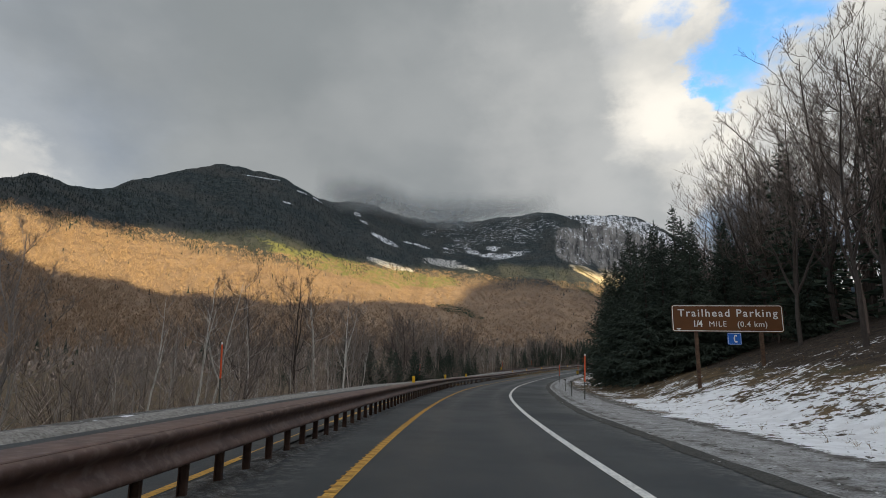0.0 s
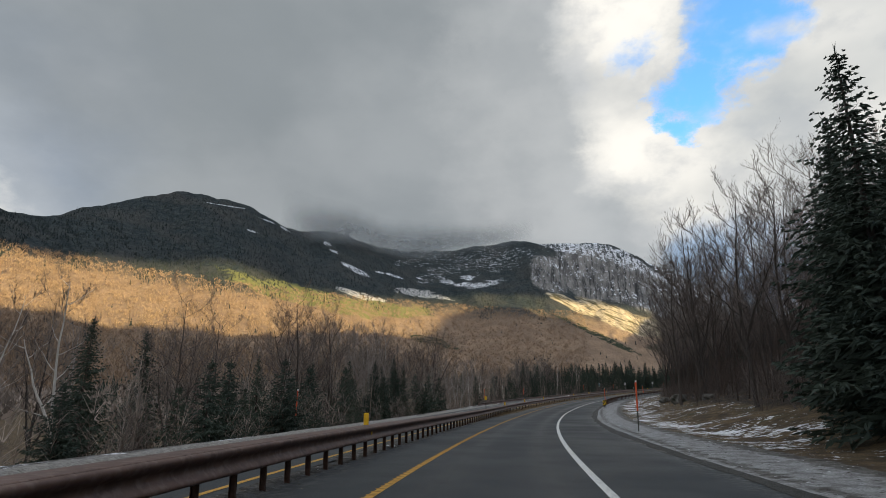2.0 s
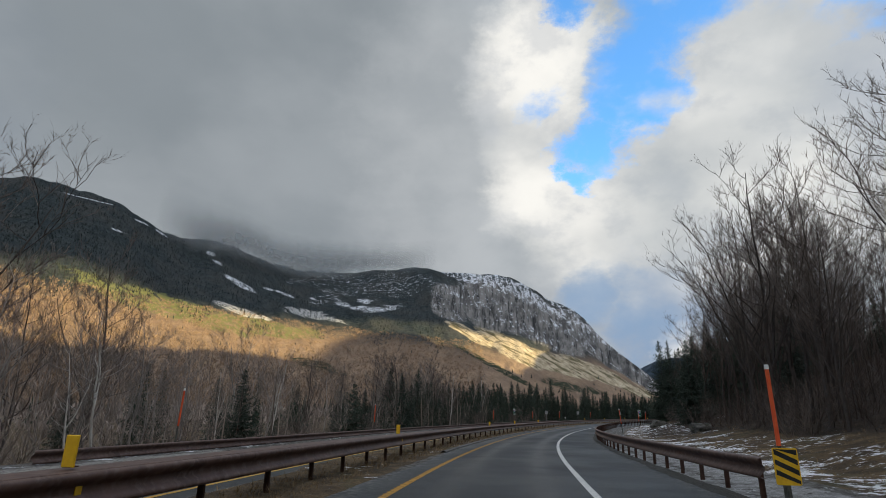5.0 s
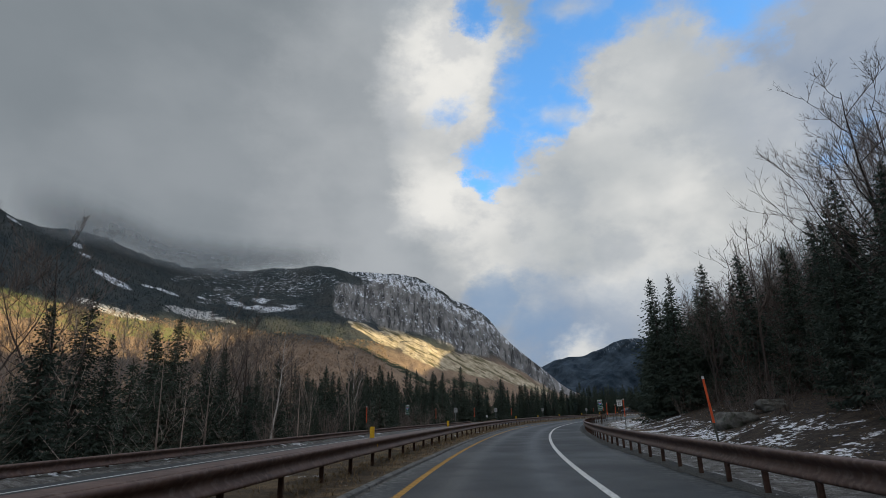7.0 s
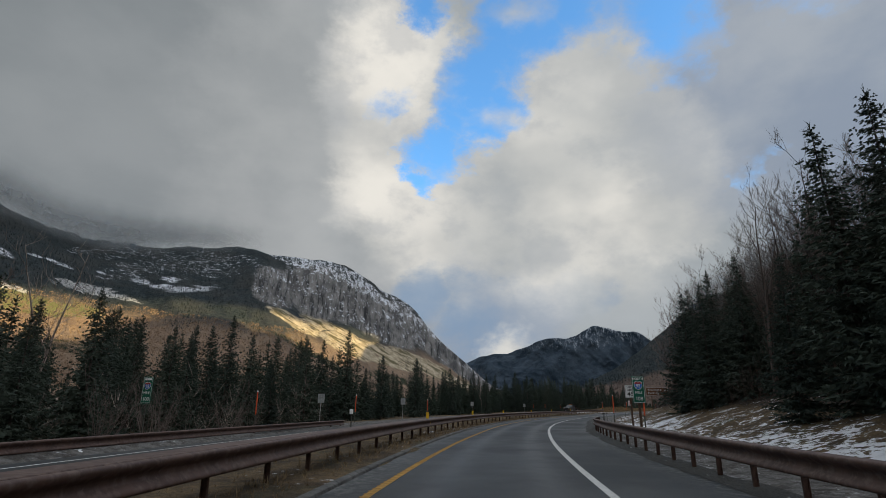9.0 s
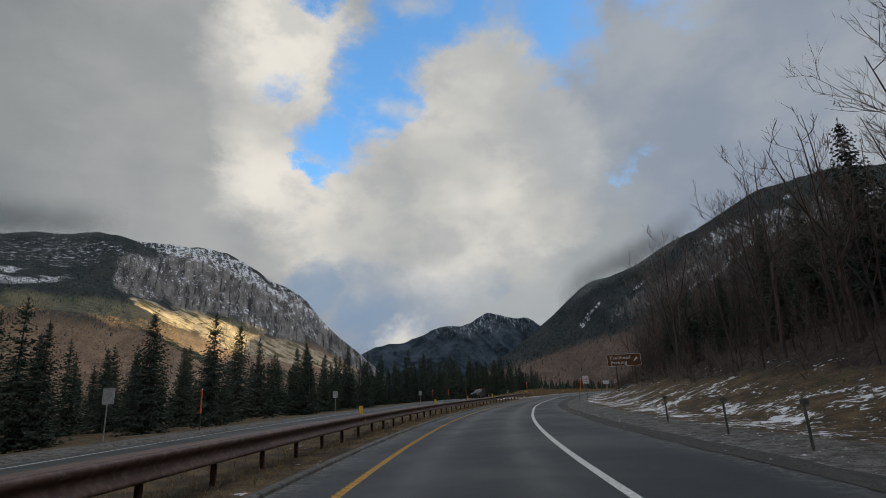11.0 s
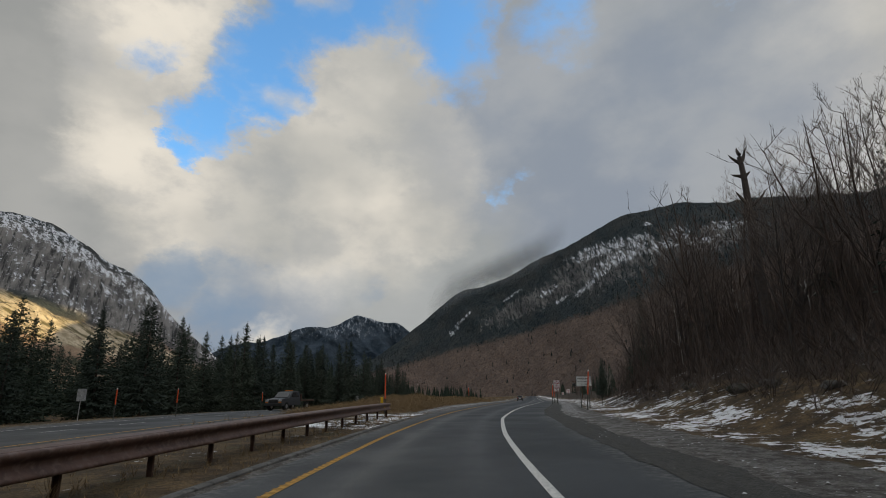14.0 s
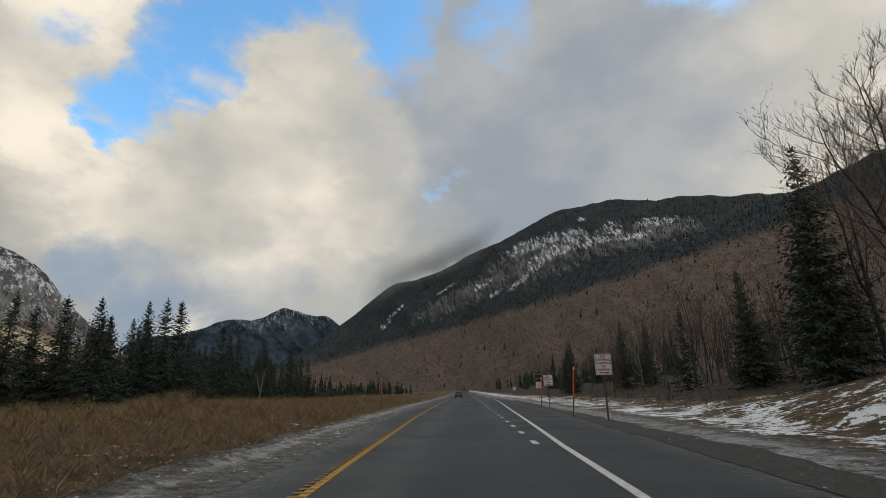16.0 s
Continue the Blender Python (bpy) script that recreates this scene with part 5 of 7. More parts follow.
woods("far_slope_mixed_spruces", on_slope("mountain_ledges", 260, 66, lambda r: (r[:, 2] < 3.4 + (r[:, 0] - 50.8) * 0.245) & (r[:, 0] < 95), 8, 13), HILL_SPRUCE, "scattered spruces on a brown wooded slope", True, 6)


def valley_places(count, seed, az0, az1, r0, r1, h0, h1):
    rng = np.random.default_rng(seed)
    out = []
    while len(out) < count:
        a, r = radians(rng.uniform(az0, az1)), math.sqrt(rng.uniform(r0 * r0, r1 * r1))
        x, y = CENTRE[0] + r * math.sin(a), CENTRE[1] + r * math.cos(a)
        d = np.hypot(RX - x, RY - y).min()
        if d > 62:
            out.append((x, y, -11.5, rng.uniform(h0, h1)))
    return out


woods("valley_spruces", valley_places(900, 72, -60, 64, 120, 900, 8, 13), FAR_SPRUCE, "dark spruces scattered over the valley floor", True, 8)


def thicket(name, places, mat, label, blades, seed, low, high, out, width, trunk=True):
    """Leafless trees or brush in one mesh, each of many thin blades; places: rows of x, y, z, height."""
    rng = np.random.default_rng(seed)
    p = np.asarray(places, float)
    n = len(p)
    x, y, z, h = (np.repeat(c, blades) for c in p.T)
    k = n * blades
    a, f = rng.uniform(0, 6.28, k), rng.uniform(low, high, k)
    lean = np.repeat(rng.normal(0, 0.06, n), blades) * h
    reach, rise = h * out * rng.uniform(0.3, 1.0, k) * (1.15 - f), h * rng.uniform(0.12, 0.34, k)
    r0 = 0.10 * h * rng.uniform(0, 1, k) * f
    start = np.stack([x + np.cos(a) * r0 + lean * f, y + np.sin(a) * r0, z + h * f * 0.86], -1)
    tip = start + np.stack([np.cos(a) * reach, np.sin(a) * reach, rise], -1)
    b = rng.uniform(0, 6.28, k)
    w = width * rng.uniform(0.6, 1.4, k)
    side = np.stack([np.cos(b) * w, np.sin(b) * w, 0 * w], -1)
    tris = [np.stack([start - side, start + side, tip], 1)]
    if trunk:
        x, y, z, h = p.T
        top = np.stack([x + rng.normal(0, 0.05, n) * h, y + rng.normal(0, 0.05, n) * h, z + h * 0.95], -1)
        for q in (0.0, 1.57):
            w = h * 0.010
            d = np.stack([np.cos(q) * w, np.sin(q) * w, 0 * w], -1)
            c = np.stack([x, y, z - 0.5], -1)
            tris.append(np.stack([c - d, c + d, top], 1))
    me = loose_mesh(name, np.concatenate(tris), mat)
    return tagged(new(name, me), label, "woods", kind="stuff")


def strip_places(count, seed, s0, s1, lo, hi, h0, h1):
    rng = np.random.default_rng(seed)
    s, u = rng.uniform(s0, s1, count), rng.uniform(0, 1, count)
    o = lo(s) + (hi(s) - lo(s)) * u
    return np.column_stack([land(s, o, -0.1), rng.uniform(h0, h1, count)])


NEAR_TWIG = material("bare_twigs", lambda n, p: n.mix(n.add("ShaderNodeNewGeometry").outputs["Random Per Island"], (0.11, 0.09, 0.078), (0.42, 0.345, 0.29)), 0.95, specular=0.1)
# bare twigs again, with the bank's shade put into a darker colour
SHADED_TWIG = material("dark_bare_twigs", lambda n, p: n.mix(n.add("ShaderNodeNewGeometry").outputs["Random Per Island"], (0.050, 0.040, 0.035), (0.135, 0.104, 0.088)), 0.95, specular=0.1)
woods("valley_woods", valley_places(9500, 71, -95, 45, 60, 760, 6, 10.5), NEAR_TWIG, "bare hardwood forest on the valley floor", False, 7)
grove("woods_below", THIN_BARE, np.concatenate([strip_places(150, 81, -60, 330, beyond(70), beyond(14), 9.0, 13.5), strip_places(50, 811, -10, 160, beyond(18), beyond(6), 5.5, 8.5)]), NEAR_TWIG, "dense bare hardwoods below the road", 1)
thicket("brush_below", np.concatenate([strip_places(1000, 82, -40, 240, beyond(34), beyond(2.4), 1.6, 5.0), strip_places(550, 821, 0, 130, beyond(12), beyond(2.2), 1.2, 3.6)]), NEAR_TWIG, "thick leafless brush below the road", 26, 2, 0.0, 0.85, 0.50, 0.010, False)
grove("woods_on_bank", THIN_BARE, np.concatenate([strip_places(300, 83, 66, 345, bank(46), bank(10), 7, 13), strip_places(150, 833, 18, 66, bank(46), bank(14), 8, 14), strip_places(150, 838, 40, 150, bank(62), bank(28), 9, 14), strip_places(150, 834, 316, 346, bank(42), bank(8.0), 6.5, 12), strip_places(100, 837, 346, 420, bank(46), bank(14), 6.5, 12), strip_places(170, 835, 166, 262, bank(34), bank(10.5), 8, 13)]), SHADED_TWIG, "dense bare hardwoods on the bank", 3)
grove("spruces_on_bank", THIN_SPRUCE, np.concatenate([strip_places(46, 831, 158, 330, bank(56), bank(24), 8, 13), strip_places(14, 832, 30, 66, bank(30), bank(14), 9, 13), strip_places(10, 836, 322, 430, bank(40), bank(15), 7, 12)]), FAR_SPRUCE, "dark spruces deep in the woods on the bank", 4)
thicket("brush_on_bank", np.concatenate([strip_places(3400, 84, 62, 348, bank(28), bank(8.0), 0.8, 3.4), strip_places(1700, 841, 306, 349, bank(24), bank(5.5), 0.4, 2.6), strip_places(250, 845, 349, 420, bank(24), bank(5), 0.3, 1.2)]), SHADED_TWIG, "thick leafless brush on the bank", 26, 4, 0.0, 0.8, 0.50, 0.011, False)
thicket("understory_on_bank", np.concatenate([strip_places(900, 842, 66, 350, bank(30), bank(9.5), 2.5, 6.5), strip_places(260, 843, 330, 349, bank(26), bank(7.5), 2.0, 6.0)]), SHADED_TWIG, "tall thin leafless saplings on the bank", 44, 14, 0.05, 0.95, 0.42, 0.009)
thicket("saplings_below", strip_places(220, 844, -10, 200, beyond(26), beyond(4), 4.0, 8.0), NEAR_TWIG, "thin leafless saplings below the road", 44, 15, 0.15, 0.95, 0.36, 0.010)
grove("woods_by_the_straight", THIN_BARE, strip_places(230, 85, 345, 640, bank(80), bank(18), 7, 12), SHADED_TWIG, "bare hardwoods beside the straight road", 5)
grove("spruces_below", THIN_SPRUCE, np.concatenate([strip_places(260, 871, 215, 480, beyond(48), beyond(9), 6, 10.5), strip_places(40, 872, 100, 215, beyond(50), beyond(16), 6, 10)]), FAR_SPRUCE, "dark spruces below the road", 6)
woods("spruces_by_the_straight", np.concatenate([strip_places(60, 86, 440, 900, bank(80), bank(22), 8, 12), strip_places(170, 87, 430, 900, beyond(90), beyond(14), 8, 12)]), FAR_SPRUCE, "dark spruces far along the straight road", True, 9)

# ---- guard rails ----


def part(name, bm, mat, parent, label=""):
    me = bpy.data.meshes.new(name)
    bm.to_mesh(me)
    bm.free()
    me.materials.append(mat)
    ob = new(name, me)
    if parent:
        ob.parent = parent
    if label:
        ob["label"] = label
    return ob


def box(bm, size, at=(0, 0, 0), turn=None, bevel=0.0):
    """Adds a box, with worn edges where a bevel is given."""
    one = bmesh.new()
    bmesh.ops.create_cube(one, size=1.0)
    bmesh.ops.scale(one, vec=size, verts=one.verts[:])
    if bevel:
        bmesh.ops.bevel(one, geom=one.edges[:], offset=bevel, segments=1, affect="EDGES")
    bmesh.ops.transform(one, matrix=Matrix.Translation(at) @ (turn or Matrix()), verts=one.verts[:])
    me = bpy.data.meshes.new("box")
    one.to_mesh(me)
    one.free()
    bm.from_mesh(me)
    bpy.data.meshes.remove(me)


def sweep(name, s0, s1, at, profile, mat, parent, base, step=2.0):
    """A profile of (sideways, up) points drawn along the road."""
    ss = np.unique(np.append(np.arange(s0, s1, step), s1))
    rows = []
    for q, h in profile:
        o = np.array([float(at(v)) for v in ss]) + q
        rows.append(road(ss, o, base(ss) + h))
    pts = np.stack(rows, 1)
    me = grid_mesh(name, len(ss), len(profile), pts, mat)
    me.polygons.foreach_set("use_smooth", [name in ("beam", "back_beam")] * len(me.polygons))
    ob = new(name, me)
    ob.parent = parent
    return ob


def beam_profile(side, low, high):
    """A rolled steel beam with two ribs, open towards its posts."""
    h = high - low
    # bottom lip, lower rib, wide recess, upper rib, top lip
    pts = [(-0.01, 0.03), (0.02, 0.0), (0.07, 0.005), (0.092, 0.04), (0.095, 0.10), (0.09, 0.17), (0.06, 0.26), (0.018, 0.36), (0.005, 0.42), (0.005, 0.55),
           (0.018, 0.61), (0.06, 0.70), (0.088, 0.78), (0.097, 0.86), (0.094, 0.94), (0.07, 0.99), (0.02, 1.01), (-0.03, 1.01)]
    return [(side * a, low + b * h) for a, b in pts]


def post_mesh(height):
    bm = bmesh.new()
    box(bm, (0.075, 0.012, height), (0, 0, height / 2))
    box(bm, (0.012, 0.052, height), (0.040, 0, height / 2))
    box(bm, (0.012, 0.052, height), (-0.040, 0, height / 2))
    me = bpy.data.meshes.new("post")
    bm.to_mesh(me)
    bm.free()
    me.materials.append(RUST_DARK)
    return me


def guard_rail(label, s0, s1, at, side, low, high, base, spacing, deck=0.0):
    """Beam, posts and, where it has one, a flat top cap."""
    rail = new("guard_rail")
    p = road(s0, float(at(s0)), 0)
    rail.location = p
    tagged(rail, label, "guard rail")
    bpy.context.view_layer.update()
    inv = Matrix.Translation(p).inverted()
    beam = sweep("beam", s0, s1, at, beam_profile(side, low, high), RUST, rail, base)
    beam.matrix_parent_inverse = inv
    back = sweep("back_beam", s0, s1, lambda s: at(s) - side * 0.30, beam_profile(-side, low, high), RUST, rail, base) if deck else None
    if back:
        back.matrix_parent_inverse = inv
        cap = sweep("cap", s0, s1, lambda s: at(s) - side * 0.15, [(-0.21, high - 0.02), (-0.215, high + 0.012), (0.17, high + 0.012), (0.185, high + 0.004), (0.18, high - 0.02)], RUST, rail, base)
        cap.matrix_parent_inverse = inv
    me = post_mesh(high - 0.03)
    for s in spacing:
        ob = new("post", me)
        ob.parent = rail
        q = road(s, float(at(s)) - side * (0.15 if deck else 0.07), float(base(s)))
        ob.matrix_basis = Matrix.Translation(q - np.array(p)) @ Matrix.Rotation(radians(heading(s)), 4, "Z")
    return rail


def flat(h):
    return lambda s: np.zeros_like(np.asarray(s, float)) + h


def far_base(s):
    s = np.asarray(s, float)
    return -0.15 - 0.12 * np.clip((s - 60) / 60, 0, 1)


guard_rail("long brown weathering-steel guard rail between the carriageways", -84, 324.7, RAIL_L, 1, 0.42, 0.765, flat(0.0), np.concatenate([np.arange(-6, 45, 0.83), np.arange(45.5, 101, 0.98), np.arange(102, 324.7, 2.1)]), deck=1)
R_RAIL = along([(100, 5.2), (118, 4.75), (150, 4.55), (170, 4.7), (200, 4.6), (226, 4.9), (236, 5.7)])
guard_rail("brown weathering-steel guard rail on the road's outer edge", 116, 236, R_RAIL, -1, 0.40, 0.77, flat(-0.02), np.arange(116.4, 236, 1.7))
F_RAIL = along([(100, -12.4), (130, -12.4), (170, -13.0), (215, -13.6), (240, -14.8)])
guard_rail("rusty guard rail along the other carriageway", 118, 231, F_RAIL, 1, 0.28, 0.62, far_base, np.arange(118.4, 231, 1.9))

# ---- paint: rumble strip and dotted lane line ----


def quads_mesh(name, rows, mat):
    """Small flat quads on the road: rows of s, o, length, width, lift."""
    v, f = [], []
    for s, o, l, w, lift in rows:
        k = len(v)
        for ds, do in ((-l / 2, -w / 2), (-l / 2, w / 2), (l / 2, w / 2), (l / 2, -w / 2)):
            v.append(tuple(road(s + ds, o + do, lift)))
        f.append((k, k + 1, k + 2, k + 3))
    me = bpy.data.meshes.new(name)
    me.from_pydata(v, [], f)
    me.materials.append(mat)
    return me


GROOVE = material("groove", two((0.27, 0.15, 0.035), (0.36, 0.20, 0.045), 9.0), 0.9)
tagged(new("rumble_grooves", quads_mesh("rumble_grooves", [(s, float(YELLOW_L(s)) - (0.02 if s < 330 else 0.07), 0.10, 0.15 if s < 330 else 0.26, 0.011) for s in np.arange(2, 420, 0.30)], GROOVE)), "rumble grooves cut across the yellow line", "road marking", kind="stuff")
lane_line = tagged(new("lane_line"), "short white dashes of a lane line", "road marking", kind="structure")
for s in np.concatenate([np.arange(351, 420, 3.55), np.arange(424, 620, 6.0)]):
    dash = new("dash", quads_mesh("dash", [(s, 1.65 + 0.012 * (s - 351), 0.95 if s < 420 else 3.0, 0.16, 0.007)], WHITE_LINE))
    dash.parent = lane_line
opp_dashes = tagged(new("opposite_lane_line"), "white dashes of the other carriageway", "road marking", kind="structure")
for s in np.arange(262, 420, 5.0):
    dash = new("dash", quads_mesh("dash", [(s, float(OPP_WHITE(s)) + 3.0, 2.0, 0.13, float(ground_height(s, OPP_WHITE(s) + 3.0)) + 0.008)], WHITE_LINE))
    dash.parent = opp_dashes

# ---- kerb, snow bank ----
KERB = material("asphalt_kerb", two((0.085, 0.083, 0.078), (0.15, 0.146, 0.138), 1.5, (0.05, 0.048, 0.044), 6.0), 0.9, bump=(30.0, 0.5, 0.02))
kerb = tagged(new("kerb"), "low worn asphalt kerb along the pavement edge", "kerb", kind="structure")
sweep("kerb_edge", 128, 321, PAVE_L, [(0.03, -0.02), (0.01, 0.05), (-0.04, 0.075), (-0.12, 0.075), (-0.18, 0.04), (-0.28, -0.02)], KERB, kerb, flat(0.0))
SNOWBANK = material("dirty_snow", two((0.19, 0.178, 0.160), (0.29, 0.275, 0.252), 6.0, (0.13, 0.12, 0.105), 14.0), 0.9, bump=(8.0, 0.9, 0.08))


def snow_bank():
    ss = np.arange(-84, 126, 0.5)
    prof = [(0.42, -0.06), (0.28, 0.04), (0.12, 0.10), (-0.1, 0.13), (-0.32, 0.12), (-0.5, 0.08), (-0.75, -0.02), (-0.95, -0.2)]
    rows = []
    for k, (q, h) in enumerate(prof):
        wob = 0.03 * fbm(ss + 3 * k, 0 * ss + k, 0.5) + 0.04 * fbm(ss, 0 * ss + k, 4.0)
        rows.append(road(ss, OPP_OUT(ss) + q + 0.6 * wob, ground_height(ss, OPP_OUT(ss)) + h * (0.85 + 0.3 * fbm(ss, 0 * ss, 9.0)) + wob * (h > 0)))
    me = grid_mesh("snow_bank", len(ss), len(prof), np.stack(rows, 1), SNOWBANK)
    return tagged(new("snow_bank", me), "low bank of dirty ploughed snow beside the road", "snow", kind="stuff")


snow_bank()

WET_GRIT = material("wet_grit", two((0.024, 0.024, 0.020), (0.046, 0.045, 0.038), 5.0, (0.085, 0.080, 0.074), 26.0), 0.8, bump=(40.0, 0.8, 0.03))


WET_WIDTH = along([(-20, 0.22), (130, 0.25), (150, 0.5), (280, 0.6), (300, 0.9), (345, 1.0), (380, 0.8)])


def edge_wobble(s, k):
    return 0.10 * fbm(np.asarray(s), 0 * np.asarray(s) + k, 1.3) + 0.08 * fbm(np.asarray(s), 0 * np.asarray(s) + k, 7.0)


ribbon("broken_edge", -20, 420, lambda s: PAVE_R(s) - 0.16 + edge_wobble(s, 1), lambda s: PAVE_R(s) + WET_WIDTH(s) * (1 + 2.0 * edge_wobble(s, 5)), WET_GRIT, 0.008, step=0.35, across=5, label="broken wet asphalt edge with dark grit", category="road edge")

# ---- signs ----
BROWN = material("brown_sign_face", two((0.105, 0.040, 0.012), (0.125, 0.050, 0.016), 0.8), 0.5)
GREEN = material("green_sign_face", two((0.008, 0.10, 0.060), (0.012, 0.125, 0.075), 1.0), 0.5)
SIGN_WHITE = material("white_sign_face", two((0.66, 0.66, 0.64), (0.76, 0.76, 0.74), 2.0), 0.5)
SIGN_BLUE = material("blue_sign_face", two((0.012, 0.10, 0.42), (0.018, 0.13, 0.50), 1.5), 0.5)
SIGN_RED = material("red_lettering", two((0.30, 0.03, 0.03), (0.36, 0.04, 0.035), 3.0), 0.5)
SIGN_BLACK = material("black_lettering", two((0.015, 0.015, 0.015), (0.028, 0.027, 0.026), 5.0), 0.5)
ALU = material("bare_sign_back", two((0.30, 0.31, 0.31), (0.42, 0.43, 0.43), 2.0, (0.27, 0.27, 0.27), 7.0), 0.55, metal=0.4)
WOODPOST = material("brown_wood_post", two((0.075, 0.042, 0.026), (0.13, 0.08, 0.052), 4.0, (0.05, 0.03, 0.02), 14.0), 0.85, bump=(25.0, 0.4, 0.02))
STEELPOST = material("green_steel_post", two((0.055, 0.055, 0.045), (0.10, 0.10, 0.085), 6.0), 0.7)
ORANGE = material("orange_pole", two((0.62, 0.085, 0.025), (0.74, 0.12, 0.035), 3.0), 0.55)
YELLOW = material("yellow_reflector", two((0.62, 0.36, 0.012), (0.72, 0.44, 0.02), 6.0), 0.45)


def rounded(w, h, r, depth, y0):
    """A plate in the x-z plane with rounded corners; its front lies at y0."""
    bm = bmesh.new()
    pts = []
    for cx, cz, a0 in ((w / 2 - r, h / 2 - r, 0), (-w / 2 + r, h / 2 - r, 90), (-w / 2 + r, -h / 2 + r, 180), (w / 2 - r, -h / 2 + r, 270)):
        for k in range(5):
            a = radians(a0 + 22.5 * k)
            pts.append((cx + r * math.cos(a), cz + r * math.sin(a)))
    front = [bm.verts.new((x, y0, z)) for x, z in pts]
    back = [bm.verts.new((x, y0 + depth, z)) for x, z in pts]
    bm.faces.new(front)
    bm.faces.new(back[::-1])
    for i in range(len(pts)):
        j = (i + 1) % len(pts)
        bm.faces.new((front[j], front[i], back[i], back[j]))
    bmesh.ops.recalc_face_normals(bm, faces=bm.faces[:])
    return bm


def ring(w, h, r, t, y0, depth=0.004):
    """A raised border line."""
    bm = bmesh.new()
    loops = []
    for k in (0.0, t):
        pts = []
        for cx, cz, a0 in ((w / 2 - r, h / 2 - r, 0), (-w / 2 + r, h / 2 - r, 90), (-w / 2 + r, -h / 2 + r, 180), (w / 2 - r, -h / 2 + r, 270)):
            for q in range(5):
                a = radians(a0 + 22.5 * q)
                pts.append((cx + (r - k) * math.cos(a), cz + (r - k) * math.sin(a)))
        loops.append([bm.verts.new((x, y0, z)) for x, z in pts])
    n = len(loops[0])
    for i in range(n):
        bm.faces.new((loops[0][i], loops[0][(i + 1) % n], loops[1][(i + 1) % n], loops[1][i]))
    return bm


def lettering(text, size, x, z, y, mat, parent, spacing=1.0, stretch=1.0, bold=0.0):
    """Raised letters in the x-z plane, centred at x, z."""
    cu = bpy.data.curves.new("letters", "FONT")
    cu.body, cu.size, cu.align_x, cu.align_y, cu.space_character = text, size, "CENTER", "CENTER", spacing
    cu.offset, cu.extrude, cu.resolution_u = bold, 0.003, 3
    tmp = new("tmp", cu)
    me = bpy.data.meshes.new_from_object(tmp)
    bpy.data.objects.remove(tmp)
    bpy.data.curves.remove(cu)
    me.transform(Matrix.Translation((x, y, z)) @ Matrix.Rotation(radians(90), 4, "X") @ Matrix.Diagonal((stretch, 1, 1, 1)))
    # one part a letter: gather the loose pieces that lie over one another
    bm = bmesh.new()
    bm.from_mesh(me)
    bpy.data.meshes.remove(me)
    left, pieces = set(bm.faces), []
    while left:
        stack, piece = [left.pop()], []
        while stack:
            f = stack.pop()
            piece.append(f)
            for e in f.edges:
                for g in e.link_faces:
                    if g in left:
                        left.discard(g)
                        stack.append(g)
        xs = [v.co.x for f in piece for v in f.verts]
        pieces.append([min(xs), max(xs), piece])
    pieces.sort(key=lambda p: p[0])
    letters = []
    for a, b, piece in pieces:
        if letters and a < letters[-1][1] - 0.3 * (b - a):
            letters[-1][1] = max(b, letters[-1][1])
            letters[-1][2] += piece
        else:
            letters.append([a, b, list(piece)])
    for a, b, piece in letters:
        small = bmesh.new()
        seen = {}
        for f in piece:
            for v in f.verts:
                if v.index not in seen:
                    seen[v.index] = small.verts.new(v.co)
            small.faces.new([seen[v.index] for v in f.verts])
        part("letter", small, mat, parent)
    bm.free()


def bar(w, h, x, z, y, mat, parent, name="bar"):
    bm = bmesh.new()
    box(bm, (w, 0.004, h), (x, y, z))
    ob = part(name, bm, mat, parent)
    return ob


def sign_base(s, o, label, turn=0.0, name="road_sign", category="road sign", group=""):
    """An empty on the ground that faces the coming traffic."""
    ob = new(name)
    p = land(s, o)
    ob.matrix_basis = Matrix.Translation(p) @ Matrix.Rotation(radians(heading(s) + turn), 4, "Z")
    return tagged(ob, label, category, group), float(ground_height(s, o))


def post_at(parent, x, top, mat, size=0.12, low=-0.6, y=0.06, name="post"):
    bm = bmesh.new()
    box(bm, (size, size * 0.8, top - low), (x, y, (top + low) / 2), bevel=0.008)
    return part(name, bm, mat, parent)


def plate(parent, w, h, z, face, border=None, inset=0.03, r=0.06, name="panel"):
    bm = rounded(w, h, r, 0.025, -0.025)
    ob = part(name, bm, face, parent)
    ob.location = (0, 0, z)
    if border:
        part("border", ring(w - 2 * inset, h - 2 * inset, max(r - inset, 0.015), 0.035 if w > 2 else 0.016, -0.029), border, ob)
    return ob


def poly(points, y, mat, parent, name):
    bm = bmesh.new()
    bm.faces.new([bm.verts.new((x, y, z)) for x, z in points])
    return part(name, bm, mat, parent)


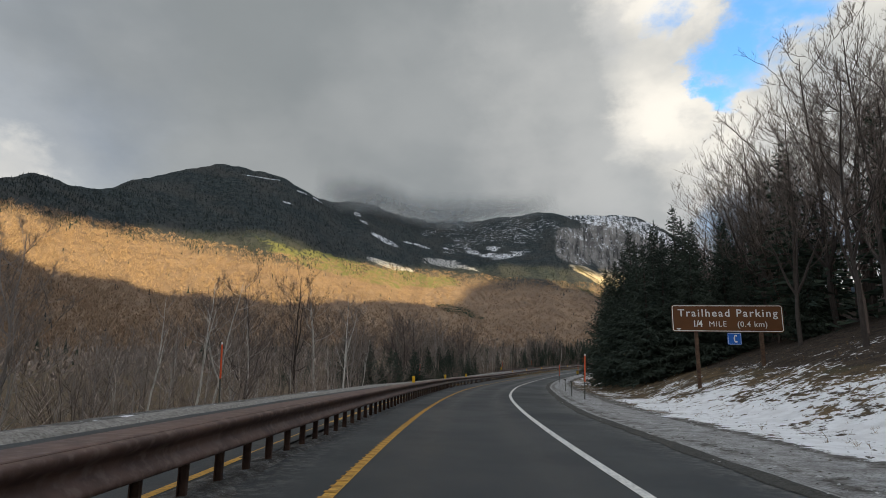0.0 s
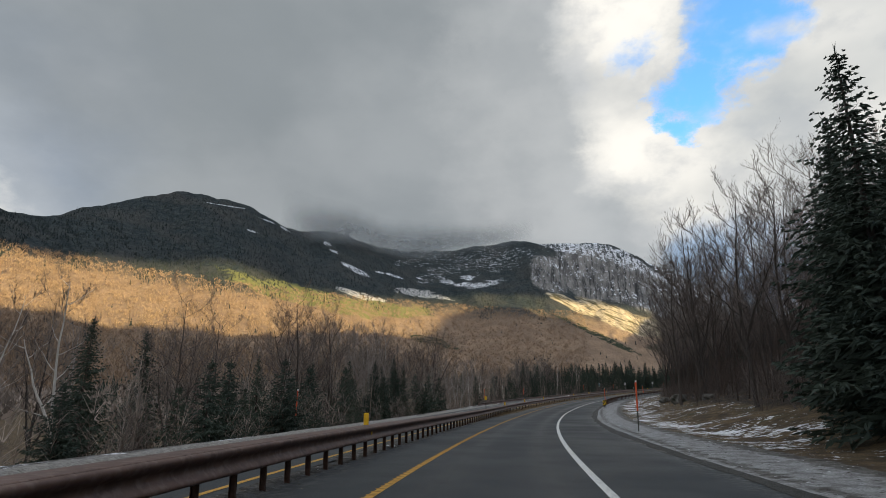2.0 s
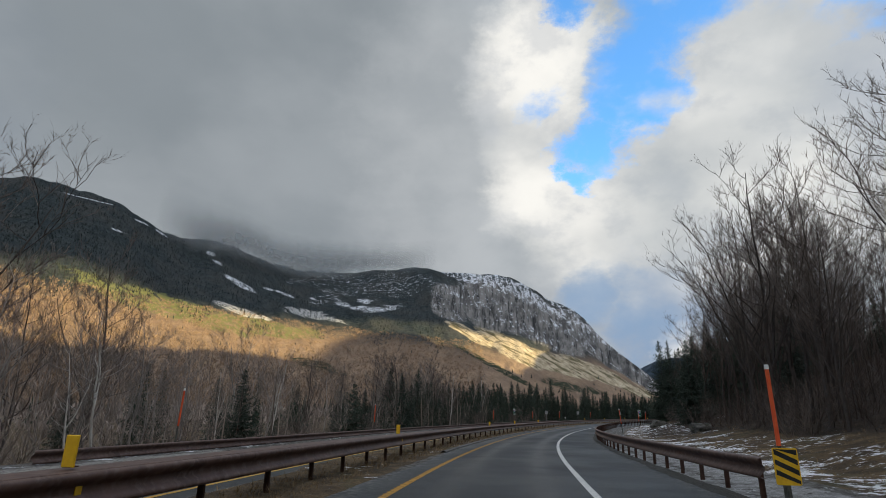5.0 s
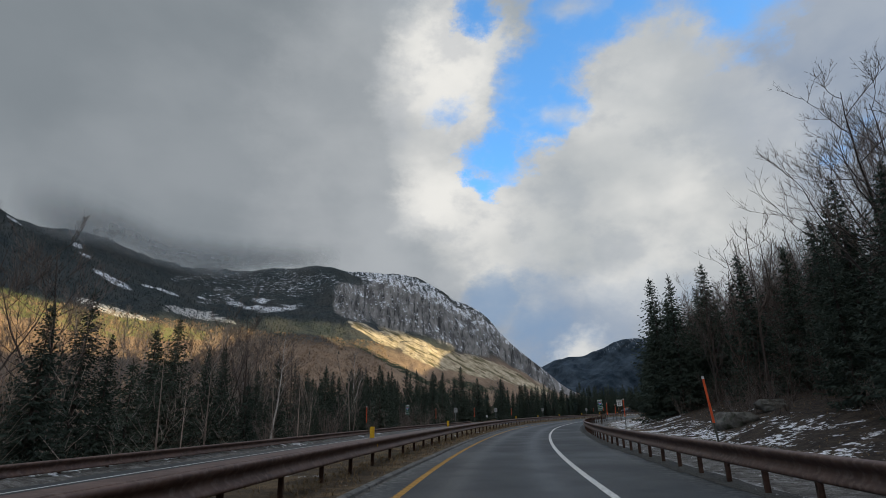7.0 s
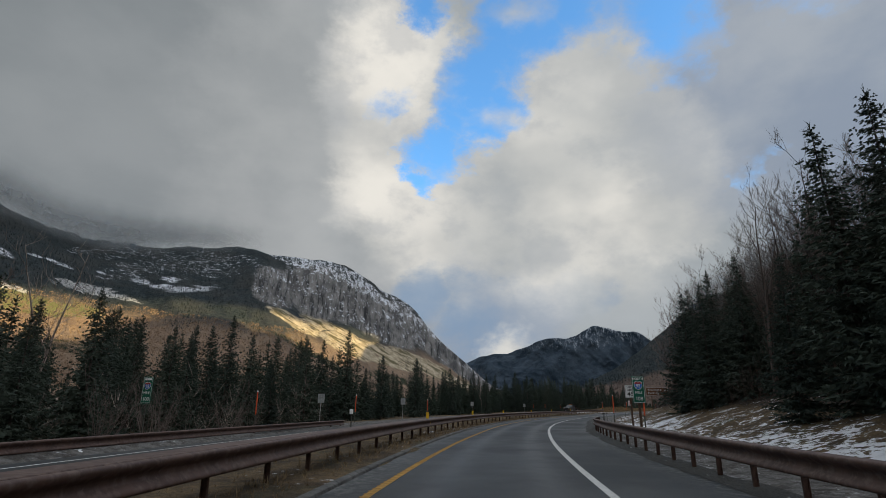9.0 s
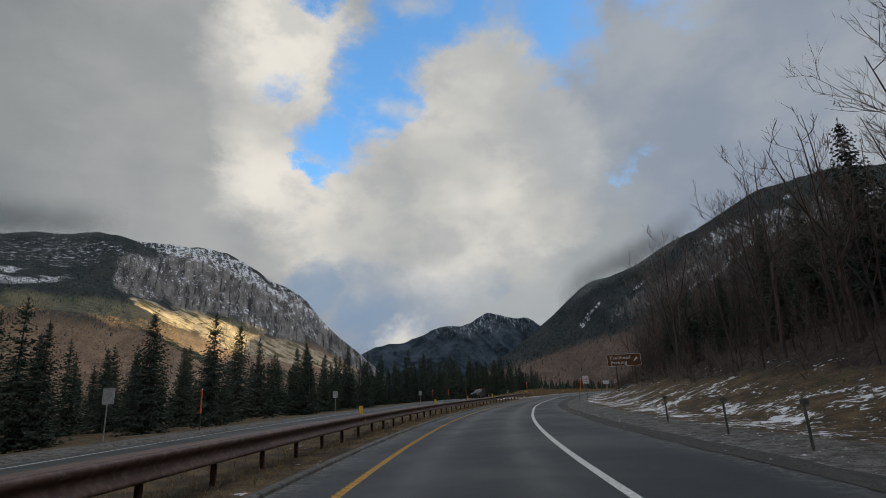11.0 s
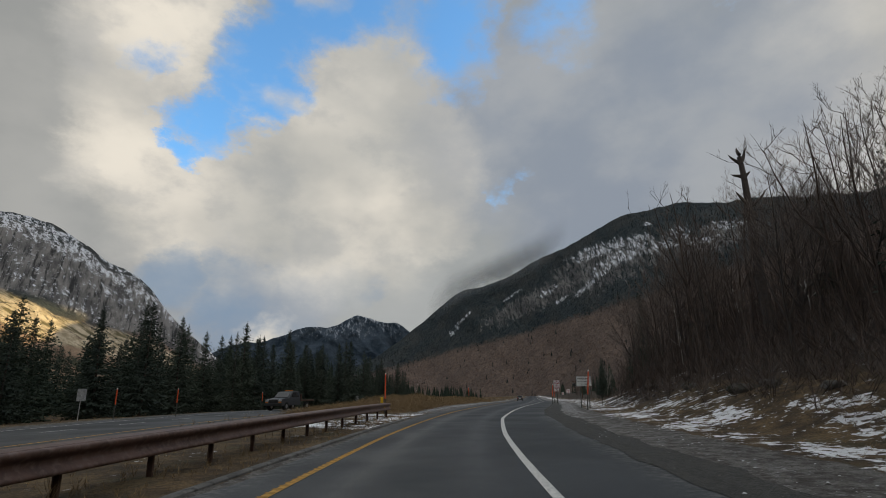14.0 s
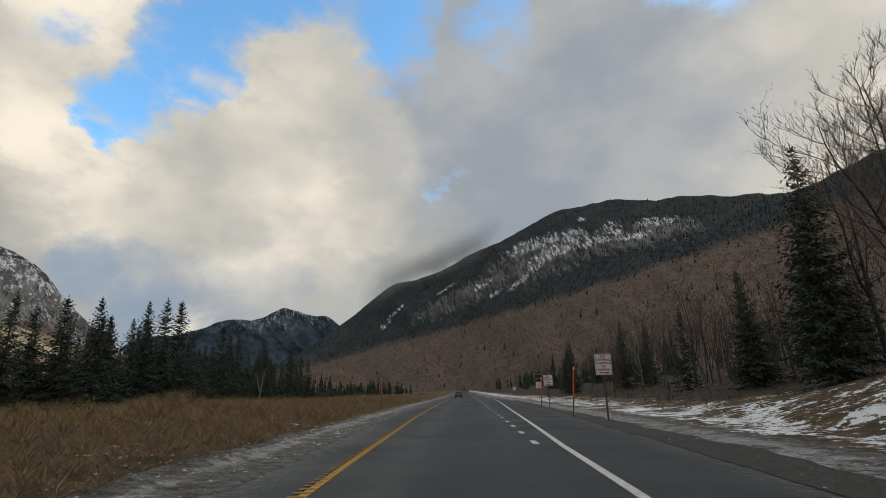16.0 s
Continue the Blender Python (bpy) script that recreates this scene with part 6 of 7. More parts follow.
def trailhead_far():
    base, g = sign_base(27, 11.85, "brown recreation sign with white lettering on two wooden posts", turn=-3)
    panel = plate(base, 5.0, 1.30, 4.12 - g, BROWN, SIGN_WHITE, r=0.14)
    lettering("Trailhead Parking", 0.50, 0.03, 0.24, -0.031, SIGN_WHITE, panel, 1.24, 1.0, 0.007)
    lettering("1/4", 0.42, -1.33, -0.27, -0.031, SIGN_WHITE, panel, 0.85, 1.0, 0.006)
    lettering("MILE", 0.36, -0.42, -0.28, -0.031, SIGN_WHITE, panel, 1.15)
    lettering("(0.4 km)", 0.36, 1.12, -0.28, -0.031, SIGN_WHITE, panel, 1.1, 1.0, 0.003)
    for k, w in ((0, 0.20), (1, 0.12)):
        bar(w, 0.035, -2.2, -0.50 - 0.06 * k, -0.031, SIGN_WHITE, panel)
    phone = part("phone_sign", rounded(0.62, 0.56, 0.05, 0.02, -0.02), SIGN_BLUE, base, "blue telephone sign")
    phone.location = (0.28, 0, 3.16 - g)
    part("border", ring(0.58, 0.52, 0.03, 0.016, -0.024), SIGN_WHITE, phone)
    arc = [(0.10 * math.cos(radians(a)) * 1.0 + 0.06, 0.19 * math.sin(radians(a))) for a in range(100, 261, 20)]
    inner = [(0.045 * math.cos(radians(a)) + 0.06, 0.12 * math.sin(radians(a))) for a in range(260, 99, -20)]
    poly(arc + [(0.12, -0.17), (0.12, -0.10)] + inner + [(0.12, 0.10), (0.12, 0.17)], -0.026, SIGN_WHITE, phone, "handset")
    lo, hi = float(ground_height(27, 10.45)) - g, float(ground_height(27, 13.35)) - g
    post_at(base, -1.40, 4.70 - g, WOODPOST, 0.16, lo - 0.5)
    post_at(base, 1.50, 4.70 - g, WOODPOST, 0.16, hi - 0.5)


def trailhead_exit():
    base, g = sign_base(299, 10.85, "brown recreation sign with white lettering and an arrow", turn=-2)
    panel = plate(base, 3.85, 1.44, 4.30 - g, BROWN, SIGN_WHITE, r=0.14)
    lettering("Trailhead", 0.50, -0.42, 0.27, -0.031, SIGN_WHITE, panel, 1.24, 1.0, 0.007)
    lettering("Parking", 0.50, -0.62, -0.28, -0.031, SIGN_WHITE, panel, 1.24, 1.0, 0.007)
    c, q = (1.33, 0.08), math.sqrt(0.5)
    arrow = [(-0.055, -0.32), (0.055, -0.32), (0.055, 0.06), (0.20, 0.06), (0, 0.30), (-0.20, 0.06), (-0.055, 0.06)]
    poly([(c[0] + q * (x + z), c[1] + q * (z - x)) for x, z in arrow], -0.031, SIGN_WHITE, panel, "arrow")
    for k, w in ((0, 0.22), (1, 0.13)):
        bar(w, 0.035, -1.42, -0.58 - 0.06 * k, -0.031, SIGN_WHITE, panel)
    for x in (-0.98, 1.12):
        low = float(ground_height(299, 10.85 + x)) - g
        post_at(base, x, 4.9 - g, WOODPOST, 0.15, low - 0.5)


def no_stopping(s, o, bottom, w=0.70, h=0.90, turn=0.0, readable=True):
    base, g = sign_base(s, o, "white sign with red lettering on a steel post", turn, group="no stopping signs")
    panel = plate(base, w, h, bottom + h / 2 - g, SIGN_WHITE, SIGN_RED, inset=0.025, r=0.04)
    rows = ("NO", "STOPPING", "STANDING", "OR", "PARKING")
    for k, word in enumerate(rows):
        z = h * (0.36 - 0.155 * k)
        if readable:
            lettering(word, 0.155 if k == 0 else 0.132, 0, z, -0.031, SIGN_RED, panel, 1.05, 0.92, 0.004)
        else:
            bar(0.07 * len(word), 0.07, 0, z, -0.031, SIGN_RED, panel)
    zz = -0.40 * h
    poly([(-0.21, zz), (-0.13, zz + 0.05), (-0.13, zz + 0.017), (0.13, zz + 0.017), (0.13, zz + 0.05), (0.21, zz), (0.13, zz - 0.05), (0.13, zz - 0.017), (-0.13, zz - 0.017), (-0.13, zz - 0.05)], -0.031, SIGN_RED, panel, "arrow")
    post_at(base, 0.0, bottom + h * 0.9 - g, STEELPOST, 0.06, -0.5, 0.03)


def speed_limit():
    base, g = sign_base(233, 8.05, "white speed limit sign with black lettering", turn=2)
    panel = plate(base, 0.76, 0.93, 2.62 - g, SIGN_WHITE, SIGN_BLACK, inset=0.025, r=0.05)
    lettering("SPEED", 0.20, 0, 0.30, -0.031, SIGN_BLACK, panel, 1.05, 0.95, 0.004)
    lettering("LIMIT", 0.20, 0, 0.11, -0.031, SIGN_BLACK, panel, 1.05, 0.95, 0.004)
    lettering("45", 0.46, 0, -0.20, -0.031, SIGN_BLACK, panel, 1.0, 1.0, 0.008)
    post_at(base, 0.0, 3.05 - g, WOODPOST, 0.13, -0.5)


def mile_sign(s, o, bottom, h, w, turn, words):
    base, g = sign_base(s, o, "narrow green mile sign with white lettering", turn, group="mile signs")
    panel = plate(base, w, h, bottom + h / 2 - g, GREEN, SIGN_WHITE, inset=0.02, r=0.035)
    if words:
        lettering("NORTH", 0.155, 0, h * 0.40, -0.031, SIGN_WHITE, panel, 1.0, 0.92, 0.003)
    else:
        bar(w * 0.7, 0.09, 0, h * 0.40, -0.031, SIGN_WHITE, panel)
    lettering("MILE", 0.175, 0, -h * 0.11, -0.031, SIGN_WHITE, panel, 1.0, 0.95)
    lettering("108", 0.24, 0, -h * 0.34, -0.031, SIGN_WHITE, panel, 1.0, 0.95)
    shield = [(-0.15, 0.10), (-0.08, 0.15), (0, 0.13), (0.08, 0.15), (0.15, 0.10), (0.15, -0.03), (0.09, -0.12), (0, -0.17), (-0.09, -0.12), (-0.15, -0.03)]
    k, cz = w / 0.50, h * 0.16
    poly([(x * k * 1.12, cz + z * k * 1.12) for x, z in shield], -0.030, SIGN_WHITE, panel, "shield")
    poly([(x * k, cz + z * k) for x, z in shield if z < 0.101], -0.032, SIGN_BLUE, panel, "shield_field")
    poly([(x * k, cz + z * k) for x, z in ((-0.15, 0.06), (-0.15, 0.10), (-0.08, 0.145), (0, 0.125), (0.08, 0.145), (0.15, 0.10), (0.15, 0.06))], -0.034, SIGN_RED, panel, "shield_top")
    lettering("93", 0.20 * k, 0, cz - 0.03, -0.036, SIGN_WHITE, panel, 1.0, 0.95, 0.003)
    post_at(base, 0.0, bottom + h * 0.85 - g, WOODPOST if words else STEELPOST, 0.11 if words else 0.06, -0.5)


def parking_lots():
    base, g = sign_base(334.4, 6.6, "white parking sign with black lettering on two posts", turn=3)
    panel = plate(base, 1.05, 0.68, 1.90 - g, SIGN_WHITE, SIGN_BLACK, inset=0.02, r=0.04)
    lettering("PARKING", 0.19, 0, 0.18, -0.031, SIGN_BLACK, panel, 1.1, 1.0, 0.004)
    lettering("IN DESIGNATED", 0.125, 0, -0.03, -0.031, SIGN_BLACK, panel, 1.0, 0.95, 0.002)
    lettering("LOTS ONLY", 0.125, 0, -0.21, -0.031, SIGN_BLACK, panel, 1.05, 1.0, 0.002)
    for x in (-0.28, 0.30):
        post_at(base, x, 2.2 - g, STEELPOST, 0.06, -0.5, 0.03)


def sign_back(s, o, bottom, w, h):
    """A sign for the other carriageway, seen from behind."""
    base, g = sign_base(s, o, "bare metal back of a road sign on its post", 4, group="signs of the other carriageway")
    plate(base, w, h, bottom + h / 2 - g, ALU, r=0.03)
    post_at(base, 0.0, bottom + h * 0.9 - g, ALU, 0.05, -0.5, -0.05)


trailhead_far()
trailhead_exit()
no_stopping(297, 6.25, 1.80)
no_stopping(359.7, 5.85, 1.88, 0.70, 0.88, 3)
no_stopping(380.3, 6.7, 1.72, 0.72, 0.82, 3)
no_stopping(414, 10.6, 1.7, 0.72, 0.82, 3, False)
no_stopping(470, 12.5, 1.6, 0.72, 0.82, 3, False)
speed_limit()
mile_sign(216.2, 6.25, 1.60, 1.24, 0.56, 2, True)
mile_sign(213, -17.2, 1.45, 1.26, 0.50, 0, False)
parking_lots()
for s, o, b in ((234, -18.0, 1.7), (256, -19.0, 1.7), (291, -22.5, 1.6), (327, -26.5, 1.2), (392, -29, 0.9)):
    sign_back(s, o, b, 0.62, 0.78)


def dark_board():
    base, g = sign_base(438, 15, "dark hanging board on a wooden pole with a crossarm", 0)
    post_at(base, 0.6, 5.4 - g, WOODPOST, 0.2, -0.5)
    arm = bmesh.new()
    box(arm, (3.4, 0.12, 0.14), (-0.1, 0.02, 4.7 - g))
    part("crossarm", arm, WOODPOST, base)
    plate(base, 1.5, 0.8, 3.9 - g, SIGN_BLACK, SIGN_WHITE, r=0.04).location.x = -0.9


dark_board()

# ---- snow poles, reflectors, markers ----


def snow_pole(s, o, lean=0.0, height=2.35, side=0.0):
    base, g = sign_base(s, o, "orange snow pole on a dark steel stake", name="snow_pole", category="snow pole", group="snow poles")
    base.matrix_basis = base.matrix_basis @ Matrix.Rotation(radians(lean), 4, "Y") @ Matrix.Rotation(radians(side), 4, "X")
    for nm, z0, z1, r, mat in (("stake", -0.5, 1.05, 0.035, STEELPOST), ("pole", 0.95, height, 0.04, ORANGE), ("cap", height, height + 0.09, 0.042, SIGN_WHITE)):
        bm = bmesh.new()
        bmesh.ops.create_cone(bm, cap_ends=True, segments=10, radius1=r, radius2=r * 0.92, depth=z1 - z0, matrix=Matrix.Translation((0, 0, (z0 + z1) / 2)))
        part(nm, bm, mat, base)


for s, o, l in ((30.6, 5.55, 2), (70.8, 5.3, 1.5), (116, 5.1, 0), (166, 7.0, -5), (196.5, 8.0, 0), (219, 6.9, 1), (238, 7.0, 0), (296.4, 5.35, 9), (329.5, 6.15, 6), (326.4, -5.95, 0.5), (364.5, 5.35, 5), (382, 6.3, 3), (385.8, -7.5, -1), (331, -22.5, 0), (21.7, -10.6, -2), (71, -13.2, 2), (125.5, -13.6, 2), (150, -13.9, 1), (196, -15.2, 0), (235, -15.2, 2), (222, -16.6, 0), (352, -27, 0), (327, -24, 0), (262, -18, 0)):
    snow_pole(s, o, l, 1.9 if o < -20 else 2.35)


def reflector(s):
    base = new("rail_reflector")
    base.matrix_basis = Matrix.Translation(road(s, float(RAIL_L(s)) - 0.15, 0.80)) @ Matrix.Rotation(radians(heading(s)), 4, "Z")
    tagged(base, "yellow reflector tab on top of the guard rail", "reflector", "rail reflectors")
    bm = bmesh.new()
    box(bm, (0.14, 0.03, 0.31), (0, 0, 0.155), bevel=0.008)
    part("tab", bm, YELLOW, base)
    bm = bmesh.new()
    box(bm, (0.10, 0.10, 0.012), (0, 0.04, 0.006))
    part("foot", bm, RUST_DARK, base)
    bm = bmesh.new()
    box(bm, (0.012, 0.09, 0.11), (0.165, 0, -0.195), bevel=0.004)
    part("lower_reflector", bm, YELLOW, base)


for s in (27.0, 42.3, 56.3, 96.6, 110, 124.6, 150, 162.8, 178.5, 217.2, 234.6, 251.5, 270, 284.4, 299, 323.5):
    reflector(s)


def delineator(s, o, top, mat, label, low=0.30):
    base, g = sign_base(s, o, label, name="delineator", category="delineator", group="delineators")
    post_at(base, 0, top - g, STEELPOST, 0.05, -0.4, 0.03, "stake")
    bm = rounded(0.17, low, 0.02, 0.012, -0.012)
    ob = part("plate", bm, mat, base)
    ob.location = (0, 0, top - g - low / 2)


delineator(86.4, -4.5, 1.75, YELLOW, "yellow plate on a dark stake beside the rail")
delineator(214, -7.2, 1.25, SIGN_WHITE, "white plate on a thin stake behind the rail", 0.22)
for s, o in ((35, 5.3), (45, 5.6), (340, 8.5), (242, 6.2), (246, 6.3), (252, 6.5)):
    delineator(s, o, 0.95, STEELPOST, "thin dark stake beside the road", 0.10)


def end_marker():
    base, g = sign_base(115.6, 5.0, "yellow and black striped marker at the rail's end", name="end_marker", category="road sign")
    ob = part("plate", rounded(0.42, 0.62, 0.03, 0.02, -0.02), YELLOW, base)
    ob.location = (0, 0, 0.62)
    for k in range(4):
        z = -0.30 + 0.17 * k
        pts = [(-0.19, max(min(z + 0.16, 0.29), -0.29)), (0.19, max(min(z - 0.02, 0.29), -0.29)), (0.19, max(min(z + 0.07, 0.29), -0.29)), (-0.19, max(min(z + 0.25, 0.29), -0.29))]
        poly(pts, -0.023, SIGN_BLACK, ob, "stripe")
    post_at(base, 0, 0.9, STEELPOST, 0.06, -0.4, 0.03, "stake")


end_marker()

# ---- boulders ----


def boulder(seed, s, o, size, label="lichened granite boulder among grass and snow", sink=0.25):
    rng = random.Random(seed)
    bm = bmesh.new()
    bmesh.ops.create_icosphere(bm, subdivisions=4, radius=0.5)
    off = Vector((rng.uniform(0, 50), rng.uniform(0, 50), rng.uniform(0, 50)))
    for v in bm.verts:
        p = v.co.normalized()
        q = 0.5 * (1 + 0.42 * noise.noise(p * 1.3 + off) + 0.16 * noise.noise(p * 4 + off) + 0.06 * noise.noise(p * 11 + off))
        v.co = p * q
        v.co.z = max(min(v.co.z, 0.36), -0.4)
    bmesh.ops.scale(bm, vec=size, verts=bm.verts[:])
    for f in bm.faces:
        f.smooth = True
    ob = part("boulder", bm, ROCK, None)
    ob.matrix_basis = Matrix.Translation(land(s, o, size[2] * (0.5 - sink))) @ Matrix.Rotation(rng.uniform(0, 6.28), 4, "Z")
    return tagged(ob, label, "boulder", "boulders")


boulder(1, 176.5, 11.0, (2.1, 1.6, 1.5), sink=0.42)
boulder(2, 178.5, 13.5, (1.8, 1.4, 0.9))
boulder(3, 103, 12.6, (1.7, 1.3, 1.4))
boulder(4, 112, 12.0, (1.5, 1.2, 0.9))
boulder(5, 152, 12.5, (1.6, 1.4, 1.0))
boulder(6, 95, 14, (1.3, 1.0, 0.8))
_rng = random.Random(9)
for k in range(26):
    z = _rng.uniform(0.4, 0.9)
    s = _rng.uniform(304, 336)
    boulder(20 + k, s, float(PAVE_R(s)) + _rng.uniform(6.5, 15), (z * 1.3, z, z * 0.75), "dark boulder half covered by snow and brush")

# ---- dead trunk ----


def snag():
    rng = random.Random(77)
    t = Tubes()
    g = float(ground_height(326, 16.0))
    h = 15.2 - g
    main = [Vector((0.012 * h * k * 0.0 + 0.05 * math.sin(k), 0.05 * math.cos(k * 1.7), h * k / 10 - 0.4)) for k in range(11)]
    t.tube(main, [0.36 - 0.022 * k for k in range(11)], 9)
    for f, a, l, up in ((0.70, 0.2, 1.7, 0.5), (0.72, 3.3, 1.0, 0.6), (0.86, 3.0, 0.7, 0.15), (0.86, 0.1, 0.6, 0.35), (0.93, 2.9, 0.9, 1.2), (0.94, 0.3, 1.1, 0.8), (0.98, 1.5, 0.6, 2.0)):
        b = limb(rng, Vector((0, 0, h * f)), Vector((math.cos(a), math.sin(a), up)), l, 5, 0.22, 0.06)
        t.tube(b, [0.13, 0.11, 0.09, 0.075, 0.05, 0.01], 6)
    ob = new("dead_tree", t.mesh("dead_tree", BARK_DARK))
    ob.matrix_basis = Matrix.Translation(land(326, 16.0)) @ Matrix.Rotation(radians(heading(326)), 4, "Z") @ Matrix.Rotation(radians(0.5), 4, "Y")
    tagged(ob, "dead broken tree trunk with stubs of limbs", "tree")


snag()

# ---- vehicles ----
PAINT = material("dark_grey_car_paint", two((0.035, 0.040, 0.046), (0.05, 0.055, 0.06), 1.0), 0.3, specular=0.5)
GLASS = material("dark_car_glass", lambda n, p: (0.02, 0.025, 0.03), 0.08, specular=0.6)
TYRE = material("tyre_rubber", two((0.015, 0.015, 0.015), (0.03, 0.03, 0.03), 6.0), 0.85)
LAMP_AMBER = material("amber_lamp", two((0.55, 0.16, 0.02), (0.6, 0.2, 0.03), 8.0), 0.3)
LAMP_RED = material("red_lamp", two((0.32, 0.012, 0.01), (0.4, 0.02, 0.015), 8.0), 0.3)
CHROME = material("bare_metal", two((0.45, 0.45, 0.46), (0.55, 0.55, 0.55), 5.0), 0.35, metal=0.8)


def shell(side, width, taper=0.0):
    """A body from a side outline (along y, up z), drawn across the width."""
    bm = bmesh.new()
    l = [bm.verts.new((-width / 2 + taper * max(z - 1.0, 0), y, z)) for y, z in side]
    r = [bm.verts.new((width / 2 - taper * max(z - 1.0, 0), y, z)) for y, z in side]
    bm.faces.new(l)
    bm.faces.new(r[::-1])
    for i in range(len(side)):
        j = (i + 1) % len(side)
        bm.faces.new((l[j], l[i], r[i], r[j]))
    bmesh.ops.recalc_face_normals(bm, faces=bm.faces[:])
    bmesh.ops.bevel(bm, geom=bm.edges[:], offset=0.04, segments=2, affect="EDGES")
    return bm


def wheels(base, ys, x, r):
    for y in ys:
        for sgn in (-1, 1):
            bm = bmesh.new()
            bmesh.ops.create_cone(bm, cap_ends=True, segments=18, radius1=r, radius2=r, depth=0.26, matrix=Matrix.Translation((sgn * x, y, r)) @ Matrix.Rotation(radians(90), 4, "Y"))
            tyre = part("wheel", bm, TYRE, base)
            bm = bmesh.new()
            bmesh.ops.create_cone(bm, cap_ends=True, segments=14, radius1=r * 0.6, radius2=r * 0.5, depth=0.28, matrix=Matrix.Translation((sgn * x, y, r)) @ Matrix.Rotation(radians(90), 4, "Y"))
            part("rim", bm, CHROME, tyre)


def pickup(s, o):
    """Front towards -y."""
    base = tagged(new("pickup_truck"), "dark grey flatbed pickup truck on the other carriageway", "truck")
    base.matrix_basis = Matrix.Translation(land(s, o)) @ Matrix.Rotation(radians(heading(s) - 6), 4, "Z")
    part("body", shell([(-2.7, 0.45), (-2.75, 0.95), (-2.6, 1.12), (-1.35, 1.22), (-0.6, 1.86), (0.75, 1.90), (0.9, 1.2), (0.95, 0.5)], 1.95, 0.14), PAINT, base)
    bm = bmesh.new()
    box(bm, (2.1, 2.7, 0.16), (0, 2.3, 0.95), bevel=0.02)
    part("flatbed", bm, RUST_DARK, base)
    bm = bmesh.new()
    box(bm, (2.05, 0.08, 0.55), (0, 1.02, 1.3), bevel=0.02)
    part("headboard", bm, RUST_DARK, base)
    poly_pts = [(-0.80, -1.30, 1.27), (0.80, -1.30, 1.27), (0.66, -0.66, 1.80), (-0.66, -0.66, 1.80)]
    bm = bmesh.new()
    bm.faces.new([bm.verts.new((x, y - 0.035, z + 0.03)) for x, y, z in poly_pts])
    part("windscreen", bm, GLASS, base)
    for sgn in (-1, 1):
        bm = bmesh.new()
        bm.faces.new([bm.verts.new((sgn * (0.985 - 0.14 * max(z - 1.0, 0)), y, z)) for y, z in ((-0.95, 1.28), (0.55, 1.28), (0.5, 1.76), (-0.55, 1.76))])
        part("side_window", bm, GLASS, base)
        bm = bmesh.new()
        box(bm, (0.34, 0.08, 0.2), (sgn * 0.74, -2.72, 0.98), bevel=0.02)
        part("headlight", bm, CHROME, base)
        bm = bmesh.new()
        box(bm, (0.3, 0.08, 0.09), (sgn * 0.76, -2.74, 0.80), bevel=0.01)
        part("indicator", bm, LAMP_AMBER, base)
    bm = bmesh.new()
    box(bm, (1.0, 0.06, 0.30), (0, -2.74, 0.88), bevel=0.01)
    part("grille", bm, SIGN_BLACK, base)
    bm = bmesh.new()
    box(bm, (1.95, 0.16, 0.22), (0, -2.80, 0.55), bevel=0.03)
    part("bumper", bm, SIGN_BLACK, base)
    bm = bmesh.new()
    box(bm, (0.9, 0.2, 0.09), (0, 0.1, 1.96), bevel=0.02)
    part("light_bar", bm, LAMP_AMBER, base)
    wheels(base, (-1.85, 2.3), 0.86, 0.40)


def dark_suv(s, o):
    """Tail towards -y."""
    base = tagged(new("car"), "dark car seen from behind on the road", "car")
    base.matrix_basis = Matrix.Translation(land(s, o)) @ Matrix.Rotation(radians(heading(s)), 4, "Z")
    part("body", shell([(-2.3, 0.4), (-2.35, 0.95), (-2.1, 1.15), (-1.85, 1.68), (0.3, 1.72), (1.05, 1.15), (2.2, 0.98), (2.3, 0.45)], 1.85, 0.2), PAINT, base)
    bm = bmesh.new()
    bm.faces.new([bm.verts.new(p) for p in ((-0.68, -2.11, 1.20), (0.68, -2.11, 1.20), (0.6, -1.93, 1.60), (-0.6, -1.93, 1.60))])
    part("rear_window", bm, GLASS, base)
    for sgn in (-1, 1):
        bm = bmesh.new()
        box(bm, (0.22, 0.08, 0.28), (sgn * 0.74, -2.32, 0.98), bevel=0.02)
        part("tail_light", bm, LAMP_RED, base)
    bm = bmesh.new()
    box(bm, (0.5, 0.03, 0.14), (0, -2.37, 0.8), bevel=0.01)
    part("plate_bar", bm, SIGN_WHITE, base)
    wheels(base, (-1.4, 1.4), 0.82, 0.34)


pickup(349, -22.5)
dark_suv(485, -1.2)

# ---- dry grass ----
STRAW = material("dry_grass", lambda n, p: n.mix(n.add("ShaderNodeNewGeometry").outputs["Random Per Island"], (0.10, 0.068, 0.036), (0.36, 0.255, 0.142)), 0.95, specular=0.1)
thicket("median_grass", np.concatenate([strip_places(5200, 91, 88, 328, lambda s: OPP_IN(s) + 0.3, lambda s: PAVE_L(s) - 0.3, 0.12, 0.42), strip_places(5200, 912, 92, 326, lambda s: RAIL_L(s) - 0.6, lambda s: PAVE_L(s) - 0.34, 0.12, 0.48), strip_places(900, 911, 230, 345, lambda s: OPP_IN(s) + 0.3, lambda s: PAVE_L(s) - 1.2, 0.3, 0.8)]), STRAW, "dry brown grass between the carriageways", 13, 11, 0.0, 0.5, 0.28, 0.005, False)
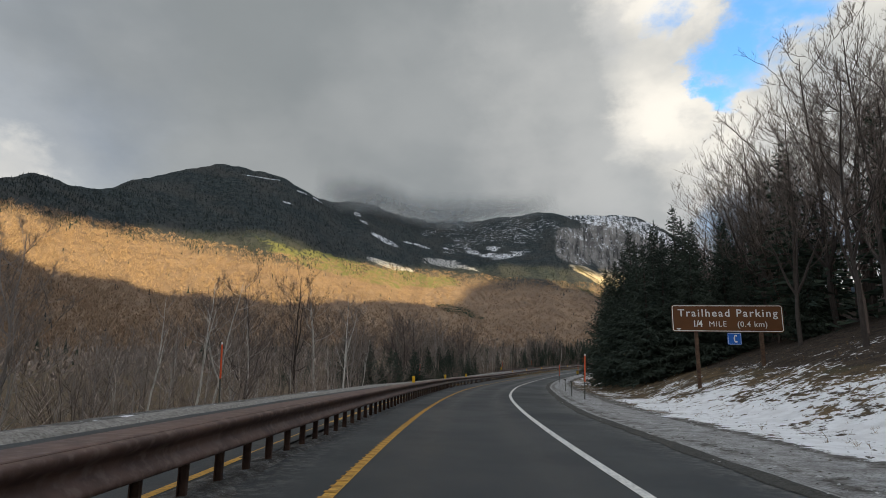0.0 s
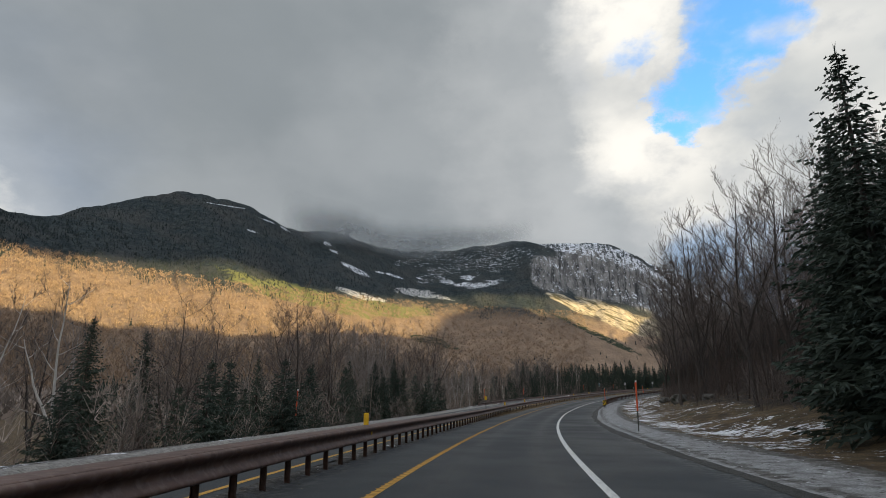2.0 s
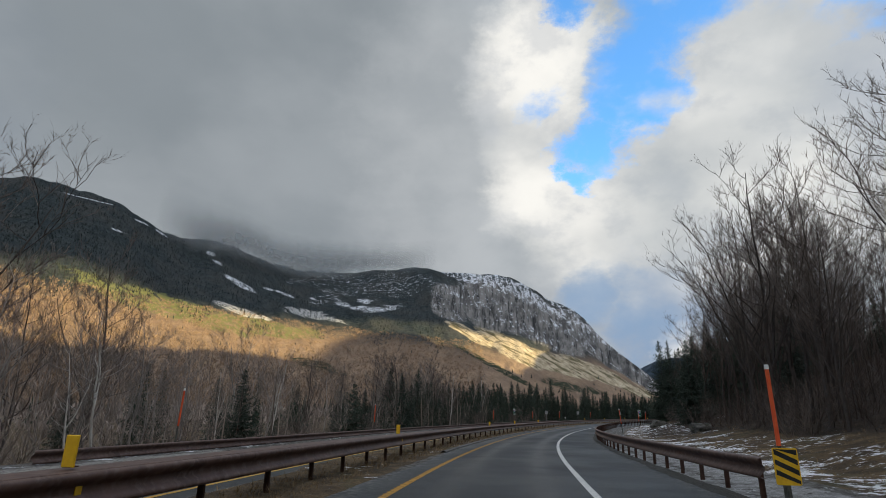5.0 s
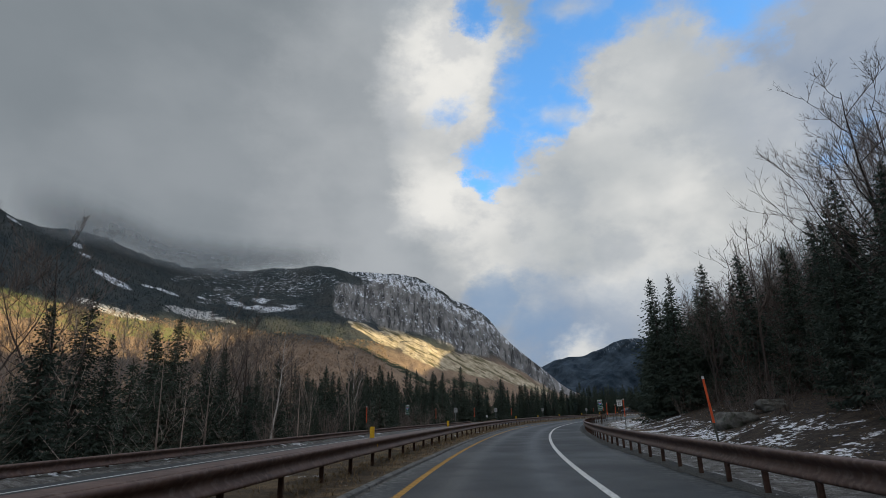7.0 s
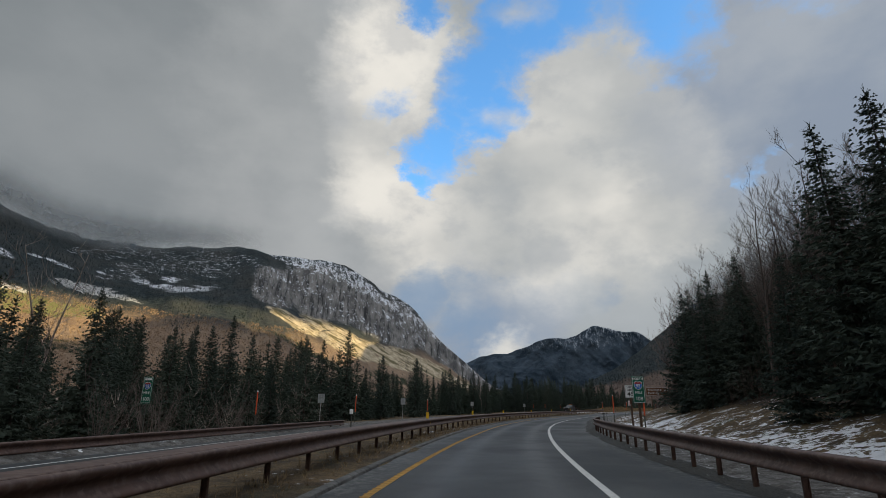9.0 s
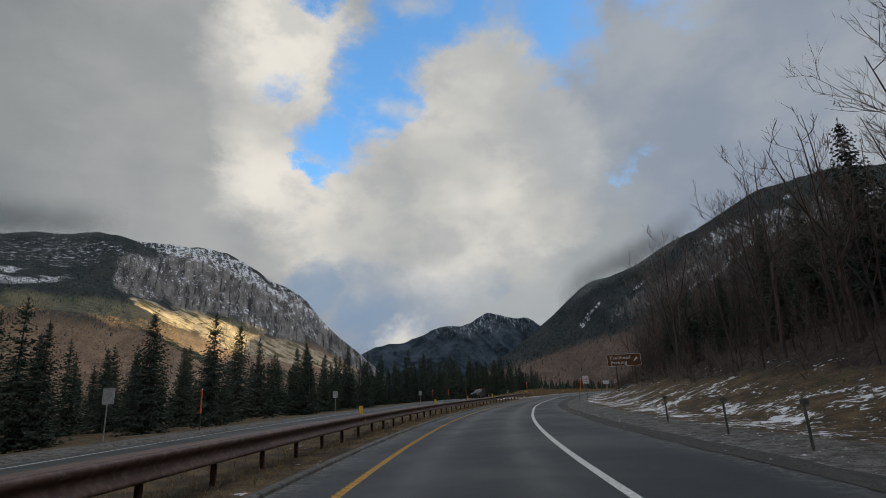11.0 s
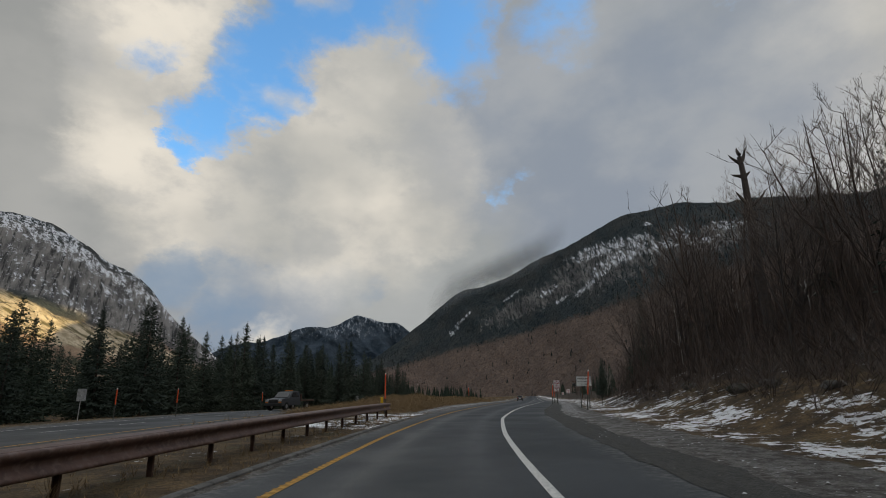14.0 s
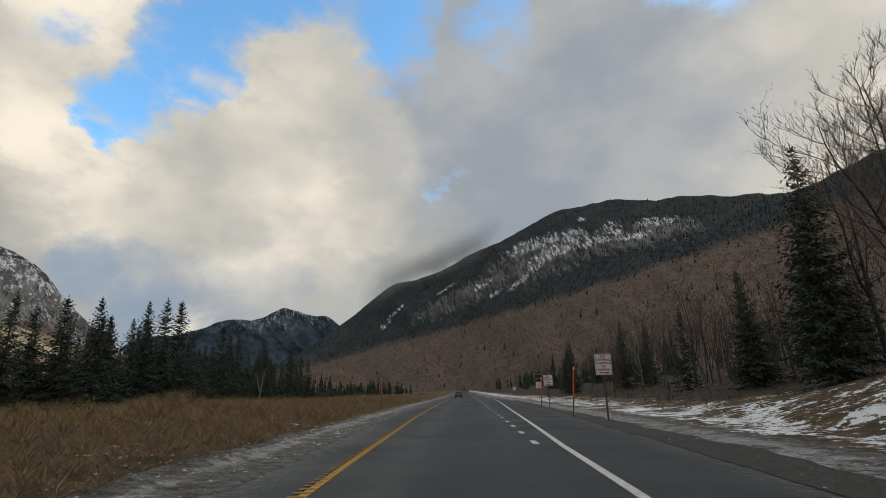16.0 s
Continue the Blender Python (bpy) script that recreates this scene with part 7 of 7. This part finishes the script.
thicket("field_grass", np.concatenate([strip_places(6000, 92, 331, 372, lambda s: OPP_IN(s) - 0.6, lambda s: PAVE_L(s) - 1.55, 0.45, 1.0), strip_places(4200, 921, 372, 430, lambda s: OPP_IN(s) - 0.6, lambda s: PAVE_L(s) - 1.55, 0.5, 1.1), strip_places(1500, 93, 430, 640, lambda s: OPP_IN(s) - 1.0, lambda s: PAVE_L(s) - 2.2, 0.5, 1.0)]), STRAW, "tall dry brown grass in a field beside the road", 40, 12, 0.0, 0.55, 0.62, 0.0042, False)
thicket("bank_grass", np.concatenate([strip_places(9000, 94, 2, 345, bank(12), bank(3.2), 0.10, 0.40), strip_places(500, 95, 340, 460, bank(16), bank(2.5), 0.15, 0.5), strip_places(900, 96, 118, 420, beyond(16), beyond(1.2), 0.3, 0.8)]), STRAW, "tufts of dry grass on the banks", 12, 13, 0.0, 0.5, 0.4, 0.006, False)


# ---- ploughed grit: crumbs of dirty snow and gravel ----


def crumbs(name, count, seed, s0, s1, lo, hi, r0, r1, mat, label):
    """Small broken lumps strewn on the ground, in one mesh."""
    rng = np.random.default_rng(seed)
    s = rng.uniform(s0, s1, count)
    o = lo(s) + (hi(s) - lo(s)) * rng.beta(1.2, 1.5, count)
    c = land(s, o, 0.0)
    r = r0 + (r1 - r0) * rng.random(count) ** 3
    corners = np.array([(1, 0, 0), (0, 1, 0), (-1, 0, 0), (0, -1, 0), (0.2, 0.1, 0.4)], float)
    pts = corners[None] * r[:, None, None] * rng.uniform(0.5, 1.3, (count, 5, 3))
    a = rng.uniform(0, 6.28, count)
    x = pts[..., 0] * np.cos(a)[:, None] - pts[..., 1] * np.sin(a)[:, None]
    y = pts[..., 0] * np.sin(a)[:, None] + pts[..., 1] * np.cos(a)[:, None]
    pts = np.stack([x, y, pts[..., 2]], -1) + c[:, None, :]
    tris = np.stack([pts[:, [i, (i + 1) % 4, 4]] for i in range(4)], 1)
    return tagged(new(name, loose_mesh(name, tris.reshape(-1, 3, 3), mat)), label, "gravel", kind="stuff")


DIRTY = material("dirty_ice", lambda n, p: n.mix(n.add("ShaderNodeNewGeometry").outputs["Random Per Island"], (0.20, 0.195, 0.185), (0.56, 0.56, 0.565)), 0.85)
GRAVEL = material("gravel", lambda n, p: n.mix(n.add("ShaderNodeNewGeometry").outputs["Random Per Island"], (0.045, 0.040, 0.034), (0.17, 0.155, 0.135)), 0.9)
for name, seed, mat, label, n in (("ice_crumbs", 201, DIRTY, "crumbs of dirty ploughed snow along the pavement edge", 9000), ("roadside_gravel", 203, GRAVEL, "loose dark gravel along the pavement edge", 12000)):
    crumbs(name, n, seed, 5, 390, lambda s: PAVE_R(s) - 0.1, lambda s: PAVE_R(s) + 5.0, 0.012, 0.055, mat, label)
crumbs("verge_crumbs", 3500, 205, 326, 400, lambda s: PAVE_L(s) - 2.2, lambda s: PAVE_L(s) + 0.1, 0.015, 0.06, DIRTY, "crumbs of dirty snow beside the grass field")
crumbs("shoulder_crumbs", 2500, 206, 4, 120, lambda s: RAIL_L(s) - 0.2, lambda s: PAVE_L(s) + 0.5, 0.01, 0.035, GRAVEL, "loose grit under the guard rail")
